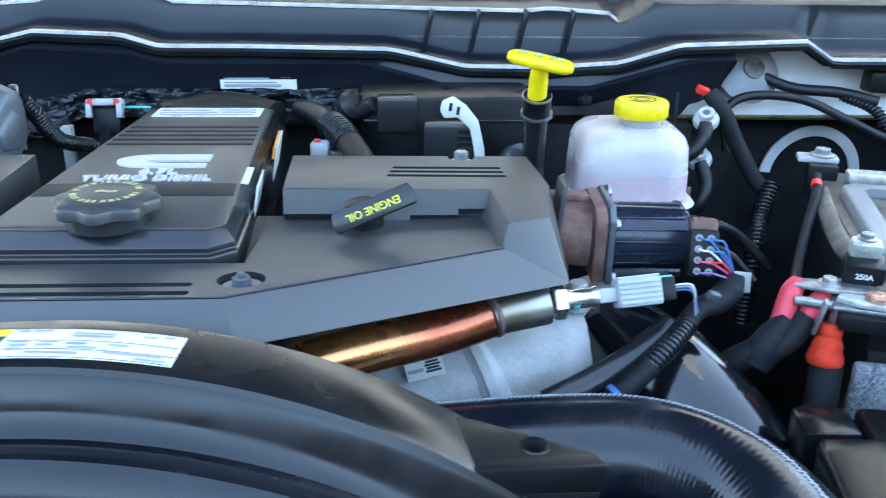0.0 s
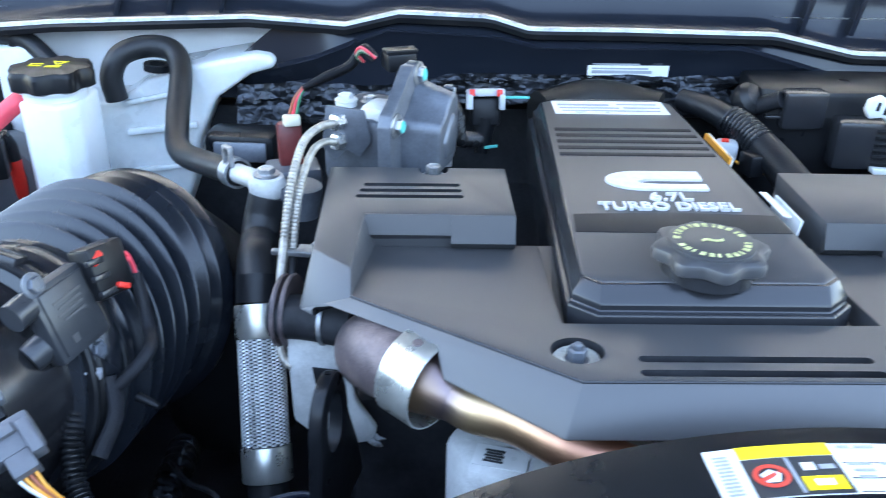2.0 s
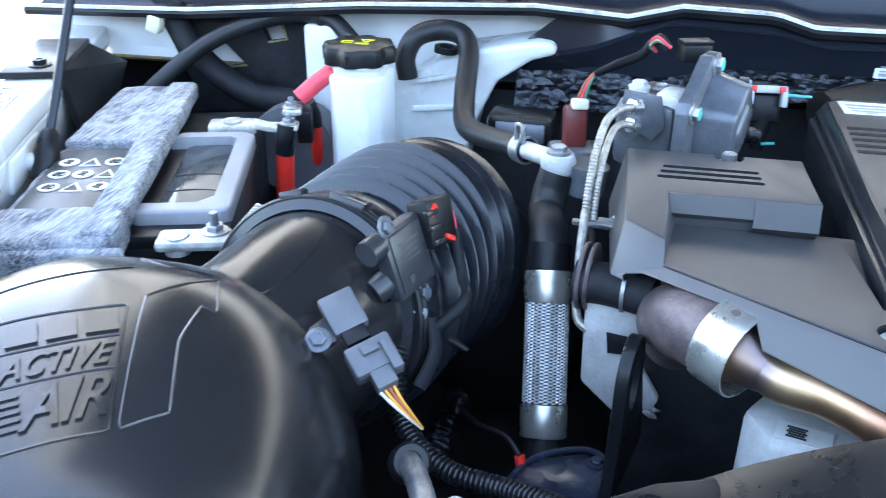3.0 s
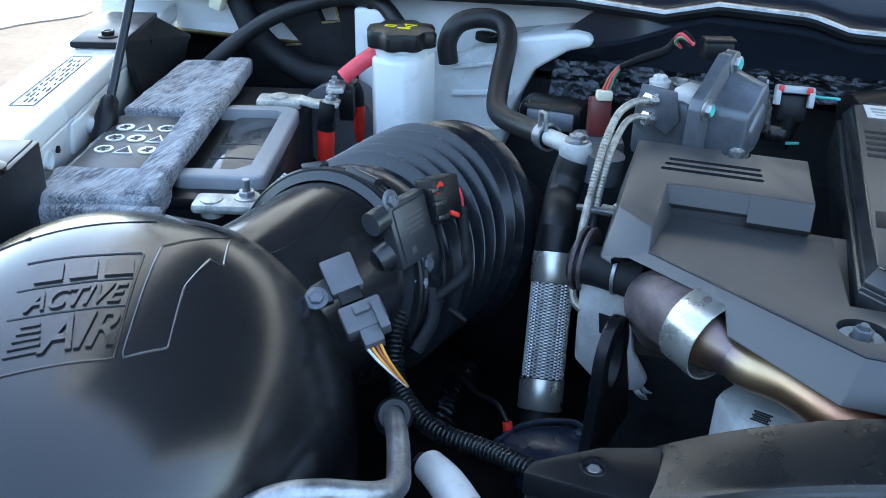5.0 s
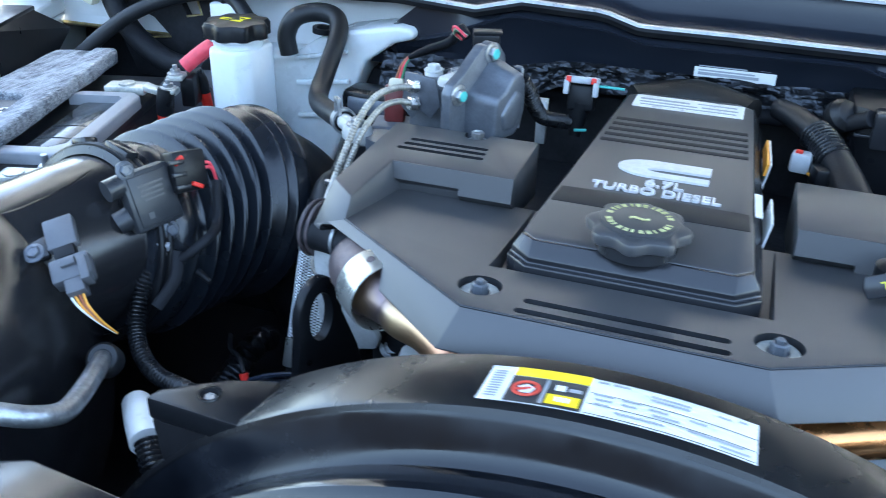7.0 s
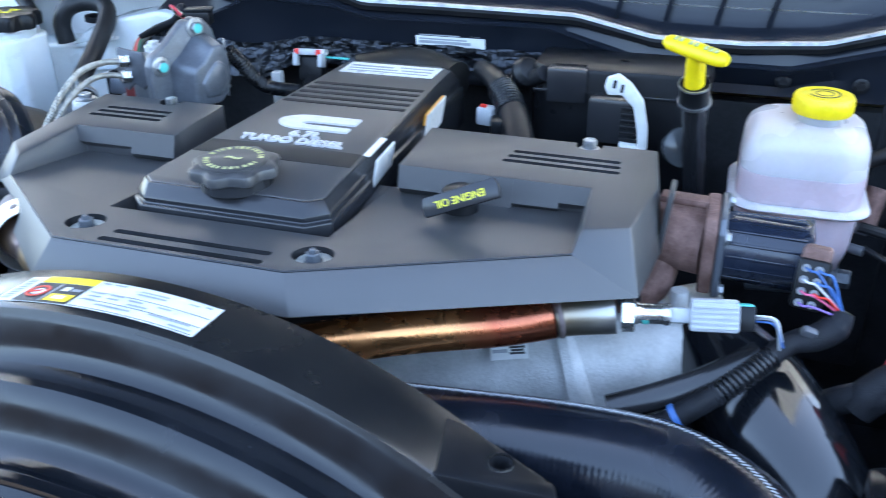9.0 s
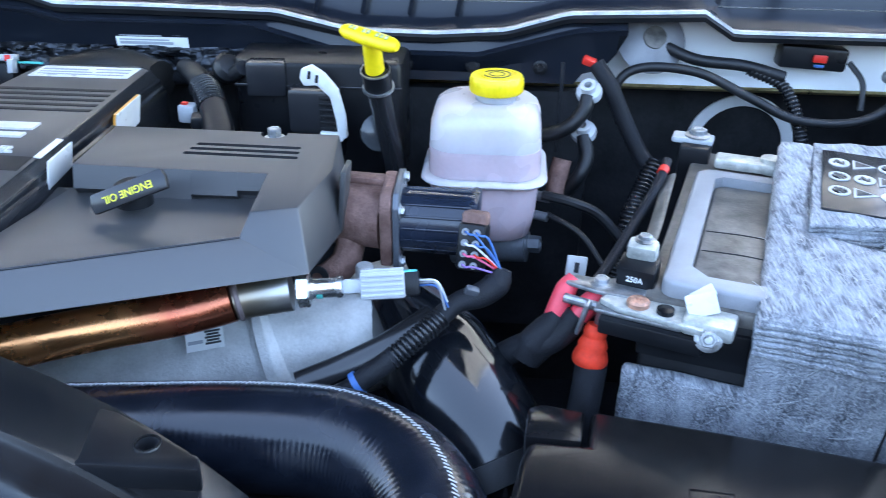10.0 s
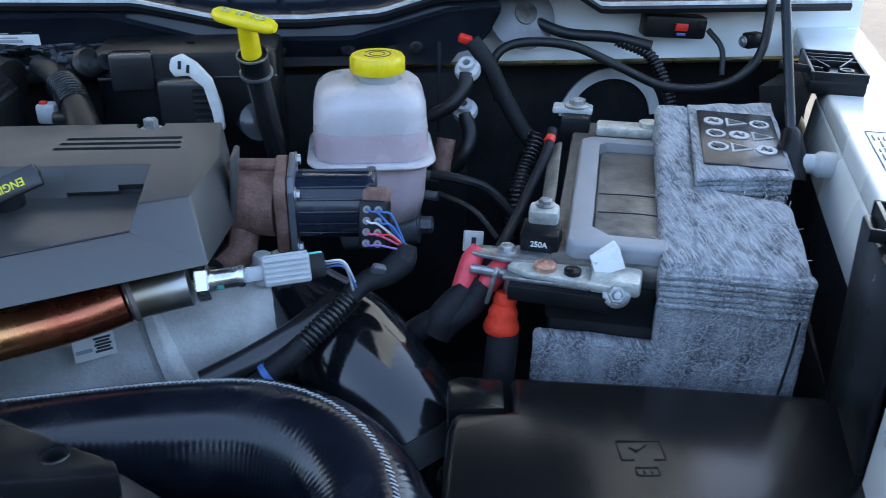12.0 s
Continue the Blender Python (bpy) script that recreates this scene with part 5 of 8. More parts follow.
code_square(qm @ Matrix.Translation((0.006, 0.0005, 0.0005)), ql, 0.0115)
bars(ql, qm @ Matrix.Translation((0, 0, 0.0005)), [(-0.007, -0.002, 0.011, 0.0026)], INK_GREY)
lc = thing("cast_bracket", (-0.10, 0.58, 1.0), "grey cast bracket with a small printed label below the pipe", "bracket")
part("casting", prism([(-0.150, 0.578), (-0.138, 0.548), (-0.11, 0.536), (-0.05, 0.530), (0.0, 0.535), (0.0, 0.60), (-0.135, 0.60)], 1.02, 1.126, bev=0.007), ALU, lc)
lm2 = pose(-0.119, 0.557, 1.1265, 0, 0, -15)
qb = box((0, 0, 0), (0.030, 0.017, 0.0006), bev=0)
qb.transform(lm2)
ql2 = part("code_label", qb, LABEL, lc)
code_square(lm2 @ Matrix.Translation((-0.004, 0, 0.0005)), ql2, 0.011)

# metal bracket and idler beside the left pipe
bk = thing("idler_bracket", (-0.235, 0.62, 1.02), "bright aluminium bracket with a black idler pulley", "bracket")
part("plate", prism([(-0.248, 1.165), (-0.222, 1.160), (-0.210, 1.135), (-0.205, 1.100), (-0.192, 1.078), (-0.196, 1.068), (-0.222, 1.062), (-0.246, 1.085)], 0.640, 0.648, "y", 0.003), ALU, bk)
part("plate_window", prism([(-0.232, 1.128), (-0.216, 1.126), (-0.212, 1.112), (-0.230, 1.112)], 0.6385, 0.6398, "y", 0.0005), DEEP, bk)
eye_m = Matrix.Translation((-0.2160, 0.586, 1.128)) @ pose(0, 0, 0, 0, 0, -13)
eye_out = [(0.0235 * math.cos(a), 0.031 * math.sin(a)) for a in (radians(-10 + 200 * k / 24) for k in range(25))] + [(-0.030, -0.055), (-0.038, -0.075), (0.048, -0.075), (0.040, -0.045)]
eye_o = prism(eye_out, -0.004, 0.004, "x", 0.0015)
eye_o.transform(eye_m)
eye_p = part("lifting_eye", eye_o, BLACK, bk, "black steel lifting eye")
eye_c = prism([(0.0125 * math.cos(a), 0.0195 * math.sin(a)) for a in (radians(15 * k) for k in range(24))], -0.02, 0.02, "x", 0.0)
eye_c.transform(eye_m)
carve(eye_p, eye_c, BLACK)
bolt((-0.193, 0.667, 1.055), 0.007, (0.2, -0.7, 0.6), ZINC, bk)
part("hose_cover", tube([(-0.16, 0.535, 1.07), (-0.13, 0.53, 1.085), (-0.10, 0.535, 1.06)], 0.022, 16), RUBBER, bk)

# ---------------------------------------------------------------- left side: intake
ab = thing("air_box", (-0.51, 0.40, 0.86), "glossy black air box dome with embossed panels", "air box")
dome = bmesh.new()
DA, DB, DC, DN = 0.134, 0.170, 0.166, 0.80
pw = lambda v: math.copysign(abs(v) ** DN, v)
rings_ = [[dome.verts.new((DA * pw(math.cos(p)) * pw(math.cos(q)), DB * pw(math.cos(p)) * pw(math.sin(q)), DC * pw(math.sin(p)))) for q in (2 * math.pi * k / 72 for k in range(72))] for p in (math.pi * (j / 40 - 0.5) * 0.995 for j in range(41))]
for ra, rb_ in zip(rings_, rings_[1:]):
    for k in range(72):
        dome.faces.new((ra[k], ra[(k + 1) % 72], rb_[(k + 1) % 72], rb_[k]))
dome.faces.new(rings_[0])
dome.faces.new(rings_[-1])
dome.transform(pose(-0.482, 0.428, 1.060, 11, 4, 6))
part("dome", dome, AIRBOX, ab, smooth=60)
RC, FC = Vector((-0.421, 0.616, 1.132)), Vector((-0.388, 0.751, 1.117))
N1 = Vector((0.17, 0.93, -0.33)).normalized()
part("neck", tube([(-0.466, 0.440, 1.118), (-0.448, 0.500, 1.138), (-0.433, 0.555, 1.141), RC - N1 * 0.012, RC], 0.0645, 40, steps=6, taper=[0.95, 0.98, 1.0, 1.09, 1.15]), AIRBOX, ab, smooth=60)
rail = [Vector((-0.620, 0.455, 1.139)), Vector((-0.632, 0.517, 1.140)), Vector((-0.653, 0.622, 1.140)), Vector((-0.646, 0.640, 1.138)), Vector((-0.622, 0.632, 1.130))]
part("side_rail", tube(rail, 0.0022, 8, straight=True), BLACK, ab, "thin black side rail")
for k in range(6):
    q = rail[1].lerp(rail[2], -0.28 + 0.22 * k)
    part("side_rib", box(q + Vector((0.011, 0.0, -0.004)), (0.024, 0.003, 0.006), (0, 14, 8), 0.0008), BLACK, ab)
    part("side_web", box(q + Vector((0.020, 0.0, -0.030)), (0.004, 0.020, 0.05), (0, 14, 8), 0.0008), BLACK, ab)
part("fixing_block", box((-0.663, 0.585, 1.110), (0.022, 0.026, 0.040), (0, 0, 18), 0.004), BLACK, ab)
bolt((-0.663, 0.585, 1.130), 0.0065, mat=BLACK, parent=ab)


def on_dome(x, y):
    """Height of the dome's skin above a place."""
    dg = bpy.context.evaluated_depsgraph_get()
    hit, place, normal, *_ = scene.ray_cast(dg, Vector((x, y, 1.6)), Vector((0, 0, -1)))
    return (place, normal) if hit and place.z > 1.0 else (Vector((x, y, 1.15)), Vector((0, 0, 1)))


def on_panel(u, v):
    """A place on the embossed panel, as fractions of its width and height, in plan."""
    bl_, br_, tl_, tr_ = Vector((-0.4682, 0.3521)), Vector((-0.4258, 0.3829)), Vector((-0.504, 0.4218)), Vector((-0.4551, 0.4527))
    return (bl_.lerp(br_, u)).lerp(tl_.lerp(tr_, u), v)


def drape(flat, u0, u1, v0, v1, lift):
    """Lays a flat shape over the dome within a rectangle of the panel."""
    xs_, ys_ = [v.co.x for v in flat.verts], [v.co.y for v in flat.verts]
    zs_ = max(v.co.z for v in flat.verts)
    for v in flat.verts:
        q = on_panel(u0 + (u1 - u0) * (v.co.x - min(xs_)) / (max(xs_) - min(xs_)), v0 + (v1 - v0) * (v.co.y - min(ys_)) / (max(ys_) - min(ys_)))
        p, nrm = on_dome(q.x, q.y)
        v.co = p + nrm * (lift if v.co.z > zs_ - 1e-6 else -0.001)
    return flat


def mould_line(plan, r, name="mould_line"):
    """A thin raised line following the dome's skin."""
    pts = resample([Vector((*q, 0)) for q in plan], 0.0035) + [Vector((*plan[-1], 0))]
    pts = [on_dome(q.x, q.y)[0] for q in pts]
    return part(name, tube(pts, r, 6, straight=True), AIRBOX, ab)


bpy.context.view_layer.update()
lay = []
for u0, u1 in ((0.10, 0.37), (0.40, 0.66), (0.69, 0.97)):
    lay.append((prism([(0.25, 0), (1.0, 0), (0.9, 1.0), (0.15, 1.0)], 0, 1, bev=0), u0, u1, 0.74, 0.92, 0.0013))
lay.append((letters("ACTIVE", 1.0, Matrix.Identity(4), 0.1, shear=0.25), 0.12, 0.96, 0.47, 0.65, 0.0012))
lay.append((letters("AIR", 1.0, Matrix.Identity(4), 0.1, shear=0.25), 0.34, 0.97, 0.10, 0.40, 0.0014))
for k in range(5):
    lay.append((box((0, 0, 0), (1, 1, 1), bev=0), 0.06 + 0.02 * k, 0.36 - 0.015 * k, 0.12 + 0.055 * k, 0.14 + 0.055 * k, 0.0010))
shapes = [drape(*q) for q in lay]
for nm, b in zip(["badge_bar"] * 3 + ["lettering"] * 2 + ["speed_line"] * 5, shapes):
    part(nm, b, AIRBOX, ab, "raised black lettering" if nm == "lettering" else "", smooth=25)
mould_line([on_panel(*q) for q in ((0, 1.0), (1.0, 1.0), (1.0, 0.0), (0.0, 0.0))], 0.0008)
mould_line([on_panel(*q) for q in ((0.0, 0.70), (0.98, 0.70))], 0.0006)
mould_line([on_panel(*q) for q in ((0.0, 0.435), (0.98, 0.435))], 0.0006)
mould_line([(-0.4518, 0.4634), (-0.4352, 0.5051), (-0.4194, 0.4706), (-0.4271, 0.4706), (-0.4239, 0.4403), (-0.4099, 0.4024), (-0.4231, 0.3853), (-0.4518, 0.4634)], 0.0007)
mould_line([(-0.5241, 0.4471), (-0.4743, 0.4916), (-0.4859, 0.5141), (-0.4626, 0.5027), (-0.4400, 0.5080)], 0.0006)
mould_line([(-0.56, 0.42), (-0.5241, 0.4471)], 0.0008)
mould_line([(-0.4085, 0.598), (-0.4065, 0.575), (-0.409, 0.555), (-0.414, 0.530), (-0.422, 0.512)], 0.0005, "neck_line")

# bellows
bl = thing("intake_bellows", (-0.39, 0.70, 1.02), "black ribbed rubber intake bellows with band clamps", "intake bellows")
N2 = Vector((0.34, 0.87, -0.36)).normalized()


def bent_spin(profile, p0, n0, p1, n1, seg=72):
    """A turned body whose axis bends from p0 (heading n0) to p1 (heading n1); profile of (radius, share of the way)."""
    o = bmesh.new()
    gap = (p1 - p0).length
    q0, q1 = frame_of(n0).to_quaternion(), frame_of(n1).to_quaternion()
    rings = []
    for r, u in profile:
        c = (1 - u) ** 3 * p0 + 3 * u * (1 - u) ** 2 * (p0 + n0 * gap / 3) + 3 * u * u * (1 - u) * (p1 - n1 * gap / 3) + u ** 3 * p1
        q = q0.slerp(q1, max(0.0, min(1.0, u)))
        rings.append([o.verts.new(c + q @ Vector((r * math.cos(a), r * math.sin(a), 0))) for a in (2 * math.pi * k / seg for k in range(seg))])
    for ra, rb2 in zip(rings, rings[1:]):
        for k in range(seg):
            o.faces.new((ra[k], ra[(k + 1) % seg], rb2[(k + 1) % seg], rb2[k]))
    return o


prof = [(0.068, -0.16), (0.0750, -0.15), (0.0758, 0.0), (0.0775, 0.03), (0.0800, 0.07), (0.0805, 0.13), (0.0790, 0.165), (0.0745, 0.185)]
for k in range(5):
    u, r0 = 0.19 + 0.115 * k, 0.0745 + 0.0008 * k
    prof += [(r0, u + 0.002), (r0 + 0.0004, u + 0.030), (r0 + 0.0022, u + 0.054), (r0 + 0.0085, u + 0.066), (r0 + 0.0116, u + 0.072), (r0 + 0.0122, u + 0.077), (r0 + 0.0116, u + 0.083), (r0 + 0.0075, u + 0.087), (r0 + 0.0008, u + 0.094)]
prof += [(0.0740, 0.79), (0.0715, 0.84), (0.070, 0.90)]
part("ribbed_sleeve", bent_spin(prof, RC, N1, FC, N2), BELLOWS, bl, smooth=28)
part("end_cone", spin([(0.066, -0.034), (0.0700, -0.030), (0.0755, -0.024), (0.0805, -0.018), (0.0840, -0.0125), (0.0850, -0.0115), (0.0846, -0.0095), (0.0878, -0.004), (0.0888, -0.003), (0.0884, -0.001), (0.0905, 0.004), (0.0912, 0.008), (0.0900, 0.012), (0.080, 0.015), (0.06, 0.016), (0, 0.016)], FC, tuple(N2), 72), BELLOWS, bl, smooth=25)
part("turbo_inlet", tube([FC, FC + N1 * 0.05, FC + N1 * 0.08 + Vector((0.03, 0, -0.05)), FC + Vector((0.06, 0.10, -0.16))], 0.07, 28), RUBBER, bl)
part("band_clamp", spin([(0.0735, -0.019), (0.0790, -0.019), (0.0805, -0.0175), (0.0805, -0.0150), (0.0790, -0.0135), (0.0770, -0.0130), (0.0770, -0.0115), (0.0790, -0.0110), (0.0805, -0.0095), (0.0805, -0.0070), (0.0790, -0.0055), (0.0735, -0.005)], RC, tuple(N1), 64), BLACK, bl, "black double band clamp")
fr = frame_of(N1, RC)
for ang, w in ((102, 0.016), (128, 0.012), (72, 0.010)):
    a = radians(ang)
    b = box((0, 0, 0), (0.008, w * 1.6, 0.013), bev=0.0015)
    b.transform(fr @ pose(0.0800 * math.cos(a), 0.0800 * math.sin(a), -0.012, 0, 0, ang))
    part("clamp_lug", b, COVER_DARK, bl)
part("worm_screw", tube([(-0.487, 0.640, 1.172), (-0.482, 0.652, 1.178), (-0.478, 0.662, 1.183)], 0.0055, 10, rib=0.0012, pitch=0.003), ZINC, bl, "small zinc clamp screw")

# sensors on the neck
part("worm_screw", tube([(-0.4026, 0.7237, 1.0489), (-0.388, 0.719, 1.052), (-0.3726, 0.7142, 1.0551)], 0.0048, 12, taper=[0.8, 1.1, 0.8]), ZINC, bl, "bright lower clamp screw")
sn = thing("pressure_sensor", (-0.376, 0.620, 1.16), "black flat sensor with a red-locked connector", "sensor")
sx_, sy_ = Vector((0.30, 0.92, 0.02)).normalized(), Vector((-0.34, -0.05, 0.94))
sy_ = (sy_ - sx_ * sy_.dot(sx_)).normalized()
sz_ = sx_.cross(sy_)
sm = Matrix(((sx_.x, sy_.x, sz_.x, -0.360), (sx_.y, sy_.y, sz_.y, 0.601), (sx_.z, sy_.z, sz_.z, 1.189), (0, 0, 0, 1))) @ Matrix.Diagonal((1.2, 1.2, 1.2, 1))
b = tube([(0, 0, -0.004), (0, 0, -0.020), (0.0, 0.0, -0.04)], 0.013, 18)
b.transform(sm)
part("boss", b, AIRBOX, sn)
b = box((0, 0, 0), (0.034, 0.038, 0.010), bev=0.003)
b.transform(sm)
part("case", b, SENSOR, sn)
b = box((0, 0, 0.0052), (0.028, 0.032, 0.002), bev=0.001)
b.transform(sm)
face = part("face_plate", b, SENSOR, sn)
bars(face, sm @ Matrix.Translation((0, 0, 0.0064)), [(0, 0.009, 0.018, 0.0012), (0, 0.006, 0.015, 0.0012), (-0.001, 0.003, 0.016, 0.0012), (0, 0.0, 0.014, 0.0012), (-0.006, -0.010, 0.004, 0.004)], COVER)
b = tube([(-0.025, 0.012, -0.002), (-0.015, 0.013, -0.001)], 0.0068, 16)
b.transform(sm)
part("lug", b, SENSOR, sn)
b = tube([(-0.022, -0.010, -0.008), (-0.014, -0.008, -0.004)], 0.0072, 16)
b.transform(sm)
part("lug", b, SENSOR, sn)
bolt(sm @ Vector((-0.012, 0.021, 0.004)), 0.0048, tuple(sm.to_3x3() @ Vector((0, 0, 1))), ALU_DARK, sn)
bolt(sm @ Vector((0.006, -0.024, 0.0)), 0.0048, tuple(sm.to_3x3() @ Vector((0, 0, 1))), ALU_DARK, sn)
b = box((0.027, 0.008, 0.004), (0.024, 0.026, 0.014), (0, 0, -10), 0.002)
b.transform(sm)
cn = part("connector", b, BLACK, sn)
for k in range(3):
    b = box((0.018, 0.000 + 0.008 * k, 0.0115), (0.010, 0.003, 0.003), (0, 0, -10), 0.0005)
    b.transform(sm)
    part("latch", b, COVER_DARK, cn)
b = box((0.0205, 0.0165, 0.0110), (0.008, 0.0035, 0.003), (0, 0, 25), 0.0008)
b.transform(sm)
part("red_lock", b, RED, cn, "red locking clip")
b = box((0.028, -0.002, 0.0115), (0.008, 0.003, 0.003), (0, 0, -35), 0.0008)
b.transform(sm)
part("red_lock", b, RED, cn, "red locking clip")
for k in range(2):
    part("wire", tube([sm @ Vector((0.037, 0.006 + 0.003 * k, 0.004)), sm @ Vector((0.046, 0.004 + 0.003 * k, 0.004)), sm @ Vector((0.050, -0.008, 0.0))], 0.0014, 8), RED_RUBBER, cn)
part("lead", tube([sm @ Vector((0.050, -0.006, 0.0)), (-0.330, 0.640, 1.158), (-0.323, 0.616, 1.155), (-0.338, 0.600, 1.142), (-0.354, 0.598, 1.138)], 0.0040, 12, flat=0.8), TAPE, sn)

s2 = thing("temperature_sensor", (-0.372, 0.515, 1.14), "grey plug-in air sensor with coloured wires", "sensor")
s2m = look((-0.368, 0.519, 1.186), (-0.368 - 0.06, 0.519 + 0.20, 1.186 - 0.30)) @ pose(0, 0, 0, 0, 0, 26)
b = box((0.0, 0.010, 0), (0.020, 0.024, 0.008), bev=0.0015)
b.transform(s2m)
part("head", b, GREY_PLASTIC, s2)
b = prism([(-0.028, -0.004), (-0.010, -0.004), (-0.010, 0.012), (-0.020, 0.010), (-0.029, 0.003)], -0.004, 0.002, bev=0.001)
b.transform(s2m)
part("tab", b, COVER_DARK, s2)
bolt(s2m @ Vector((-0.019, 0.001, 0.002)), 0.0048, tuple(s2m.to_3x3() @ Vector((0, 0, 1))), ALU_DARK, s2)
b = box((0.0, -0.005, -0.001), (0.014, 0.010, 0.009), bev=0.001)
b.transform(s2m)
part("neck", b, BLACK, s2)
b = box((0.002, -0.021, 0.0), (0.026, 0.018, 0.014), bev=0.002)
b.transform(s2m)
cn2 = part("connector", b, GREY_PLASTIC, s2)
for u, v, w, hh in ((0.002, -0.034, 0.012, 0.012), (0.011, -0.026, 0.006, 0.018), (0.002, -0.018, 0.010, 0.006)):
    b = box((u, v, 0.004 if v > -0.03 else 0), (w, hh, 0.012), bev=0.001)
    b.transform(s2m)
    part("latch", b, GREY_PLASTIC, cn2)
for k, m in enumerate((WHITE_WIRE, ORANGE, BROWN_WIRE, ORANGE)):
    part("wire", tube([s2m @ Vector((-0.003 + 0.0026 * k, -0.040, 0)), s2m @ Vector((0.000 + 0.0018 * k, -0.048, -0.003)), s2m @ Vector((0.006 + 0.0008 * k, -0.056, -0.014)), s2m @ Vector((0.012, -0.060, -0.030))], 0.0009, 8), m, s2)

lm3 = thing("wiring_loom", (-0.34, 0.53, 1.07), "black corrugated wiring loom with a grey clip", "wiring loom")
part("conduit", tube([(-0.354, 0.603, 1.147), (-0.358, 0.586, 1.133), (-0.358, 0.572, 1.120), (-0.350, 0.553, 1.102), (-0.333, 0.536, 1.094), (-0.312, 0.525, 1.090), (-0.284, 0.517, 1.092), (-0.255, 0.502, 1.100), (-0.230, 0.490, 1.104)], 0.0060, 12, rib=0.0008, pitch=0.0034), LOOM, lm3)
part("branch", tube([(-0.342, 0.602, 1.146), (-0.337, 0.588, 1.130), (-0.343, 0.570, 1.114)], 0.0050, 10, flat=0.55), TAPE, lm3)
part("clip", spin([(0.0058, -0.004), (0.0084, -0.004), (0.0084, 0.004), (0.0058, 0.004)], (-0.355, 0.597, 1.1425), (-0.15, -0.6, -0.75), 20), HANDLE_GREY, lm3, "pale grey clip")
part("clip_tail", box((-0.350, 0.594, 1.1535), (0.013, 0.005, 0.006), (10, 10, 20), 0.001), HANDLE_GREY, lm3)
part("drain_nipple", tube([(-0.332, 0.610, 1.126), (-0.325, 0.608, 1.124), (-0.319, 0.606, 1.122)], 0.0026, 12, taper=[1.2, 1.0, 0.6]), BLACK, lm3)
part("conduit", tube([(-0.318, 0.508, 1.075), (-0.313, 0.501, 1.083), (-0.306, 0.493, 1.090)], 0.0064, 12, rib=0.0007, pitch=0.0032), LOOM, lm3)
part("label_sleeve", tube([(-0.3065, 0.4937, 1.0895), (-0.2903, 0.4778, 1.0937), (-0.274, 0.462, 1.092)], 0.0112, 20, steps=5, taper=[0.9, 1.0, 1.02]), LABEL, lm3, "white paper label wrapped round the loom")
part("conduit", tube([(-0.274, 0.462, 1.092), (-0.261, 0.4494, 1.0826)], 0.0082, 12, rib=0.0008, pitch=0.0036), LOOM, lm3)
bp_ = thing("bent_tube", (-0.32, 0.45, 1.08), "bright bent aluminium tube leaving a rubber grommet", "tube")
part("pipe", tube([(-0.338, 0.506, 1.108), (-0.331, 0.496, 1.119), (-0.320, 0.475, 1.1235), (-0.309, 0.448, 1.127), (-0.303, 0.428, 1.132), (-0.309, 0.411, 1.140), (-0.328, 0.396, 1.149), (-0.345, 0.385, 1.151), (-0.358, 0.373, 1.147), (-0.372, 0.352, 1.138), (-0.385, 0.32, 1.13)], 0.0066, 18), ZINC, bp_)
part("grommet", spin([(0.006, -0.010), (0.0115, -0.010), (0.0115, 0.001), (0.0095, 0.004), (0.006, 0.004)], (-0.330, 0.496, 1.119), (0.3, -0.6, 0.7), 22), RUBBER, bp_)

fs = thing("foil_sleeve", (-0.30, 0.60, 1.0), "sooty woven heat sleeve over a low hose", "heat sleeve")
part("sleeve", tube([(-0.352, 0.730, 0.985), (-0.345, 0.700, 1.000), (-0.350, 0.680, 0.990), (-0.357, 0.655, 0.975)], 0.0120, 18, rib=0.0008, pitch=0.005), FOIL, fs)
lk = thing("lower_bracket", (-0.25, 0.57, 1.0), "blue grey pressed steel bracket low in the bay", "bracket")
part("plate", prism([(-0.286, 0.556), (-0.270, 0.585), (-0.238, 0.600), (-0.219, 0.590), (-0.214, 0.556)], 1.052, 1.058, bev=0.002), MOTOR, lk)
part("lip", tube([(-0.286, 0.556, 1.058), (-0.270, 0.585, 1.059), (-0.238, 0.600, 1.060), (-0.219, 0.590, 1.059)], 0.0022, 8), MOTOR, lk)
for x in (-0.262, -0.244, -0.228):
    part("stiffener", spin([(0, 0), (0.008, 0), (0.008, 0.016), (0, 0.018)], (x, 0.563, 1.03), (0, 0, 1), 16), MOTOR, lk)
bolt((-0.230, 0.590, 1.058), 0.0040, mat=MOTOR, parent=lk)
rsb = thing("red_stub", (-0.29, 0.573, 1.04), "small red plug end on a thin dark lead", "connector")
part("tip", tube([(-0.279, 0.580, 1.064), (-0.277, 0.577, 1.056)], 0.0034, 10), RED, rsb)
part("lead", tube([(-0.279, 0.580, 1.064), (-0.290, 0.592, 1.068), (-0.31, 0.61, 1.06), (-0.33, 0.64, 1.05)], 0.0018, 8), BLACK, rsb)

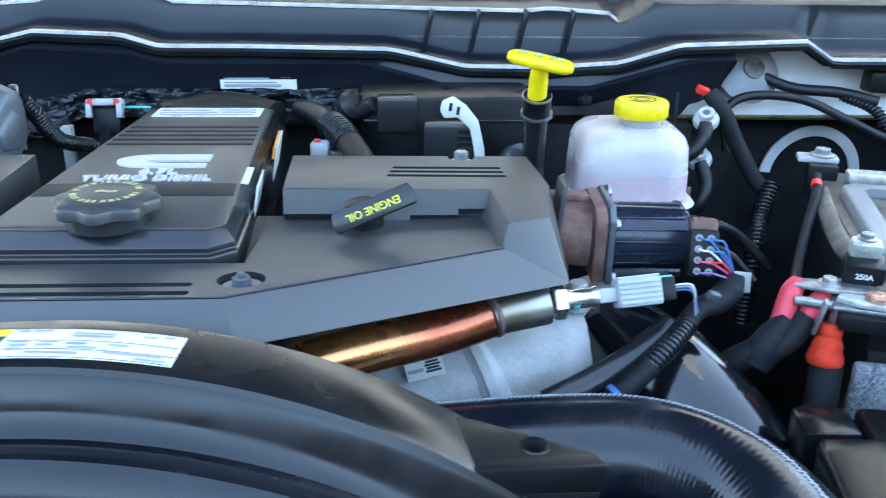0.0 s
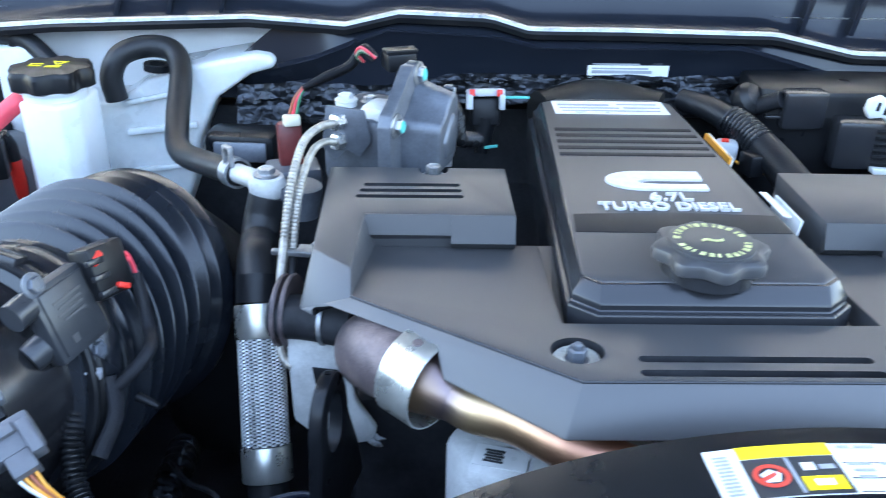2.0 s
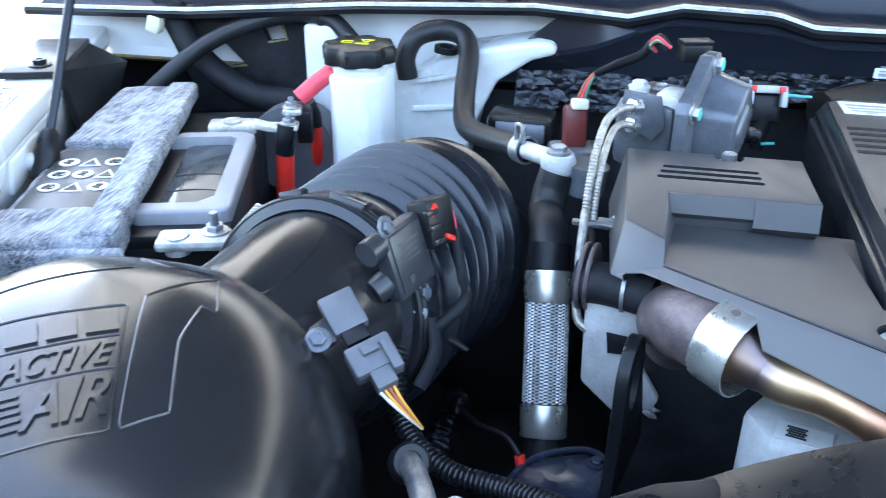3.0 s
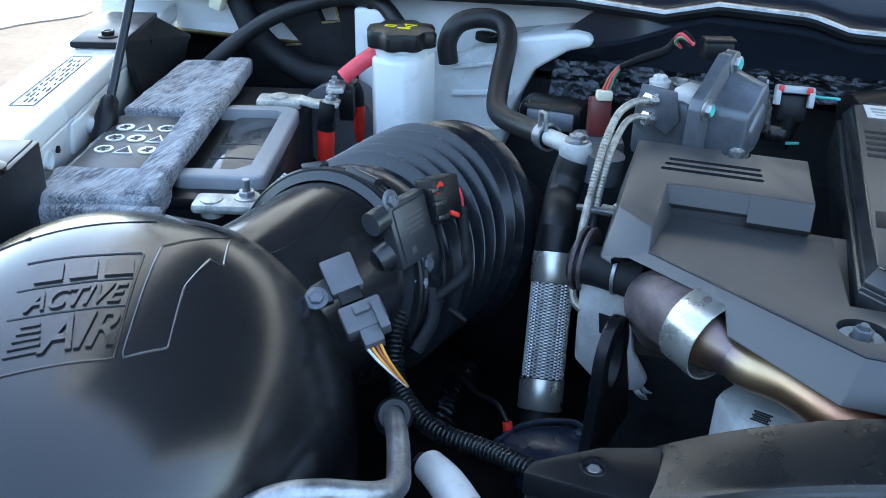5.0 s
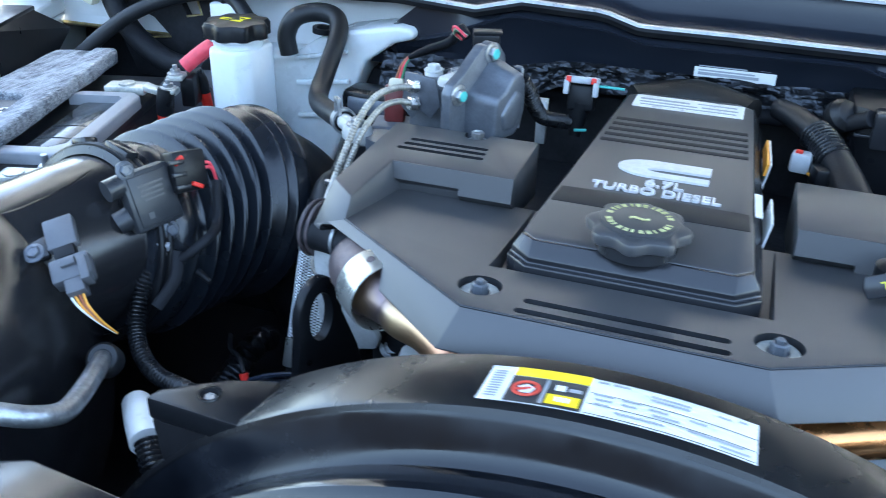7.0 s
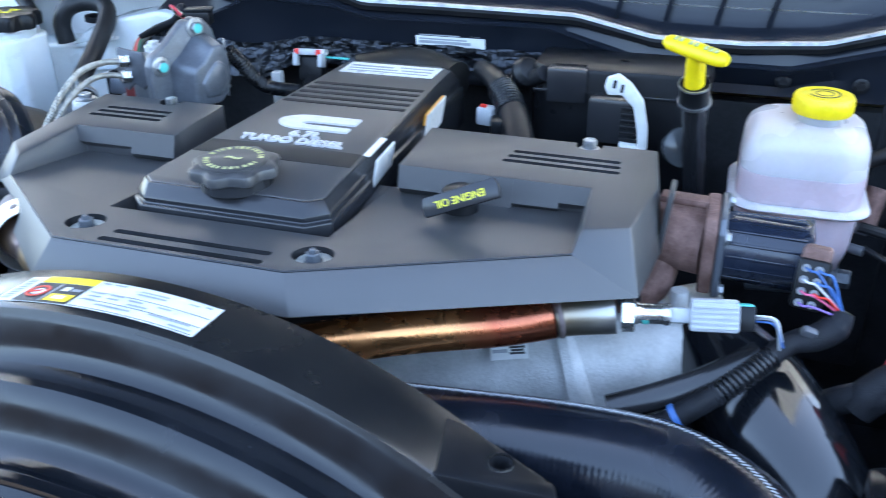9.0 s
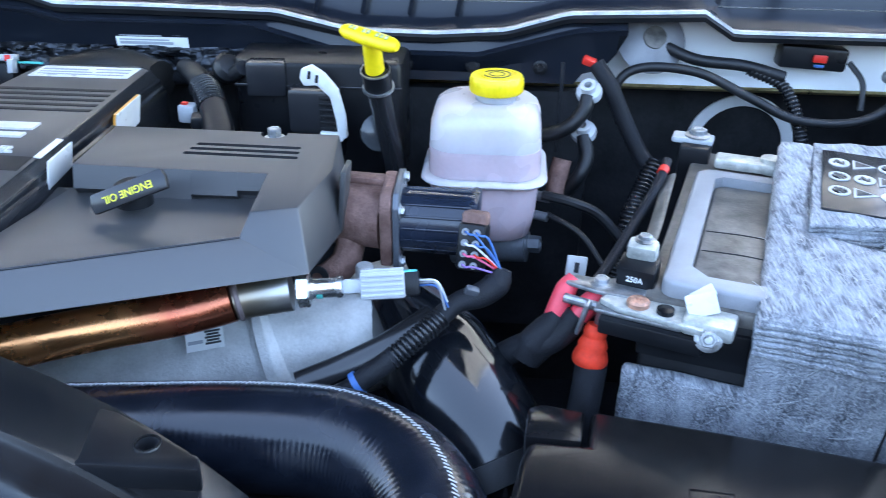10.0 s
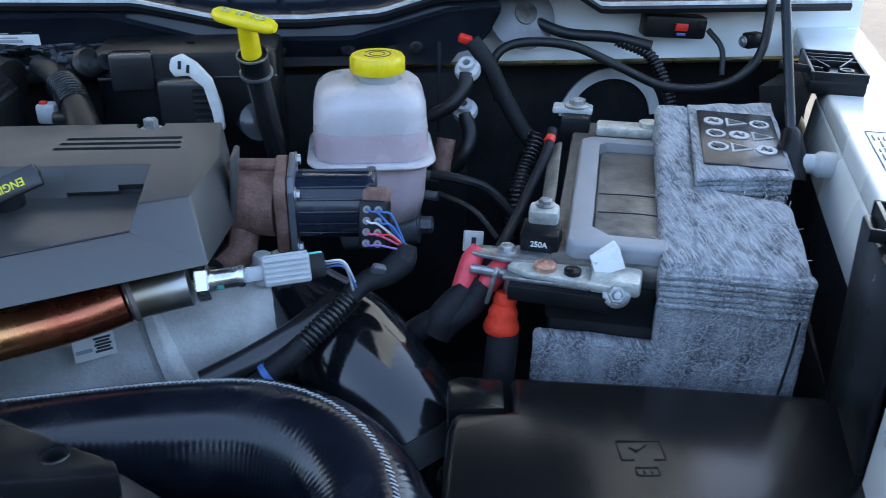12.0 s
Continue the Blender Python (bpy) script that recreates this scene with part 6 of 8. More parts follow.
# ---------------------------------------------------------------- left: coolant tank and hoses
ct = thing("coolant_tank", (-0.47, 0.97, 1.04), "milky white plastic coolant tank with a black screw cap", "coolant tank")
part("neck_body", prism([(-0.518, 0.922), (-0.508, 0.906), (-0.476, 0.904), (-0.464, 0.918), (-0.462, 0.962), (-0.474, 0.975), (-0.508, 0.976), (-0.519, 0.962)], 1.02, 1.208, bev=0.004, seg=3), TANK, ct)
part("side_body", prism([(-0.535, 1.03), (-0.535, 1.18), (-0.46, 1.185), (-0.430, 1.205), (-0.400, 1.218), (-0.325, 1.232), (-0.308, 1.230), (-0.306, 1.219), (-0.330, 1.212), (-0.365, 1.188), (-0.383, 1.150), (-0.395, 1.10), (-0.42, 1.04)], 0.995, 1.055, "y", 0.008, seg=4), TANK_SIDE, ct, "thinner greyish side chamber")
for xa, xb, za, zb in ((-0.452, -0.386, 1.186, 1.200), (-0.452, -0.392, 1.118, 1.124)):
    part("rib", prism([(xa, za), (xb, zb), (xb, zb - 0.004), (xa, za - 0.005)], 0.990, 0.998, "y", 0.001), TANK_SIDE, ct)
part("rib", prism([(-0.452, 1.158), (-0.385, 1.166), (-0.384, 1.161), (-0.452, 1.152)], 0.990, 0.998, "y", 0.001), TANK, ct)
part("pin", spin([(0, 0), (0.006, 0), (0.0045, 0.006), (0.004, 0.016), (0, 0.017)], (-0.322, 1.020, 1.216), (0, -0.1, -1), 14), LIGHT_GREY, ct)
ccp = (-0.491, 0.938, 1.2165)
part("screw_cap", spin([(0, 0), (0.030, 0.0), (0.0340, 0.002), (0.0345, 0.014), (0.0320, 0.0180), (0.024, 0.0195), (0.0, 0.0200)], ccp, seg=96, lobes=8, depth=0.080), BLACK, ct, "black fluted screw cap")
part("neck_ring", spin([(0.0, -0.012), (0.0265, -0.012), (0.0275, -0.002), (0.031, -0.001), (0.031, 0.001), (0.0, 0.001)], ccp, seg=40), TANK, ct)
o = None
for q, sz, r in (((0.008, 0.006), (0.012, 0.0012), 0), ((0.011, 0.002), (0.012, 0.0012), 60), ((0.004, 0.002), (0.012, 0.0012), -60), ((-0.010, -0.002), (0.011, 0.0012), 0), ((-0.010, -0.008), (0.011, 0.0012), 0), ((0.006, -0.008), (0.013, 0.0012), 12), ((0.006, -0.011), (0.013, 0.0012), 0), ((-0.015, -0.005), (0.007, 0.0012), 90)):
    o = box((ccp[0] + q[0], ccp[1] + q[1], ccp[2] + 0.0202), (*sz, 0.0006), (0, 0, r), 0, bm=o)
part("cap_print", o, YELLOW_INK, ct, "yellow warning print")

vh = thing("vent_hose", (-0.36, 0.90, 1.15), "black rubber vent hose bent down to a banjo fitting", "hose")
part("hose", tube([(-0.455, 0.985, 1.190), (-0.457, 0.985, 1.212), (-0.447, 0.99, 1.231), (-0.425, 1.0, 1.237), (-0.402, 1.0, 1.233), (-0.392, 0.985, 1.218), (-0.388, 0.945, 1.188), (-0.378, 0.905, 1.171), (-0.345, 0.867, 1.173), (-0.312, 0.835, 1.178)], 0.0105, 18), RUBBER, vh)
part("hose_stop", spin([(0.008, 0), (0.0125, 0), (0.0125, 0.006), (0.008, 0.006)], (-0.418, 0.999, 1.215), (0.1, 0, 1), 20), BLACK, vh)
part("spring_clamp", spin([(0.0105, -0.006), (0.0125, -0.006), (0.0125, 0.006), (0.0105, 0.006), (0.0105, -0.006)], (-0.316, 0.839, 1.177), (0.62, -0.75, 0.1), 24), ZINC, vh, "zinc spring clamp")
o = None
for q, sz in (((0, 0, 0.012), (0.0025, 0.004, 0.016)), ((0.009, 0, 0.012), (0.0025, 0.004, 0.016)), ((0.0045, 0, 0.0195), (0.011, 0.004, 0.0025))):
    b = box(q, sz, bev=0.0006)
    b.transform(pose(-0.322, 0.836, 1.181, 0, 0, -45))
    o = join(o, b)
part("clamp_tang", o, ZINC, vh)
part("nipple", tube([(-0.322, 0.845, 1.1765), (-0.304, 0.824, 1.180), (-0.288, 0.806, 1.183)], 0.0078, 16), ALU, vh)
part("banjo", spin([(0, -0.012), (0.010, -0.012), (0.0135, -0.008), (0.0145, 0.0), (0.0125, 0.006), (0.008, 0.008), (0, 0.008)], (-0.283, 0.800, 1.184), (0, 0, 1), 28), ALU, vh, "bright banjo fitting")
bolt((-0.283, 0.800, 1.191), 0.0068, (0, 0, 1), ZINC, vh)
part("collar", spin([(0.0, -0.03), (0.016, -0.03), (0.017, -0.006), (0.0, -0.006)], (-0.258, 0.803, 1.188), (0.1, 0, 1), 24), ALU_DARK, vh)
part("drop_pipe", tube([(-0.283, 0.798, 1.175), (-0.287, 0.793, 1.158), (-0.288, 0.778, 1.145), (-0.283, 0.745, 1.150), (-0.281, 0.728, 1.142), (-0.278, 0.717, 1.131)], 0.0145, 18), RUBBER, vh)
part("union", spin([(0.0125, -0.010), (0.0165, -0.010), (0.0165, 0.010), (0.0125, 0.010)], (-0.279, 0.722, 1.136), (-0.02, 0.55, 0.83), 24), BLACK, vh)

bh = thing("braided_hose", (-0.272, 0.655, 1.02), "steel braided flexible hose with crimped zinc ferrules", "hose")
ha0, hb0 = Vector((-0.2785, 0.7145, 1.1285)), Vector((-0.2695, 0.652, 1.024))
hd = (hb0 - ha0).normalized()
L = (hb0 - ha0).length
part("ferrule", spin([(0.0125, 0), (0.0172, 0), (0.0175, 0.001), (0.0175, 0.023), (0.0168, 0.024), (0.013, 0.024)], ha0, tuple(hd), 32), BAND, bh)
part("ferrule", spin([(0.0125, 0), (0.0172, 0), (0.0175, 0.001), (0.0175, 0.023), (0.0168, 0.024), (0.013, 0.024)], hb0 - hd * 0.024, tuple(hd), 32), BAND, bh)
part("core", tube([ha0 + hd * 0.02, hb0 - hd * 0.02], 0.0151, 24, straight=True), BRAID_DIRTY, bh)
wires = bmesh.new()
fr = frame_of(hd, ha0)
rows_, cols = int((L - 0.046) / 0.0024), 30
for i in range(rows_):
    for j in range(cols):
        a = 2 * math.pi * (j + 0.5) / cols
        m_ = fr @ Matrix.Rotation(a, 4, "Z") @ pose(0.0154, 0, 0.0235 + 0.0024 * (i + 0.5 * (j % 2)), 6 if j % 2 else -6, 0, 0)
        vs = [wires.verts.new(m_ @ Vector(q)) for q in ((0, -0.0019, -0.00075), (0, 0.0019, -0.00075), (0, 0.0019, 0.00075), (0, -0.0019, 0.00075), (0.0011, -0.0010, -0.0004), (0.0011, 0.0010, -0.0004), (0.0011, 0.0010, 0.0004), (0.0011, -0.0010, 0.0004))]
        for q in ((4, 5, 6, 7), (0, 1, 5, 4), (1, 2, 6, 5), (2, 3, 7, 6), (3, 0, 4, 7)):
            wires.faces.new([vs[n_] for n_ in q])
w = part("braid", wires, BRAID, bh, "woven steel wires")
w["kind"] = "stuff"
part("lower_hose", tube([hb0 - hd * 0.004, hb0 + hd * 0.05, hb0 + hd * 0.12], 0.0140, 16), RUBBER, bh)

# sensor lines bent over to the actuator
el = thing("sensor_lines", (-0.25, 0.70, 1.14), "pair of ribbed steel sensor lines with hex nuts", "sensor line")
part("line", tube([(-0.229, 0.796, 1.234), (-0.238, 0.782, 1.236), (-0.247, 0.760, 1.233), (-0.252, 0.735, 1.218), (-0.254, 0.715, 1.200), (-0.2545, 0.695, 1.182)], 0.0027, 12, rib=0.0004, pitch=0.0028), LINE_STEEL, el)
part("line", tube([(-0.229, 0.795, 1.220), (-0.236, 0.783, 1.224), (-0.242, 0.764, 1.224), (-0.2465, 0.738, 1.2135), (-0.2485, 0.716, 1.197), (-0.2490, 0.697, 1.180)], 0.0025, 12, rib=0.0003, pitch=0.0028), LINE_STEEL, el)
part("line", tube([(-0.2545, 0.700, 1.186), (-0.255, 0.680, 1.168), (-0.2545, 0.665, 1.145), (-0.252, 0.650, 1.13), (-0.244, 0.642, 1.126)], 0.0032, 10), LINE_STEEL, el)
part("line", tube([(-0.250, 0.702, 1.180), (-0.248, 0.682, 1.165), (-0.247, 0.665, 1.142), (-0.240, 0.650, 1.136)], 0.0030, 10), BLACK, el)
for z in (1.2345, 1.2195):
    part("hex_nut", spin([(0, -0.004), (0.0062, -0.004), (0.0062, 0.004), (0.0042, 0.0045), (0, 0.0045)], (-0.2275, 0.797, z), (-0.6, -0.75, 0.1), 6), STEEL, el, smooth=20)
b = box((-0.250, 0.694, 1.180), (0.026, 0.004, 0.004), (10, 0, -8), 0.001)
part("line_clip", b, ZINC, el)
part("line_clip", box((-0.236, 0.696, 1.181), (0.020, 0.012, 0.0025), (0, 0, -8), 0.0008), ZINC, el)
bolt((-0.232, 0.697, 1.182), 0.0045, parent=el)

# ---------------------------------------------------------------- left: actuator
ac = thing("egr_actuator", (-0.19, 0.83, 1.15), "grey cast throttle actuator with teal-marked bolts", "actuator")
au, an = Vector((0.36, 0.93, 0)).normalized(), Vector((0.93, -0.36, 0)).normalized()
am2 = Matrix(((au.x, 0, an.x, -0.185), (au.y, 0, an.y, 0.797), (0, 1, 0, 0), (0, 0, 0, 1)))
sil = [(-0.014, 1.184), (-0.014, 1.234), (-0.010, 1.242), (0.005, 1.250), (0.020, 1.262), (0.030, 1.269), (0.050, 1.268), (0.060, 1.256), (0.064, 1.238), (0.062, 1.212), (0.052, 1.192), (0.036, 1.182)]
b = prism([(0.058 + (u - 0.058) * 0.72, 1.200 + (v - 1.200) * 0.80) for u, v in sil], 0.0, 0.030, "z", 0.010, draft=0.008, seg=5)
b.transform(am2)
part("body", b, ALU_DARK, ac)
b = prism(sil, -0.009, 0.0015, "z", 0.0015)
b.transform(am2)
part("flange", b, ALU_DARK, ac)
b = prism([(0.022, 1.200), (0.018, 1.216), (0.028, 1.228), (0.040, 1.236), (0.050, 1.230), (0.052, 1.212), (0.040, 1.198)], 0.027, 0.032, "z", 0.002, draft=0.003)
b.transform(am2)
part("raised_face", b, ALU_DARK, ac)
for k in range(7):
    b = box((0.0545 + 0.0015 * math.sin(k), 1.204 + 0.0075 * k, 0.021), (0.005, 0.003, 0.007), (0, 0, 10), 0.0008)
    b.transform(am2)
    part("rim_rib", b, ALU_DARK, ac)
for v0, v1 in ((1.196, 1.226), (1.234, 1.250)):
    b = box((0.052, (v0 + v1) / 2, 0.0265), (0.0016, v1 - v0, 0.002), (0, 0, -4), 0.0006)
    b.transform(am2)
    part("cover_clip", b, ZINC, ac, "thin wire clip")
for u, v in ((-0.003, 1.2330), (0.040, 1.2610)):
    b = spin([(0, -0.006), (0.0095, -0.006), (0.0095, 0.001), (0.0085, 0.002), (0, 0.002)], (u, v, 0), (0, 0, 1), 24)
    b.transform(am2)
    part("bolt_ear", b, ALU_DARK, ac)
for u, v in ((-0.003, 1.2330), (0.040, 1.2610)):
    bo = bolt(am2 @ Vector((u, v, 0.0015)), 0.0062, tuple(an), ZINC, ac)
    part("dye_mark", spin([(0, 0), (0.0052, 0), (0.0044, 0.0014), (0, 0.0018)], am2 @ Vector((u, v, 0.0062)), tuple(an), 12), TEAL, bo, "teal paint dab")
part("housing", box((-0.208, 0.845, 1.205), (0.05, 0.07, 0.056), (0, 0, -21), 0.008), ALU_DARK, ac, "grey cast housing")
part("post", spin([(0, -0.016), (0.0085, -0.016), (0.0085, 0.0), (0.0075, 0.001), (0, 0.001)], (-0.225, 0.842, 1.236), (0, 0, 1), 24), ALU, ac, "pale cast post")
part("neck_casting", box((-0.199, 0.826, 1.224), (0.022, 0.030, 0.034), (0, 0, -21), 0.006), ALU, ac, "pale cast neck")
bolt((-0.225, 0.842, 1.237), 0.006, (0, 0, 1), ALU, ac)
bolt((-0.207, 0.850, 1.234), 0.005, (0, 0, 1), ZINC, ac)
part("shield_bracket", prism([(-0.236, 1.246), (-0.208, 1.242), (-0.203, 1.218), (-0.212, 1.206), (-0.222, 1.212), (-0.230, 1.204), (-0.240, 1.214)], 0.800, 0.8035, "y", 0.001), ALU_DARK, ac, "bent sheet bracket")
part("connector", box((-0.185, 0.868, 1.262), (0.024, 0.020, 0.014), (0, 0, 20), 0.002), BLACK, ac)
part("latch", box((-0.184, 0.868, 1.2700), (0.026, 0.014, 0.003), (0, 0, 20), 0.001), BLACK, ac)
part("lead", tube([(-0.204, 0.872, 1.262), (-0.213, 0.878, 1.268), (-0.218, 0.888, 1.262), (-0.226, 0.885, 1.252), (-0.245, 0.880, 1.244), (-0.263, 0.875, 1.236)], 0.0064, 12, flat=0.6, taper=[0.6, 0.8, 1.0, 1.0, 1.0, 0.6]), TAPE, ac)
for k, m in enumerate((BROWN_WIRE, RED_RUBBER, GREEN_WIRE)):
    part("wire", tube([(-0.262, 0.876, 1.238 - 0.001 * k), (-0.270 + 0.002 * k, 0.874, 1.228), (-0.276 + 0.003 * k, 0.873, 1.212)], 0.0013, 8), m, ac)
for k, m in enumerate((RED_RUBBER, CREAM, GREEN_WIRE)):
    part("wire", tube([(-0.203, 0.865 + 0.002 * k, 1.264), (-0.214, 0.866 + 0.002 * k, 1.272 - 0.002 * k), (-0.219, 0.876 + 0.002 * k, 1.265 - 0.002 * k), (-0.214, 0.884, 1.256)], 0.0013, 8), m, ac)
mc = thing("maroon_plug", (-0.276, 0.875, 1.16), "dark red plug with a cream lock on a small housing", "connector")
part("shell", box((-0.276, 0.872, 1.190), (0.020, 0.016, 0.036), (-10, 0, 15), 0.003), MAROON, mc)
part("lock", box((-0.273, 0.869, 1.211), (0.014, 0.014, 0.009), (-10, 0, 15), 0.002), CREAM, mc)
part("foot", box((-0.274, 0.868, 1.165), (0.045, 0.035, 0.018), (0, 0, 15), 0.005), ALU_DARK, mc)
mod = thing("small_module", (-0.34, 0.93, 1.17), "black box with a grey cover under the foil", "module")
part("case", box((-0.330, 0.945, 1.160), (0.066, 0.04, 0.034), (0, 0, -4), 0.008), BLACK, mod)
part("face", box((-0.330, 0.9235, 1.162), (0.048, 0.004, 0.018), (-10, 0, -4), 0.003), ALU_DARK, mod, "dull grey face plate")
wp = thing("white_plug", (-0.108, 0.955, 1.17), "grey and white plug with red tabs on a bracket", "connector")
part("shell", box((-0.110, 0.957, 1.192), (0.026, 0.020, 0.026), (-15, 0, 5), 0.003), BLACK, wp)
part("boot", tube([(-0.110, 0.955, 1.186), (-0.111, 0.950, 1.170), (-0.112, 0.946, 1.155)], 0.010, 16, taper=[1.1, 0.8, 0.6]), BLACK, wp)
part("lock", box((-0.110, 0.954, 1.2105), (0.034, 0.016, 0.007), (-15, 0, 5), 0.002), LIGHT_GREY, wp, "pale lock frame")
for dx in (-0.0145, 0.0145):
    part("lock", box((-0.110 + dx, 0.949, 1.2035), (0.005, 0.014, 0.014), (-15, 0, 5), 0.001), LIGHT_GREY, wp, "pale lock frame")
for dx in (-0.0125, 0.0125):
    part("tab", box((-0.110 + dx, 0.9465, 1.2125), (0.005, 0.004, 0.006), (-15, 0, 5), 0.0006), RED, wp)
part("dye_mark", box((-0.082, 0.960, 1.2045), (0.026, 0.003, 0.0022), (0, 2, 5), 0.0006), TEAL, wp, "teal paint stroke")
part("dye_mark", box((-0.1045, 0.934, 1.166), (0.012, 0.003, 0.0025), (0, -6, 5), 0.0006), TEAL, wp, "teal paint stroke")
part("bracket", box((-0.145, 0.94, 1.168), (0.010, 0.012, 0.045), (0, 0, 5), 0.001), ALU, wp)
part("conduit", tube([(-0.146, 0.850, 1.236), (-0.140, 0.862, 1.220), (-0.138, 0.878, 1.203), (-0.134, 0.900, 1.186), (-0.118, 0.93, 1.174)], 0.0068, 12, rib=0.0008, pitch=0.0035), LOOM, wp)

# ---------------------------------------------------------------- batteries
def battery(side):
    """A battery in its felt jacket; side -1 or 1. Local x runs outward from the engine, y to the rear."""
    s = side
    rot = -16.5 * s
    # the inner front corner of the case
    m = pose(0.505, 0.628, 0.0, 0, 0, rot) if s > 0 else pose(-0.518, 0.671, 0.0, 0, 0, rot)

    def put(bm):
        bm.transform(m)
        return bm

    def P(x, y, z):
        return m @ Vector((s * x, y, z))

    def B(x, y, z, sx, sy, sz, bev=0.002, r=(0, 0, 0)):
        return put(box((s * x, y, z), (sx, sy, sz), r, bev))

    bt = thing("truck_battery", P(0.09, 0.15, 0.96), "black truck battery with a grey handle frame on top", "battery", "batteries")
    part("case", B(0.085, 0.160, 1.045, 0.172, 0.300, 0.19, 0.006), BATTERY, bt)
    part("lid", B(0.083, 0.160, 1.143, 0.170, 0.300, 0.012, 0.003), BATTERY if s < 0 else BATTERY_DUST, bt, "black lid" if s < 0 else "dusty black lid")
    x0, x1, y0, y1, w = (-0.002, 0.076, 0.029, 0.212, 0.0155) if s < 0 else (0.008, 0.108, 0.014, 0.236, 0.017)
    ring = lambda g, c, f: [(s * px, py) for px, py in ((x0 + g, y0 + g + c), (x0 + g + c, y0 + g), (x1 - g - c, y0 + g), (x1 - g, y0 + g + c), (x1 - g, y1 - g - f), (x1 - g - f, y1 - g), (x0 + g + f, y1 - g), (x0 + g, y1 - g - f))]
    hf = part("handle_frame", put(prism(ring(0, 0.006, 0.010), 1.145, 1.161, bev=0.003, seg=3)), HANDLE_GREY, bt, "grey plastic handle frame")
    hole = ring(w, 0.012, 0.006)
    if s < 0:
        hole = [(q[0] - 0.03, q[1]) if s * q[0] > 0.04 else q for q in hole]
    carve(hf, put(prism(hole, 1.140, 1.17, bev=0.0)), HANDLE_GREY)
    part("inset_label", put(prism(ring(w + 0.001, 0.012, 0.006), 1.1465, 1.1535, bev=0.002)), GLASSY if s < 0 else BATTERY_DUST, bt, "glossy dark lid label" if s < 0 else "dusty brown lid label")
    for y in (0.120, 0.085):
        part("crease", put(tube([(s * (x0 + w + 0.003), y, 1.1536), (s * (x0 + x1) / 2, y + 0.002, 1.1538), (s * (x1 - w - 0.003), y - 0.001, 1.1536)], 0.0006, 6)), BATTERY, bt)
    # rear terminal
    rt = thing("rear_battery_terminal", P(0.035, 0.29, 1.15), "grey metal battery clamp with stud and red-sleeved cables" if s < 0 else "grey battery clamp with stud bolt and cable block", "battery terminal")
    if s > 0:
        part("clamp", B(0.050, 0.270, 1.157, 0.060, 0.022, 0.010, 0.003), TERMINAL, rt)
        part("post", put(spin([(0, 0), (0.0095, 0), (0.0090, 0.014), (0, 0.015)], (s * 0.068, 0.270, 1.152), (0, 0, 1), 20)), TERMINAL, rt)
        bolt(P(0.088, 0.270, 1.166), 0.0055, tuple(m.to_3x3() @ Vector((0.5, -0.7, 0.4))), ZINC, rt)
        part("cable_block", B(0.000, 0.290, 1.146, 0.028, 0.030, 0.036, 0.003), BLACK, rt)
        part("block_cap", B(-0.004, 0.296, 1.1655, 0.038, 0.020, 0.006, 0.002), LIGHT_GREY, rt)
        bolt(P(0.000, 0.296, 1.1685), 0.0080, mat=ZINC, parent=rt)
    else:
        part("clamp", B(0.022, 0.228, 1.160, 0.046, 0.024, 0.010, 0.003), TERMINAL, rt)
        part("post", put(spin([(0, 0), (0.0095, 0), (0.0090, 0.010), (0, 0.011)], (s * 0.022, 0.227, 1.157), (0, 0, 1), 20)), TERMINAL, rt)
        part("arm", put(prism([(s * q, y) for q, y in ((0.002, 0.218), (-0.014, 0.208), (-0.030, 0.204), (-0.040, 0.206), (-0.040, 0.222), (-0.028, 0.222), (-0.014, 0.224), (0.002, 0.236))], 1.160, 1.166, bev=0.0015)), TERMINAL, rt)
        part("cable_block", B(-0.046, 0.238, 1.158, 0.016, 0.026, 0.034, 0.003), BLACK, rt)
        part("bus_strap", B(-0.036, 0.226, 1.176, 0.018, 0.020, 0.006, 0.002), TERMINAL, rt)
        part("cable_lug", B(-0.034, 0.202, 1.168, 0.018, 0.020, 0.005, 0.002), TERMINAL, rt)
        bolt(P(-0.034, 0.203, 1.170), 0.006, mat=ZINC, parent=rt, stud=0.004)
        bolt(P(-0.035, 0.226, 1.179), 0.006, mat=ZINC, parent=rt, stud=0.004)
        part("cable", tube([P(-0.042, 0.238, 1.184), P(-0.056, 0.242, 1.195), P(-0.072, 0.246, 1.206), P(-0.09, 0.252, 1.214)], 0.0085, 14), RED_RUBBER, rt, "pink red cable sleeve")
        part("cable_boot", tube([P(-0.033, 0.199, 1.170), P(-0.031, 0.197, 1.158), P(-0.029, 0.198, 1.143)], 0.0095, 14), BLACK, rt)
        part("cable", tube([P(-0.029, 0.198, 1.146), P(-0.028, 0.199, 1.125), P(-0.025, 0.203, 1.08)], 0.0088, 14), RED, rt)
        part("cable_boot", tube([P(-0.050, 0.250, 1.176), P(-0.055, 0.253, 1.164), P(-0.056, 0.254, 1.150)], 0.0065, 14), BLACK, rt)
        part("cable", tube([P(-0.056, 0.254, 1.152), P(-0.055, 0.262, 1.132), P(-0.054, 0.275, 1.10)], 0.0060, 14), RED, rt)
    # front terminal
    if s < 0:
        ft = thing("front_battery_terminal", P(0.02, 0.02, 1.15), "grey front battery clamp with an upright stud", "battery terminal")
        part("clamp", B(0.018, -0.010, 1.1545, 0.054, 0.026, 0.009, 0.004), TERMINAL, ft)
        part("post", put(spin([(0, 0), (0.0095, 0), (0.0090, 0.014), (0, 0.015)], (s * 0.030, -0.012, 1.146), (0, 0, 1), 20)), TERMINAL, ft)
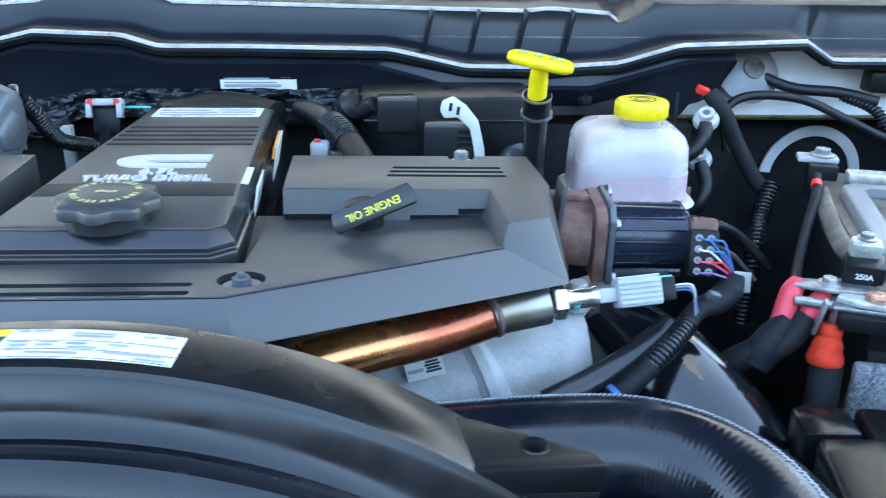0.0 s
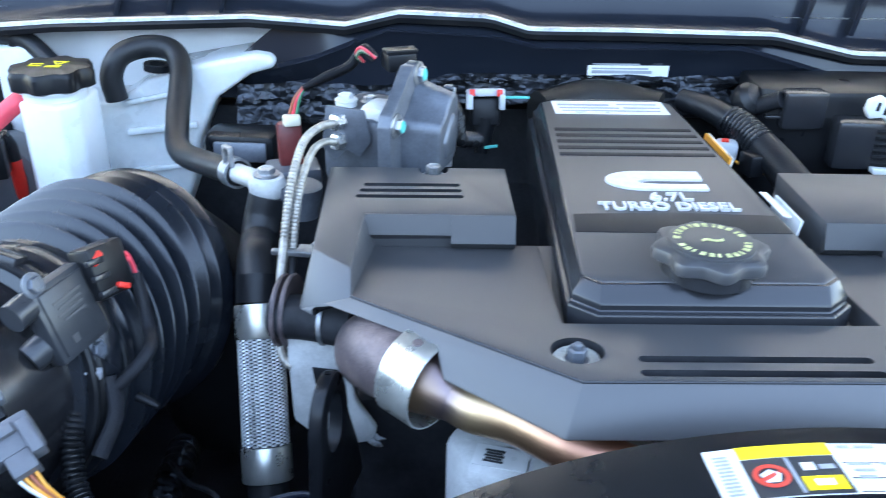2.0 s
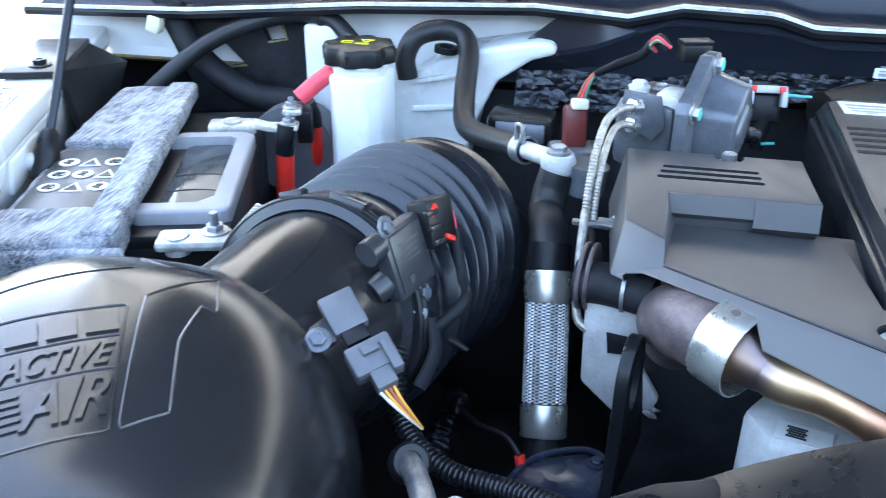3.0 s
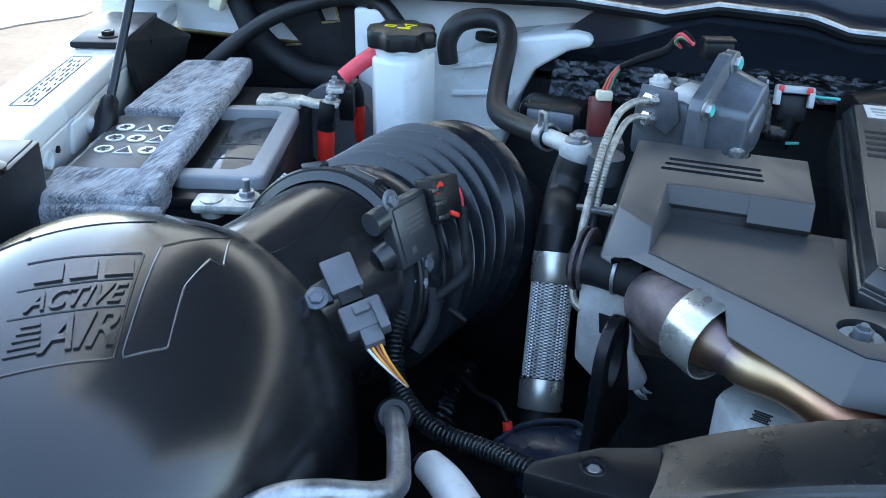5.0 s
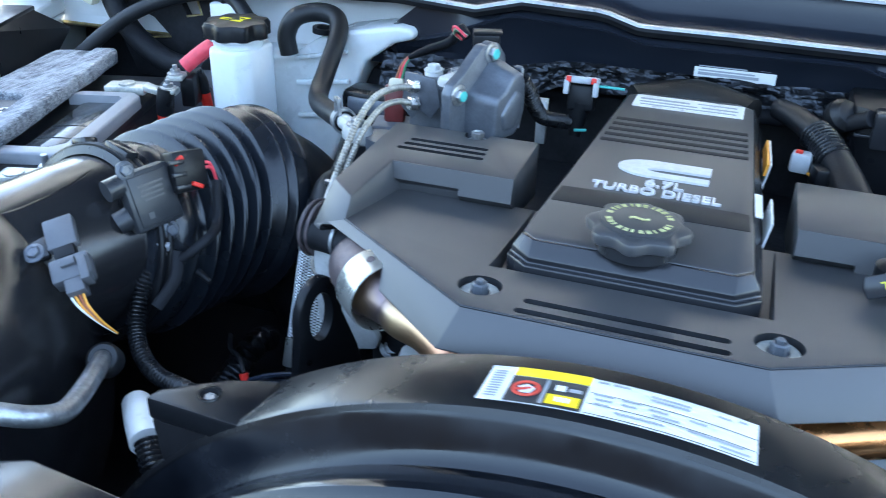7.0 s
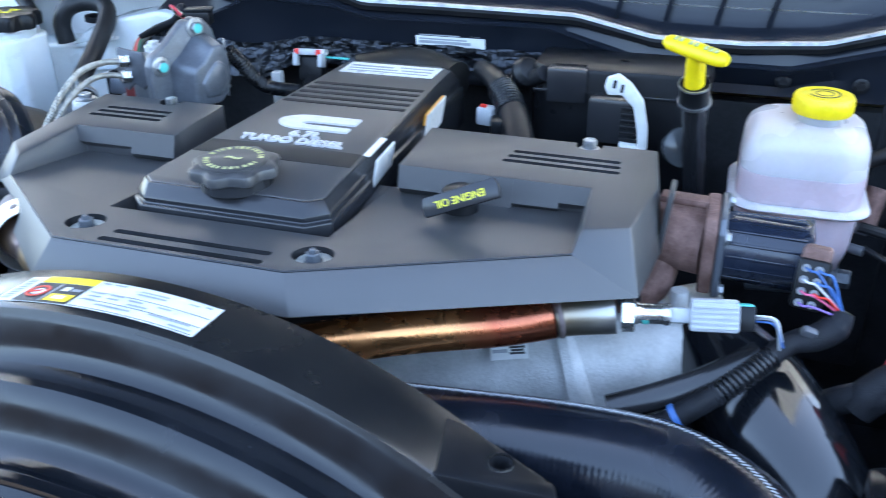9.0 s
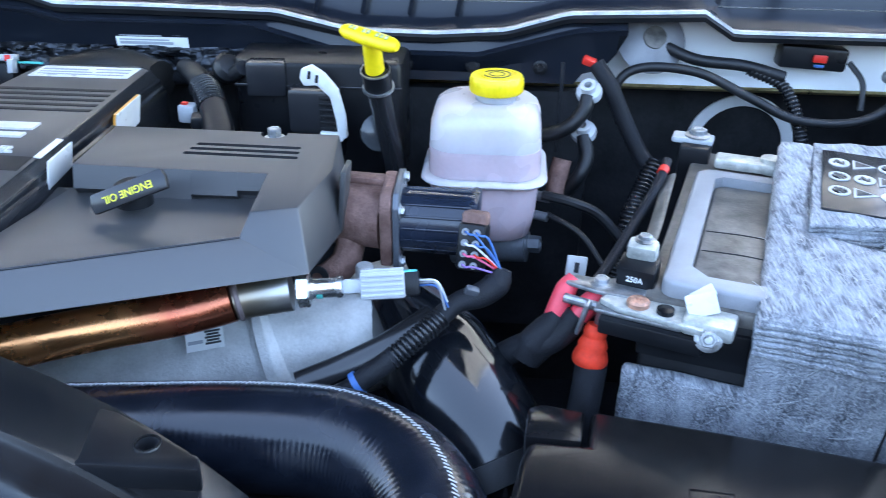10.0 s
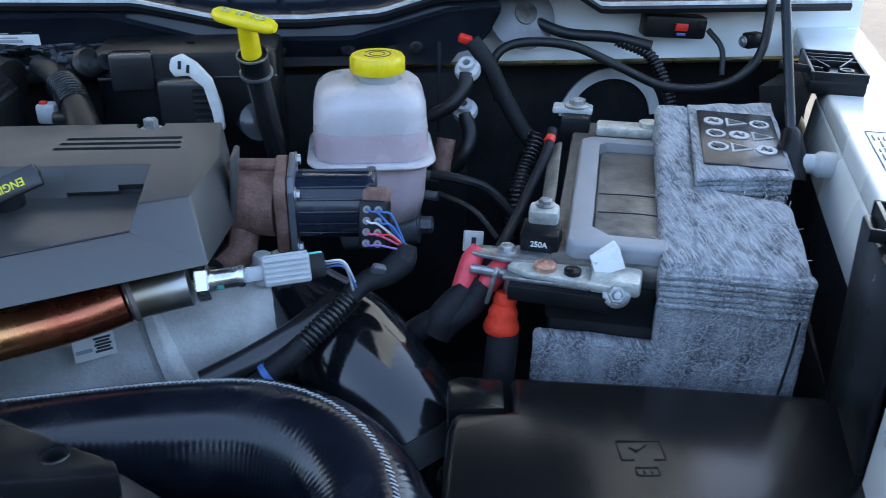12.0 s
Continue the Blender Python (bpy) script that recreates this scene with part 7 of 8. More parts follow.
        bolt(P(0.003, -0.006, 1.159), 0.0068, mat=ZINC, parent=ft, stud=0.009)
    # felt jacket
    fj = thing("battery_jacket", P(0.15, 0.15, 0.96), "grey fibrous felt battery jacket with a dark warning label", "felt jacket", "battery jackets")

    def felt(poly_u, z0, z1, bev, name="felt_panel", bm=None):
        """A felt slab from a plan outline in local metres, roughened."""
        za, zb = z1 if isinstance(z1, tuple) else (z1, z1)
        o = prism([(s * x, y) for x, y in poly_u], z0, 2.0, bev=0)
        ya, yb = min(p[1] for p in poly_u), max(p[1] for p in poly_u)
        for v in o.verts:
            if v.co.z > 1.9:
                v.co.z = za + (zb - za) * (v.co.y - ya) / (yb - ya)
        bevel(o, bev, 20, 2)
        bmesh.ops.subdivide_edges(o, edges=[e for e in o.edges if e.calc_length() > 0.012], cuts=9, use_grid_fill=True)
        for v in o.verts:
            q = v.co
            v.co = q + Vector((noise.noise(q * 60), noise.noise(q * 60 + Vector((7, 3, 1))), noise.noise(q * 50 + Vector((1, 9, 4))))) * 0.0016
        return part(name, put(o), FELT, fj, smooth=50)

    if s > 0:
        felt([(0.072, -0.004), (0.160, -0.004), (0.170, 0.004), (0.170, 0.105), (0.072, 0.130)], 1.125, (1.160, 1.168), 0.007)
        felt([(0.072, 0.122), (0.102, 0.116), (0.102, 0.270), (0.072, 0.270)], 1.140, (1.168, 1.186), 0.006)
        felt([(0.099, 0.118), (0.172, 0.136), (0.172, 0.285), (0.099, 0.270)], 1.130, (1.158, 1.168), 0.004)
        for k in range(4):
            felt([(0.100, 0.114 - 0.0012 * (k % 2)), (0.174, 0.132 - 0.0012 * (k % 2)), (0.174, 0.286), (0.100, 0.272)], 1.160 + 0.0042 * k, (1.1636 + 0.0042 * k, 1.1736 + 0.0042 * k), 0.0012, "felt_layer")
        felt([(-0.010, -0.006), (0.171, -0.006), (0.171, 0.008), (-0.010, 0.008)], 0.98, 1.096, 0.004)
        felt([(0.073, -0.006), (0.171, -0.006), (0.171, 0.010), (0.073, 0.010)], 1.088, 1.158, 0.004)
        for k in range(6):
            felt([(0.073, -0.0085 + 0.0010 * (k % 2)), (0.168, -0.0085 + 0.0010 * (k % 2)), (0.170, 0.006), (0.073, 0.006)], 1.130 + 0.0042 * k, 1.1335 + 0.0042 * k, 0.0010, "felt_layer")
        part("felt_seam", put(tube([(0.1640, -0.0070, 1.128), (0.1625, -0.0074, 1.10), (0.1595, -0.0070, 1.06), (0.1570, -0.0066, 0.99)], 0.0009, 6)), DEEP, fj, "dark cut seam in the felt")
        felt([(0.160, 0.0), (0.172, 0.0), (0.172, 0.28), (0.160, 0.28)], 0.98, 1.150, 0.004)
        lab = B(0.1385, 0.195, 1.1812, 0.064, 0.112, 0.003, 0.001, (3.6, 1, 0))
        part("tray_edge", B(0.035, 0.014, 1.118, 0.075, 0.014, 0.03, 0.002), BLACK, bt, "black case edge")
        lp_ = m @ pose(0.1385, 0.195, 1.1830, 3.6, 1, 0)
    else:
        felt([(0.066, -0.035), (0.092, -0.035), (0.100, 0.330), (0.072, 0.330)], 1.158, 1.176, 0.004)
        felt([(0.070, -0.040), (0.160, -0.045), (0.165, 0.020), (0.070, 0.020)], 1.140, 1.172, 0.006)
        felt([(0.090, 0.160), (0.160, 0.160), (0.150, 0.330), (0.094, 0.330)], 1.152, 1.172, 0.004)
        felt([(0.088, 0.010), (0.165, 0.010), (0.165, 0.165), (0.088, 0.165)], 1.145, 1.164, 0.004)
        felt([(0.06, -0.050), (0.165, -0.050), (0.165, -0.038), (0.06, -0.038)], 0.98, 1.166, 0.004)
        lab = B(0.124, 0.088, 1.1655, 0.066, 0.130, 0.003, 0.001)
        lp_ = m @ pose(-0.124, 0.088, 1.1675)
    lb = part("label_plate", lab, SENSOR if s < 0 else COVER_DARK, fj, "dark label plate with white warning symbols")
    for i in range(3):
        for j in range(3):
            x, y = (i - 1) * 0.019, (j - 1) * 0.027 + 0.004
            k = ((0, 1, 2), (0, 2, 1), (2, 1, 0))[j][i]
            if k == 1:
                o = prism([(x - 0.0062, y - 0.006), (x + 0.0062, y - 0.006), (x, y + 0.0065)], -0.0003, 0.0003, bev=0)
                o = box((x, y - 0.001, 0.0002), (0.0012, 0.005, 0.0006), bev=0, bm=o)
            elif k == 0:
                o = spin([(0.0042, 0), (0.0058, 0), (0.0058, 0.0006), (0.0042, 0.0006)], (x, y, -0.0002), (0, 0, 1), 20)
                o = box((x, y, 0), (0.009, 0.0018, 0.0006), (0, 0, 40), 0, bm=o)
            else:
                o = spin([(0.0018, 0), (0.0058, 0), (0.0058, 0.0006), (0.0018, 0.0006)], (x, y, -0.0002), (0, 0, 1), 20)
            grow = lp_ @ Matrix.Translation((x, y, 0)) @ Matrix.Rotation(radians(0 if s < 0 else -90), 4, 'Z') @ Matrix.Scale(1.42, 4) @ Matrix.Translation((-x, -y, 0))
            o.transform(grow)
            sy = part("symbol", o, LABEL if s < 0 else LIGHT_GREY, lb, "white warning symbol")
            if k == 2:
                d_ = box((x, y, 0.0006), (0.0062, 0.0014, 0.0004), (0, 0, 30), 0)
                d_ = box((x + 0.0005, y + 0.0022, 0.0006), (0.0040, 0.0014, 0.0004), bev=0, bm=d_)
                d_ = box((x - 0.0005, y - 0.0022, 0.0006), (0.0048, 0.0012, 0.0004), (0, 0, -20), 0, bm=d_)
            elif k == 1:
                d_ = prism([(x - 0.0040, y - 0.0048), (x + 0.0040, y - 0.0048), (x, y + 0.0036)], 0.0004, 0.0007, bev=0)
                d_ = box((x, y - 0.001, 0.0009), (0.0012, 0.004, 0.0002), bev=0, bm=d_)
            else:
                d_ = box((x, y, 0.0006), (0.0078, 0.0016, 0.0004), (0, 0, 40), 0)
                d_ = box((x, y, 0.0006), (0.0016, 0.0060, 0.0004), (0, 0, 20), 0, bm=d_)
            d_.transform(grow)
            part("symbol_mark", d_, INK, sy)
    return m


battery(-1)
BR = battery(1)

# fibres standing off the felt on the right battery
rf = random.Random(11)
fib = bmesh.new()
for k in range(170):
    x, y = rf.uniform(0.074, 0.166), rf.uniform(0.0, 0.105)
    p = BR @ Vector((x, y, 1.1605 + 0.008 * y / 0.11))
    a = radians(rf.gauss(80, 30))
    ln = rf.uniform(0.005, 0.014)
    d = Vector((math.cos(a), math.sin(a), 0)) * ln
    tube([p, p + d * 0.5 + Vector((0, 0, rf.uniform(0.0, 0.002))), p + d], 0.00022, 3, steps=2, bm=fib, cap=False)
for k in range(170):
    x, z = rf.uniform(-0.006, 0.168), rf.uniform(1.0, 1.15)
    if x < 0.075 and z > 1.09:
        continue
    p = BR @ Vector((x, -0.0065, z))
    a = radians(rf.gauss(85, 35))
    ln = rf.uniform(0.006, 0.02)
    d = BR.to_3x3() @ Vector((math.cos(a), 0, math.sin(a))) * ln
    tube([p, p + d * 0.5 + BR.to_3x3() @ Vector((0, -rf.uniform(0.0, 0.0015), 0)), p + d], 0.00022, 3, steps=2, bm=fib, cap=False)
solo("felt_fibres", fib, LIGHT_GREY, "loose pale fibres on the felt jacket", "fibres", kind="stuff")

# ---------------------------------------------------------------- right: terminal bus bar
bus = thing("fuse_bus_bar", (0.51, 0.63, 1.13), "zinc bus bar with a black fuse block and red boots", "bus bar")
bm_ = pose(0.503, 0.634, 1.143, 0, 0, -21)


def BB(x, y, z, sx, sy, sz, bev=0.0015, r=(0, 0, 0)):
    o = box((x, y, z), (sx, sy, sz), r, bev)
    o.transform(bm_)
    return o


def bus_plate(outline, z0, z1, mat, label=""):
    o = prism(outline, z0, z1, bev=0.0012)
    o.transform(bm_)
    return part("bar", o, mat, bus, label)


bus_plate([(-0.054, 0.003), (-0.052, 0.016), (-0.030, 0.019), (-0.020, 0.026), (0.008, 0.026), (0.012, 0.014), (-0.004, 0.002), (-0.030, 0.000)], 0.001, 0.0045, ZINC, "greenish zinc link plate")
bus_plate([(-0.026, -0.006), (-0.020, 0.014), (-0.004, 0.016), (0.010, 0.010), (0.024, 0.012), (0.040, 0.008), (0.047, -0.004), (0.046, -0.018), (0.030, -0.016), (0.006, -0.014), (-0.012, -0.013)], -0.0018, 0.0027, TERMINAL, "dusty lead clamp plate")
part("plate", BB(0.002, 0.002, -0.004, 0.060, 0.030, 0.004), ZINC, bus)
part("insulator", BB(0.012, -0.008, -0.012, 0.07, 0.02, 0.012), BLACK, bus)
fu = part("fuse", BB(-0.008, 0.024, 0.013, 0.027, 0.020, 0.017, 0.002, (12, 0, 0)), BLACK, bus, "black bolt-down fuse")
part("lettering", letters("250A", 0.0055, bm_ @ pose(-0.008, 0.0128, 0.0115, 80, 0, 0), 0.0004), LABEL, fu)
part("fuse_lid", BB(-0.008, 0.031, 0.0265, 0.021, 0.014, 0.014, 0.003, (12, 0, 3)), TERMINAL, fu, "pale grey fuse lid")
bolt(bm_ @ Vector((-0.008, 0.034, 0.033)), 0.005, mat=ZINC, parent=fu)
part("copper_screw", (lambda o: (o.transform(bm_), o)[1])(spin([(0, 0), (0.0078, 0), (0.0078, 0.003), (0.006, 0.0045), (0.0022, 0.0045), (0.0018, 0.003), (0, 0.003)], (0.0, -0.004, 0.003), (0, 0, 1), 24)), COPPER, bus, "coppery round screw")
part("dark_screw", (lambda o: (o.transform(bm_), o)[1])(spin([(0, 0), (0.006, 0), (0.006, 0.003), (0.003, 0.004), (0, 0.004)], (0.019, -0.006, 0.003), (0, 0, 1), 20)), BLACK, bus)
bolt(bm_ @ Vector((-0.030, 0.012, 0.004)), 0.0055, mat=ZINC, parent=bus)
bolt(bm_ @ Vector((0.050, -0.014, -0.004)), 0.0062, tuple(bm_.to_3x3() @ Vector((0.1, -0.9, 0.4))), ZINC, bus, stud=0.005)
cap_ = box((0, 0, 0), (0.024, 0.003, 0.018), (-35, 0, 0), 0.001)
box((0.002, 0.007, 0.004), (0.020, 0.012, 0.003), (10, -14, 8), 0.001, bm=cap_)
box((-0.010, 0.005, -0.002), (0.003, 0.012, 0.012), (0, 15, 0), 0.001, bm=cap_)
cap_.transform(bm_ @ pose(0.041, 0.000, 0.012, 8, -20, 16) @ Matrix.Diagonal((0.85, 0.85, 0.85, 1)))
part("clamp_cap", cap_, LABEL, bus, "torn white cap")
part("post_clamp", BB(0.048, -0.002, 0.000, 0.034, 0.024, 0.012, 0.003), TERMINAL, bus)
part("stud", (lambda o: (o.transform(bm_), o)[1])(tube([(-0.052, -0.002, -0.006), (-0.026, -0.004, -0.006)], 0.0036, 10)), ZINC, bus)
part("side_tab", BB(-0.035, -0.012, -0.012, 0.003, 0.010, 0.026, 0.001, (0, 12, 0)), ZINC, bus)
part("red_boot", spin([(0, -0.003), (0.0062, -0.003), (0.0080, 0.000), (0.0086, 0.003), (0.0080, 0.006), (0.0094, 0.009), (0.0106, 0.012), (0.0102, 0.015), (0.0116, 0.018), (0.0128, 0.022), (0.0126, 0.025), (0.0116, 0.027), (0, 0.027)], (0.4760, 0.636, 1.122), (-0.12, -0.20, -0.97), 20), BOOT, bus, "orange-red rubber boot")
part("terminal_lug", box((0.4770, 0.6375, 1.128), (0.003, 0.006, 0.022), (0, 8, 20), 0.001), ZINC, bus)
part("cable", tube([(0.4745, 0.630, 1.096), (0.473, 0.626, 1.080), (0.470, 0.620, 1.055), (0.466, 0.615, 1.02), (0.464, 0.61, 0.97)], 0.0115, 16), TAPE, bus)
part("red_boot", tube([(0.461, 0.664, 1.146), (0.455, 0.660, 1.139), (0.450, 0.655, 1.127), (0.445, 0.650, 1.114)], 0.0078, 16, taper=[0.75, 1.0, 1.0, 0.95]), RED_RUBBER, bus, "pink red cable sleeve")
part("red_boot", tube([(0.480, 0.657, 1.138), (0.472, 0.653, 1.132), (0.463, 0.648, 1.122)], 0.0082, 16, taper=[0.8, 1.0, 0.95]), RED_RUBBER, bus, "pink red cable sleeve")
part("cable", tube([(0.446, 0.651, 1.116), (0.441, 0.648, 1.106), (0.432, 0.645, 1.101), (0.425, 0.645, 1.098)], 0.0085, 16), TAPE, bus)
part("clip", box((0.428, 0.646, 1.097), (0.010, 0.006, 0.012), (20, 25, 10), 0.002), HANDLE_GREY, bus, "pale cable clip")
part("cable", tube([(0.464, 0.649, 1.124), (0.453, 0.645, 1.111), (0.440, 0.643, 1.102), (0.424, 0.646, 1.096), (0.40, 0.66, 1.07)], 0.0098, 16), TAPE, bus)
part("cable", tube([(0.549, 0.838, 1.171), (0.540, 0.815, 1.160), (0.520, 0.782, 1.140), (0.498, 0.742, 1.124), (0.482, 0.71, 1.118), (0.470, 0.685, 1.122)], 0.0043, 12), TAPE, bus)
part("tape_mouth", tube([(0.452, 0.652, 1.121), (0.444, 0.649, 1.110), (0.435, 0.646, 1.099), (0.428, 0.643, 1.088)], 0.0145, 18, flat=0.8, taper=[0.7, 1.0, 1.1, 0.9]), TAPE, bus, "crumpled black tape wrap")
part("dusty_strap", tube([(0.551, 0.830, 1.158), (0.540, 0.790, 1.152), (0.528, 0.745, 1.148), (0.515, 0.700, 1.152), (0.506, 0.672, 1.160)], 0.0075, 12, flat=0.35), BATTERY_DUST, bus, "dusty woven strap")
part("red_band", tube([(0.543, 0.823, 1.1650), (0.546, 0.829, 1.1675)], 0.0046, 12), RED, bus)

# ---------------------------------------------------------------- right: fuse box lid
fx = thing("fuse_box", (0.54, 0.47, 0.95), "black fuse box with a worn satin lid and pictogram", "fuse box")
part("lid", prism([(0.430, 0.548), (0.466, 0.546), (0.471, 0.582), (0.560, 0.566), (0.668, 0.543), (0.676, 0.530), (0.650, 0.330), (0.400, 0.330), (0.402, 0.40), (0.424, 0.530)], 1.050, 1.0935, bev=0.006, seg=3), LID, fx)
part("latch", prism([(0.427, 0.5535), (0.4635, 0.5515), (0.4675, 0.583), (0.440, 0.589), (0.430, 0.585)], 1.055, 1.0905, bev=0.003), LID, fx)
part("case", prism([(0.420, 0.55), (0.66, 0.53), (0.64, 0.33), (0.41, 0.33)], 0.93, 1.052, bev=0.006), BLACK, fx)
pg = pose(0.535, 0.500, 1.0937, 0, 0, -4) @ Matrix.Diagonal((0.72, 0.72, 0.6, 1))
o = None
for q, sz, r in (((0, 0.013), (0.036, 0.0014), 0), ((-0.018, 0.002), (0.0014, 0.022), 0), ((0.018, 0.002), (0.0014, 0.022), 0), ((-0.013, -0.010), (0.010, 0.0014), 0), ((0.013, -0.010), (0.010, 0.0014), 0),
                 ((0.0, 0.004), (0.014, 0.002), 40), ((-0.006, 0.003), (0.007, 0.002), -40), ((0, -0.019), (0.018, 0.0014), 0), ((0, -0.028), (0.018, 0.0014), 0), ((-0.009, -0.0235), (0.0014, 0.009), 0), ((0.009, -0.0235), (0.0014, 0.009), 0), ((-0.003, -0.0235), (0.0012, 0.008), 0), ((0.003, -0.0235), (0.0012, 0.008), 0)):
    o = box((*q, 0), (*sz, 0.0012), (0, 0, r), 0.0003, bm=o)
o.transform(pg)
part("pictogram", o, LID, fx, "raised pictogram of a book and fuse")

# ---------------------------------------------------------------- right: charge air hose
ic = thing("charge_air_hose", (0.28, 0.52, 1.02), "thick black charge air hose with a pale spiral seam", "hose")
HOSE = [(0.02, 0.525, 1.075), (0.10, 0.530, 1.082), (0.18, 0.534, 1.087), (0.26, 0.538, 1.090), (0.315, 0.533, 1.091), (0.352, 0.512, 1.089), (0.374, 0.478, 1.085), (0.382, 0.43, 1.078), (0.384, 0.38, 1.068), (0.385, 0.30, 1.05)]
part("hose", tube(HOSE, 0.0355, 40, rib=0.00007, pitch=0.0042), HOSE_RUBBER, ic, smooth=60)
seam = bmesh.new()
hc = resample(curve_points(HOSE, 16), 0.0027)
for k in range(1, len(hc) - 1):
    t = (hc[k + 1] - hc[k - 1]).normalized()
    up = (Vector((0, 0, 1)) - t * t.z).normalized()
    sd = t.cross(up)
    for ang, r in ((18, 0.0358), ):
        a = radians(ang)
        n_ = up * math.cos(a) - sd * math.sin(a)
        tan = (-up * math.sin(a) - sd * math.cos(a))
        p = hc[k] + n_ * r
        w_ = 0.0013 + 0.0008 * (k % 3 == 0)
        tube([p - tan * w_ - t * 0.0014, p + n_ * 0.0003, p + tan * w_ + t * 0.0010], 0.00044, 4, bm=seam, straight=True)
sm_ = part("seam", seam, LIGHT_GREY, ic, "pale stitched seam")
sm_["kind"] = "stuff"

# glossy black duct behind
gd = thing("black_duct", (0.38, 0.62, 0.98), "glossy black moulded duct between hose and battery", "duct")
part("duct", tube([(0.325, 0.700, 1.10), (0.36, 0.660, 1.075), (0.395, 0.615, 1.04), (0.42, 0.58, 0.99)], 0.045, 28, taper=[0.6, 1.0, 1.1, 1.1]), GLOSS, gd)
part("clamp", tube([(0.402, 0.600, 1.028), (0.410, 0.590, 1.015)], 0.052, 28), RUBBER, gd)

# ---------------------------------------------------------------- right: throttle motor
th = thing("throttle_valve", (0.33, 0.71, 1.12), "rusty cast valve body with a dark finned motor", "throttle valve")
TY, TZ = 0.716, 1.1625
part("casting", tube([(0.280, 0.722, 1.163), (0.295, 0.720, 1.163), (0.318, TY, TZ)], 0.0245, 28), RUST, th, "brown rusty casting")
part("casting_leg", tube([(0.292, 0.712, 1.15), (0.288, 0.700, 1.132), (0.275, 0.690, 1.122), (0.262, 0.690, 1.118)], 0.013, 14, flat=0.7), RUST, th)
part("port", spin([(0.004, 0), (0.009, 0), (0.009, 0.002), (0.004, 0.002)], (0.270, 0.679, 1.128), (0, -1, 0.2), 18), DEEP, th)
part("top_rail", box((0.302, 0.728, 1.1895), (0.040, 0.014, 0.006), (0, 0, -6), 0.002), RUST, th)
fl_ = prism([(TY - 0.024, TZ - 0.030), (TY + 0.026, TZ - 0.028), (TY + 0.028, TZ + 0.026), (TY + 0.018, TZ + 0.032), (TY - 0.020, TZ + 0.028), (TY - 0.027, TZ + 0.020)], 0.316, 0.3255, "x", 0.002)
part("flange", fl_, RUST, th)
part("gasket_plate", prism([(TY - 0.026, TZ - 0.031), (TY + 0.027, TZ - 0.029), (TY + 0.029, TZ + 0.028), (TY + 0.018, TZ + 0.034), (TY - 0.021, TZ + 0.030), (TY - 0.028, TZ + 0.020)], 0.326, 0.331, "x", 0.0015), ALU_DARK, th)
part("motor", tube([(0.330, TY - 0.001, TZ), (0.386, TY - 0.004, TZ - 0.001)], 0.0245, 32, straight=True), MOTOR, th, "dark motor can")
for k in range(9):
    a = radians(40 + 22 * k)
    b = box((0.3585, TY - 0.002 + 0.0245 * math.cos(a), TZ + 0.0245 * math.sin(a)), (0.052, 0.0022, 0.0022), (math.degrees(a), 0, -3), 0.0007)
    part("fin", b, MOTOR, th)
part("motor_cap", box((0.386, TY, TZ + 0.004), (0.008, 0.036, 0.036), (0, 0, -3), 0.003), MOTOR, th)
for dy, dz in ((-0.022, 0.016), (-0.021, -0.026), (0.012, 0.030)):
    bolt((0.331, TY + dy, TZ + dz), 0.004, (1, 0, 0), ZINC, th)
cn = thing("motor_connector", (0.387, 0.66, 1.15), "brown multi-pin connector with coloured wires", "connector")
cm = pose(0.387, 0.664, 1.168, -18, 0, -12)
o = box((0, 0, 0), (0.020, 0.018, 0.034), bev=0.003)
o.transform(cm)
part("shell", o, BLACK, cn)
o = box((0, 0.002, 0.019), (0.018, 0.016, 0.012), bev=0.003)
o.transform(cm)
part("hood", o, RUST, cn, "brown connector hood")
for j in range(4):
    for i in range(2):
        o = spin([(0.0010, 0), (0.0026, 0), (0.0026, 0.0016), (0.0010, 0.0016)], (-0.004 + 0.008 * i, -0.0092, 0.011 - 0.0078 * j), (0, -1, 0), 12)
        o.transform(cm)
        part("pin_seal", o, HANDLE_GREY, cn)
for k, m_ in enumerate((BLUE_WIRE, BLUE_WIRE, WHITE_WIRE, BLUE_WIRE, PINK_WIRE, RED, VIOLET_WIRE)):
    j, i = k // 2, k % 2
    p = cm @ Vector((-0.004 + 0.008 * i, -0.010, 0.011 - 0.0078 * j))
    part("wire", tube([p, p + Vector((0.003, -0.004, 0.0)), p + Vector((0.009, -0.004, -0.003 + 0.001 * j)), (0.4070 + 0.0006 * k, 0.652, 1.157 - 0.0010 * k)], 0.0008, 8), m_, cn)
hl = thing("engine_harness", (0.36, 0.63, 1.08), "taped black engine harness with corrugated sleeve", "wiring harness")
part("tape_run", tube([(0.409, 0.654, 1.156), (0.405, 0.650, 1.146), (0.394, 0.643, 1.140), (0.378, 0.634, 1.138), (0.362, 0.619, 1.129)], 0.0082, 14, taper=[0.8, 1.2, 1.1, 0.9, 0.85]), TAPE, hl)
part("conduit", tube([(0.368, 0.624, 1.132), (0.350, 0.608, 1.122), (0.334, 0.598, 1.111)], 0.0072, 14, rib=0.0008, pitch=0.0035), LOOM, hl)
part("tape_run", tube([(0.338, 0.600, 1.114), (0.320, 0.591, 1.102), (0.302, 0.585, 1.090), (0.26, 0.577, 1.072)], 0.0076, 14), TAPE, hl)
part("tie", spin([(0.0078, -0.002), (0.0088, -0.002), (0.0088, 0.002), (0.0078, 0.002)], (0.314, 0.589, 1.098), (0.8, 0.28, 0.5), 20), BLUE_WIRE, hl, "blue cable tie")
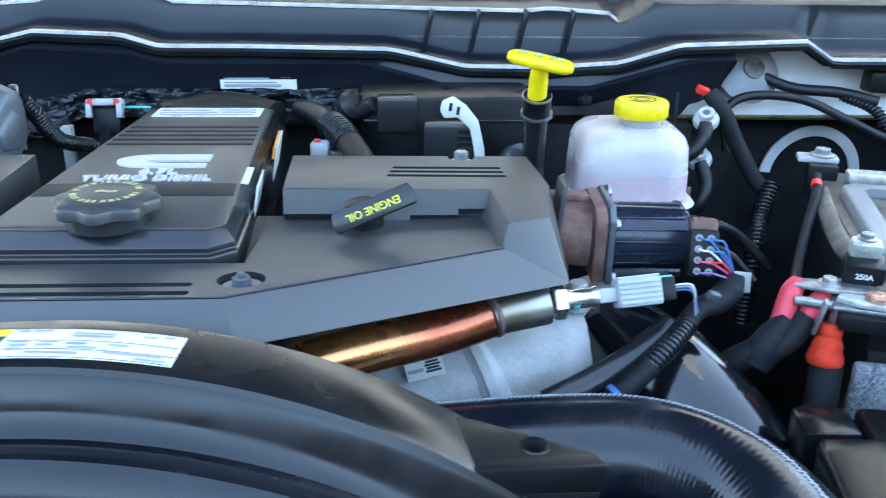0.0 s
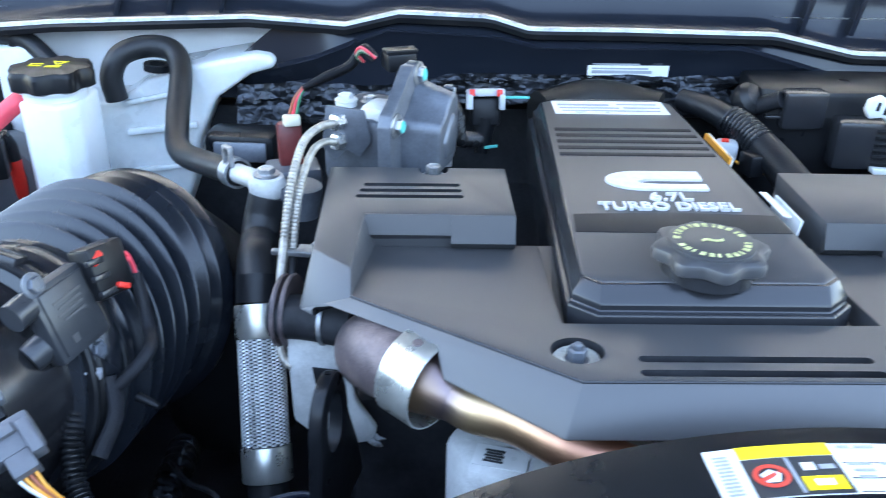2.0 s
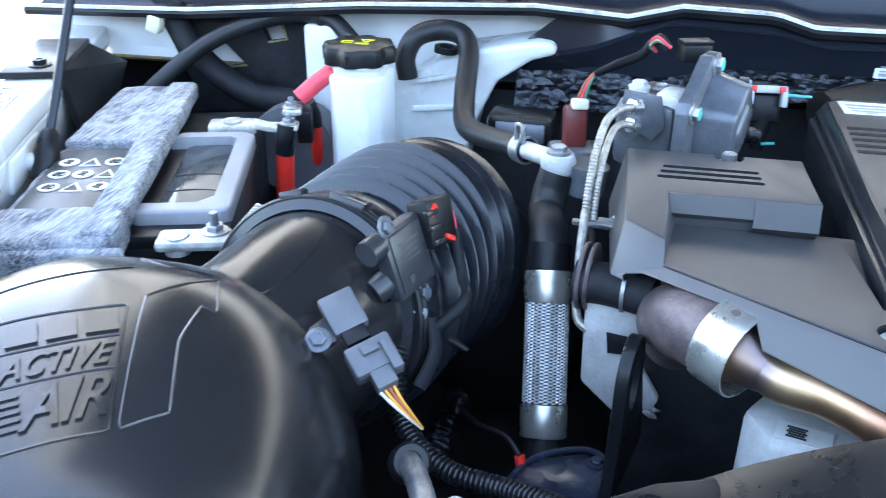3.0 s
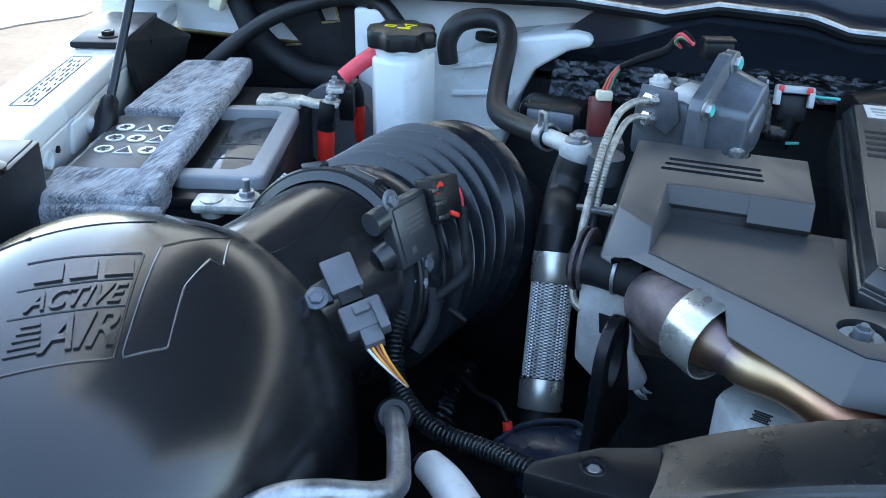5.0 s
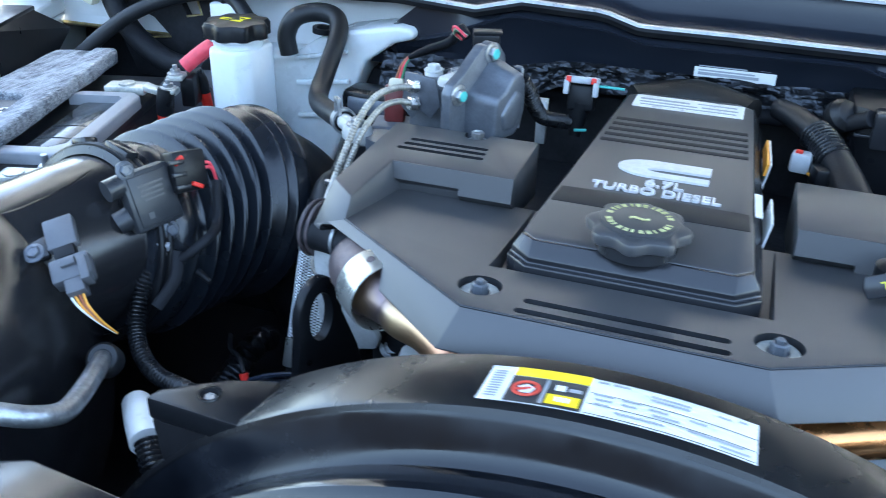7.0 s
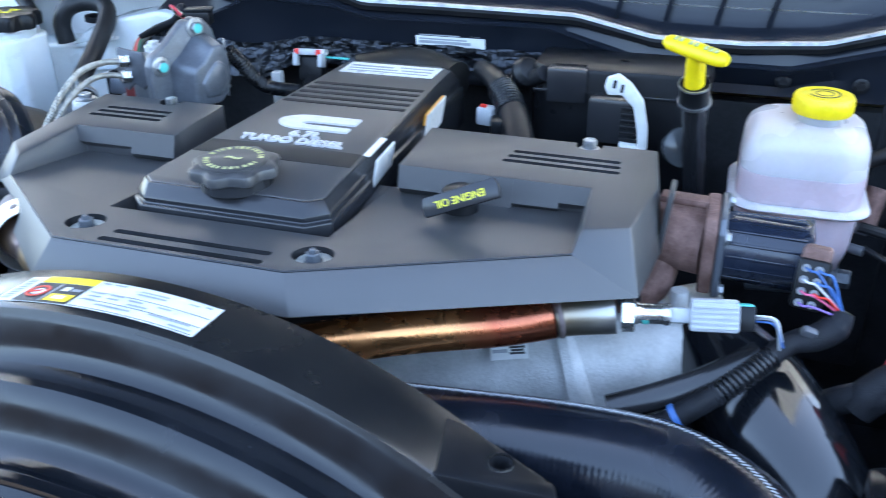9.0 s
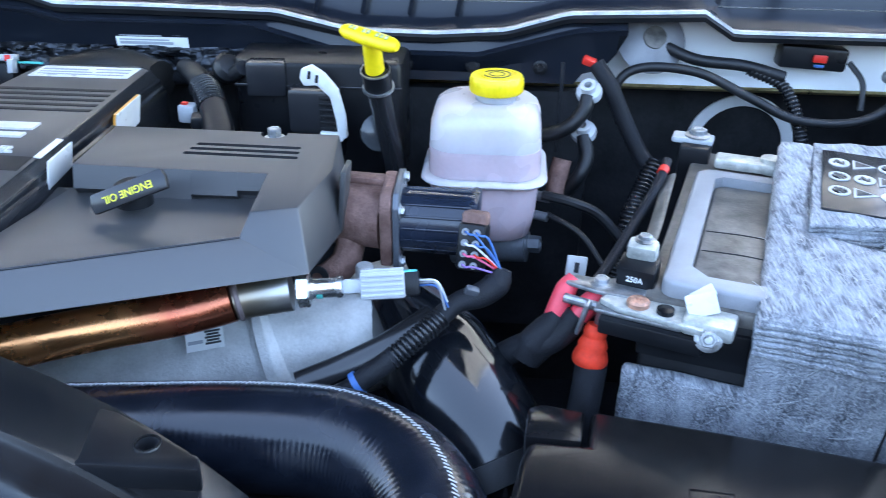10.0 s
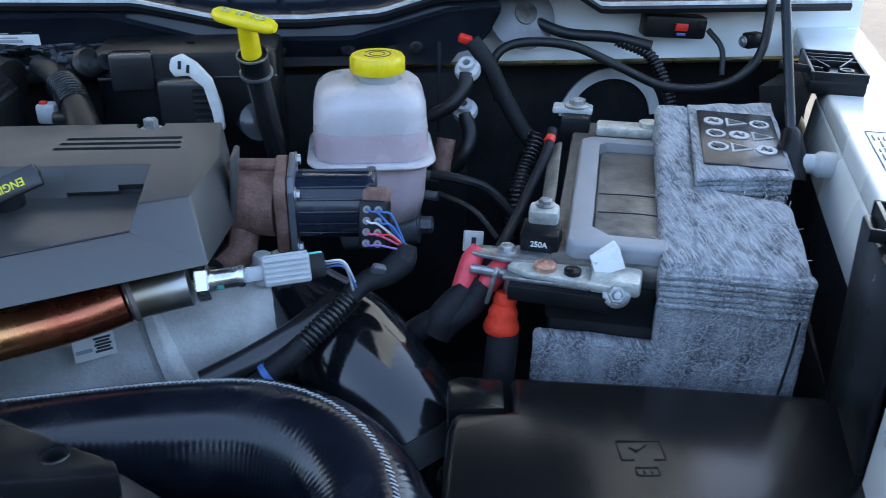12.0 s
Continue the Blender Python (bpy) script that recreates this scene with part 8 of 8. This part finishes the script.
part("trough", tube([(0.362, 0.632, 1.128), (0.330, 0.618, 1.110), (0.300, 0.608, 1.097), (0.270, 0.600, 1.086)], 0.0095, 12, flat=0.5), AIRBOX, hl, "glossy black cable trough")
part("clip", box((0.388, 0.636, 1.147), (0.010, 0.006, 0.008), (20, 20, 10), 0.002), GREY_PLASTIC, hl)

# ---------------------------------------------------------------- right: brake fluid reservoir
rs = thing("brake_reservoir", (0.39, 0.89, 1.03), "milky brake fluid reservoir half full of pink fluid, yellow cap", "fluid reservoir")


def rounded(cx, cy, hx_, hy_, r, n=6):
    out = []
    for qx, qy, a0 in ((1, 1, 0), (-1, 1, 90), (-1, -1, 180), (1, -1, 270)):
        for k in range(n + 1):
            a = radians(a0 + 90 * k / n)
            out.append((cx + qx * (hx_ - r) + r * math.cos(a), cy + qy * (hy_ - r) + r * math.sin(a)))
    return out


def loft(levels, bm=None):
    """Skin through plan outlines: (outline, z)."""
    o = bmesh.new()
    rings = [[o.verts.new((x, y, z)) for x, y in poly] for poly, z in levels]
    n = len(rings[0])
    for a, b in zip(rings, rings[1:]):
        for k in range(n):
            o.faces.new((a[k], a[(k + 1) % n], b[(k + 1) % n], b[k]))
    o.faces.new(rings[0])
    o.faces.new(rings[-1])
    return join(bm, o)


RX, RY = 0.389, 0.893
R_ = lambda g, r=0.026: rounded(RX, RY, 0.051 + g, 0.050 + g, r)
part("upper_body", loft([(R_(0.0), 1.1425), (R_(0.0), 1.172), (R_(-0.001), 1.190), (R_(-0.004), 1.198), (R_(-0.010, 0.024), 1.2035), (R_(-0.020, 0.02), 1.206), (R_(-0.03, 0.015), 1.2065)]), RES_CLEAR, rs, smooth=50)
part("weld_lip", loft([(R_(0.001), 1.1355), (R_(0.006), 1.1365), (R_(0.0075), 1.139), (R_(0.006), 1.1415), (R_(0.001), 1.1424)]), RES_CLEAR, rs, "moulded seam lip", smooth=50)
part("lower_body", loft([(R_(-0.012), 1.075), (R_(-0.006), 1.080), (R_(-0.002), 1.10), (R_(0.0), 1.1354)]), RES_FLUID, rs, "lower half tinted pink by the fluid", smooth=50)
part("fluid_band", loft([(R_(0.0006), 1.1426), (R_(0.0006), 1.168)]), RES_FLUID, rs, "pink fluid showing through", smooth=50)
rc = (0.397, 0.886, 1.206)
part("neck", spin([(0.0185, -0.002), (0.0185, 0.006), (0.0165, 0.008), (0.0165, 0.012)], rc, seg=36), RES_CLEAR, rs)
part("cap", spin([(0.0, 0.008), (0.0235, 0.008), (0.0245, 0.0095), (0.0245, 0.020), (0.0228, 0.0228), (0.018, 0.0232), (0.018, 0.0226), (0.0155, 0.0226), (0.0155, 0.0232), (0.0, 0.0234)], rc, seg=96, lobes=32, depth=0.008), YELLOW, rs, "bright yellow ribbed screw cap")
part("cap_print", spin([(0.0065, 0.0234), (0.0072, 0.0234), (0.0072, 0.0238), (0.0065, 0.0238)], rc, seg=28), INK, rs)
part("cap_print", spin([(0.0115, 0.0234), (0.0125, 0.0234), (0.0125, 0.0238), (0.0115, 0.0238)], rc, seg=28, start=20, end=330), INK, rs)
part("side_port", tube([(0.440, 0.885, 1.112), (0.452, 0.880, 1.112)], 0.005, 12), GREY_PLASTIC, rs)
part("side_port", tube([(0.438, 0.872, 1.098), (0.450, 0.866, 1.098)], 0.0045, 12), GREY_PLASTIC, rs)
part("master_cylinder", tube([(0.36, 0.885, 1.055), (0.39, 0.880, 1.060), (0.415, 0.876, 1.064), (0.432, 0.873, 1.066)], 0.018, 20), ALU_DARK, rs, "oily master cylinder")
bolt((0.432, 0.873, 1.066), 0.0085, (0.97, -0.2, 0.05), ALU_DARK, rs, height=0.014)

# ---------------------------------------------------------------- dipstick
dp = thing("dipstick", (0.30, 0.90, 1.05), "yellow T-handled transmission dipstick in a black tube", "dipstick")
hc_ = Vector((0.291, 0.826, 1.2735))
hd_ = (Vector((0.316, 0.812, 1.270)) - Vector((0.266, 0.838, 1.277))).normalized()
part("handle", tube([hc_ - hd_ * 0.0285, hc_ - hd_ * 0.022, hc_, hc_ + hd_ * 0.022, hc_ + hd_ * 0.0285], 0.0068, 18, taper=[0.6, 1.0, 1.12, 1.0, 0.6], flat=0.8), YELLOW, dp, "yellow plastic T handle")
up_ = Vector((0, -0.45, 0.89))
for k in range(9):
    if k not in (2, 5):
        part("print_bar", box(hc_ + hd_ * (-0.018 + 0.0045 * k) + up_ * 0.0064, (0.0030, 0.0040, 0.0006), (27, 0, math.degrees(math.atan2(hd_.y, hd_.x))), 0.0), FADED_INK, dp, "worn print that cannot be read")
part("handle_stem", tube([hc_, (0.2920, 0.836, 1.258), (0.2925, 0.844, 1.240)], 0.0085, 16, taper=[0.75, 0.95, 1.0]), YELLOW, dp)
part("collar", tube([(0.2925, 0.8435, 1.242), (0.2935, 0.848, 1.232), (0.294, 0.852, 1.222)], 0.0125, 22), BLACK, dp)
part("clamp_ring", spin([(0.0122, -0.0012), (0.0142, -0.0012), (0.0142, 0.0012), (0.0122, 0.0012)], (0.294, 0.851, 1.2245), (0.02, 0.35, -0.93), 26), ZINC, dp)
part("clamp_ring", spin([(0.0118, -0.0008), (0.0132, -0.0008), (0.0132, 0.0008), (0.0118, 0.0008)], (0.2925, 0.8435, 1.2415), (0.02, 0.35, -0.93), 26), ZINC, dp)
part("tube", tube([(0.294, 0.851, 1.224), (0.297, 0.875, 1.180), (0.302, 0.905, 1.12), (0.31, 0.94, 1.03)], 0.0105, 18), COVER_DARK, dp, "black steel tube")

# ---------------------------------------------------------------- right rear: control module and latch
md = thing("control_module", (0.20, 0.96, 1.10), "black electronic module with a white lever latch", "module")
part("case", prism([(0.135, 0.945), (0.150, 0.935), (0.195, 0.930), (0.300, 0.935), (0.305, 0.945), (0.305, 1.005), (0.135, 1.005)], 1.10, 1.222, bev=0.006), BLACK, md)
part("lid_edge", box((0.222, 0.933, 1.198), (0.165, 0.006, 0.003), (0, 0, 0), 0.001), COVER_DARK, md)
part("top_block", box((0.172, 0.935, 1.205), (0.040, 0.020, 0.035), (0, 0, 3), 0.004), COVER_DARK, md)
part("socket", box((0.222, 0.918, 1.180), (0.050, 0.026, 0.045), (0, 0, -4), 0.005), COVER_DARK, md)
for k in range(6):
    part("socket_rib", box((0.236, 0.9035, 1.195 - 0.006 * k), (0.014, 0.003, 0.0028), (0, 0, -4), 0.0006), BLACK, md)
lever = [(0.214, 1.224), (0.224, 1.228), (0.236, 1.220), (0.248, 1.205), (0.254, 1.180), (0.2555, 1.158), (0.247, 1.155), (0.245, 1.175), (0.240, 1.198), (0.228, 1.209), (0.216, 1.208), (0.212, 1.215)]
lv = prism(lever, 0.8985, 0.9065, "y", 0.0016)
lob = part("lever", lv, LABEL, md, "white plastic latch lever")
part("lever_foot", prism([(0.229, 1.163), (0.245, 1.162), (0.252, 1.156), (0.246, 1.152), (0.230, 1.158)], 0.897, 0.906, "y", 0.001), LABEL, lob)
for x, z in ((0.2215, 1.2195), (0.2285, 1.216)):
    part("lever_hole", prism([(x - 0.002, z - 0.004), (x + 0.001, z - 0.0045), (x + 0.002, z + 0.003), (x - 0.0008, z + 0.0035)], 0.8978, 0.8990, "y", 0.0003), DEEP, lob)
part("harness", tube([(0.075, 0.975, 1.200), (0.095, 0.950, 1.199), (0.118, 0.915, 1.190), (0.135, 0.880, 1.176), (0.152, 0.835, 1.155)], 0.0125, 16, taper=[0.8, 0.9, 1.0, 1.15, 1.3]), RUBBER, md)
part("sleeve", tube([(0.108, 0.930, 1.1945), (0.118, 0.915, 1.190), (0.127, 0.897, 1.183)], 0.0140, 14, rib=0.0010, pitch=0.004), LOOM, md)
part("boot", spin([(0, -0.012), (0.012, -0.010), (0.0155, -0.003), (0.0155, 0.004), (0.011, 0.010), (0, 0.012)], (0.128, 0.950, 1.208), (0.5, -0.6, 0.6), 20), RUBBER, md)
part("harness", tube([(0.150, 0.93, 1.215), (0.120, 0.955, 1.196), (0.085, 0.975, 1.190), (0.05, 0.990, 1.185)], 0.0075, 14), TAPE, md)
part("plug", box((0.100, 0.905, 1.176), (0.018, 0.016, 0.018), (0, 0, -10), 0.003), LIGHT_GREY, md)
part("plug_tab", box((0.097, 0.903, 1.1858), (0.006, 0.005, 0.003), (0, 0, -10), 0.0006), RED, md)
part("wire", tube([(0.105, 0.90, 1.170), (0.115, 0.885, 1.166), (0.128, 0.875, 1.166)], 0.0012, 6), ORANGE, md)
part("plug", box((0.120, 0.885, 1.172), (0.022, 0.02, 0.02), (0, 0, 15), 0.003), BLACK, md)
part("turn_valve", spin([(0, 0), (0.018, 0), (0.018, 0.012), (0.012, 0.014), (0, 0.014)], (0.285, 0.90, 1.165), (0.3, -0.9, 0.3), 24), GLASSY, md)

# ---------------------------------------------------------------- right rear: cables and fittings on the firewall
wf = thing("firewall_harness", (0.62, 1.06, 1.2), "black cable harness with grommet and clips on the firewall", "wiring harness")
part("grommet", spin([(0.012, 0), (0.034, 0), (0.036, 0.003), (0.030, 0.006), (0.022, 0.012), (0.012, 0.016)], (0.556, 1.046, 1.224), (0.1, -0.8, 0.5), 32), HANDLE_GREY, wf, "grey bellows grommet")
part("grommet_core", spin([(0, 0), (0.012, 0), (0.012, 0.017), (0, 0.017)], (0.556, 1.044, 1.224), (0.1, -0.8, 0.5), 20), BATTERY_DUST, wf)
part("cable", tube([(0.560, 1.040, 1.226), (0.60, 1.025, 1.212), (0.65, 1.02, 1.208), (0.69, 1.01, 1.20)], 0.0060, 14), RUBBER, wf)
part("cable", tube([(0.525, 0.995, 1.150), (0.520, 1.000, 1.19), (0.545, 1.005, 1.207), (0.60, 1.00, 1.205), (0.65, 0.99, 1.185), (0.70, 0.98, 1.165), (0.76, 0.98, 1.165), (0.80, 0.99, 1.19), (0.81, 1.00, 1.24), (0.815, 1.02, 1.30)], 0.0048, 14), RUBBER, wf)
part("cable", tube([(0.495, 0.985, 1.215), (0.510, 0.975, 1.195), (0.525, 0.97, 1.165), (0.545, 0.96, 1.13), (0.56, 0.95, 1.115)], 0.0085, 14), TAPE, wf)
part("cable", tube([(0.560, 0.95, 1.125), (0.545, 0.93, 1.10), (0.530, 0.90, 1.07), (0.52, 0.88, 1.0)], 0.0090, 14, rib=0.0009, pitch=0.0045), LOOM, wf)
part("red_tip", box((0.488, 0.985, 1.217), (0.014, 0.009, 0.008), (20, 20, 0), 0.002), RED, wf, "red cable cap")
part("conduit", tube([(0.655, 1.02, 1.205), (0.690, 1.01, 1.19), (0.705, 0.99, 1.16), (0.712, 0.975, 1.13)], 0.0058, 12, rib=0.0008, pitch=0.0045), LOOM, wf)
part("inline_connector", box((0.720, 1.035, 1.216), (0.070, 0.022, 0.024), (0, 4, 2), 0.004), BLACK, wf, "black inline connector")
part("red_lock", box((0.7250, 1.0215, 1.217), (0.014, 0.003, 0.008), (0, 4, 2), 0.001), RED, wf)
part("blue_mark", box((0.7250, 1.0215, 1.2095), (0.010, 0.003, 0.003), (0, 4, 2), 0.0008), BLUE_WIRE, wf)
part("cable", tube([(0.758, 1.03, 1.212), (0.770, 1.015, 1.195), (0.768, 1.0, 1.17)], 0.003, 10), RUBBER, wf)
part("clip", box((0.800, 1.01, 1.205), (0.020, 0.012, 0.016), (0, 0, 20), 0.002), BLACK, wf)
bolt((0.788, 1.005, 1.205), 0.004, (-0.9, -0.3, 0), ZINC, wf)

sl = thing("clutch_line", (0.49, 0.96, 1.12), "pale quick-connect fittings on black fluid lines", "fluid line")
for (x, y, z), d in (((0.489, 0.968, 1.190), (-0.2, -0.5, 0.8)), ((0.487, 0.968, 1.148), (-0.2, -0.5, 0.8))):
    part("fitting", spin([(0.004, -0.004), (0.0125, -0.004), (0.0135, 0.0), (0.0125, 0.004), (0.008, 0.006), (0.008, 0.012), (0.004, 0.012)], (x, y, z), d, 24), LIGHT_GREY, sl, "pale grey fitting")
part("line", tube([(0.487, 0.962, 1.188), (0.484, 0.955, 1.176), (0.470, 0.950, 1.160), (0.445, 0.955, 1.148), (0.42, 0.97, 1.146)], 0.0075, 12), RUBBER, sl)
part("line", tube([(0.486, 0.962, 1.146), (0.490, 0.950, 1.130), (0.484, 0.940, 1.112), (0.470, 0.945, 1.09)], 0.0075, 12), RUBBER, sl)
part("line", tube([(0.445, 0.88, 1.115), (0.475, 0.87, 1.112), (0.50, 0.87, 1.10), (0.53, 0.86, 1.07)], 0.005, 10), RUBBER, sl)
part("line", tube([(0.45, 0.87, 1.10), (0.48, 0.84, 1.095), (0.50, 0.82, 1.075)], 0.0028, 8), RUBBER, sl)
part("bleed_tag", box((0.474, 0.79, 1.088), (0.018, 0.004, 0.018), (-20, 10, 10), 0.001), LABEL, sl)
part("tag_mark", box((0.474, 0.7872, 1.088), (0.004, 0.001, 0.009), (-20, 10, 10), 0), INK, sl)
part("vertical_rod", tube([(0.462, 0.985, 1.215), (0.462, 0.985, 1.12)], 0.002, 8), DEEP, sl)
part("brown_hose", tube([(0.466, 0.950, 1.125), (0.463, 0.945, 1.11), (0.460, 0.94, 1.09)], 0.010, 12), RUST, sl)

# left rear hoses and booster behind the battery
lh = thing("heater_hoses", (-0.66, 1.0, 1.18), "black heater hoses arching over a battery", "hose")
part("hose", tube([(-0.80, 0.93, 1.10), (-0.755, 0.955, 1.145), (-0.70, 0.985, 1.195), (-0.655, 1.005, 1.222), (-0.60, 1.02, 1.238), (-0.55, 1.02, 1.238), (-0.515, 1.005, 1.215)], 0.0090, 16), RUBBER, lh)
part("taped_loom", tube([(-0.735, 1.03, 1.24), (-0.715, 1.02, 1.205), (-0.68, 1.01, 1.175), (-0.63, 1.0, 1.155), (-0.57, 0.99, 1.155)], 0.014, 14), TAPE, lh)
part("tee", prism([(-0.575, 1.010), (-0.536, 1.010), (-0.536, 1.035), (-0.575, 1.035)], 1.10, 1.232, bev=0.004, seg=3), TANK, lh, "milky plastic post")
part("post_clip", spin([(0, 0), (0.006, 0), (0.006, 0.012), (0.009, 0.013), (0.009, 0.016), (0, 0.016)], (-0.556, 1.018, 1.231), (0, 0, 1), 14), BLACK, lh)
part("grey_canister", tube([(-0.585, 1.03, 1.10), (-0.575, 0.97, 1.115), (-0.57, 0.94, 1.118)], 0.045, 24), GREY_PLASTIC, lh, "blue grey canister behind the terminal")
part("loom_plug", box((-0.745, 1.01, 1.225), (0.016, 0.016, 0.02), (0, 20, 0), 0.003), CREAM, lh)
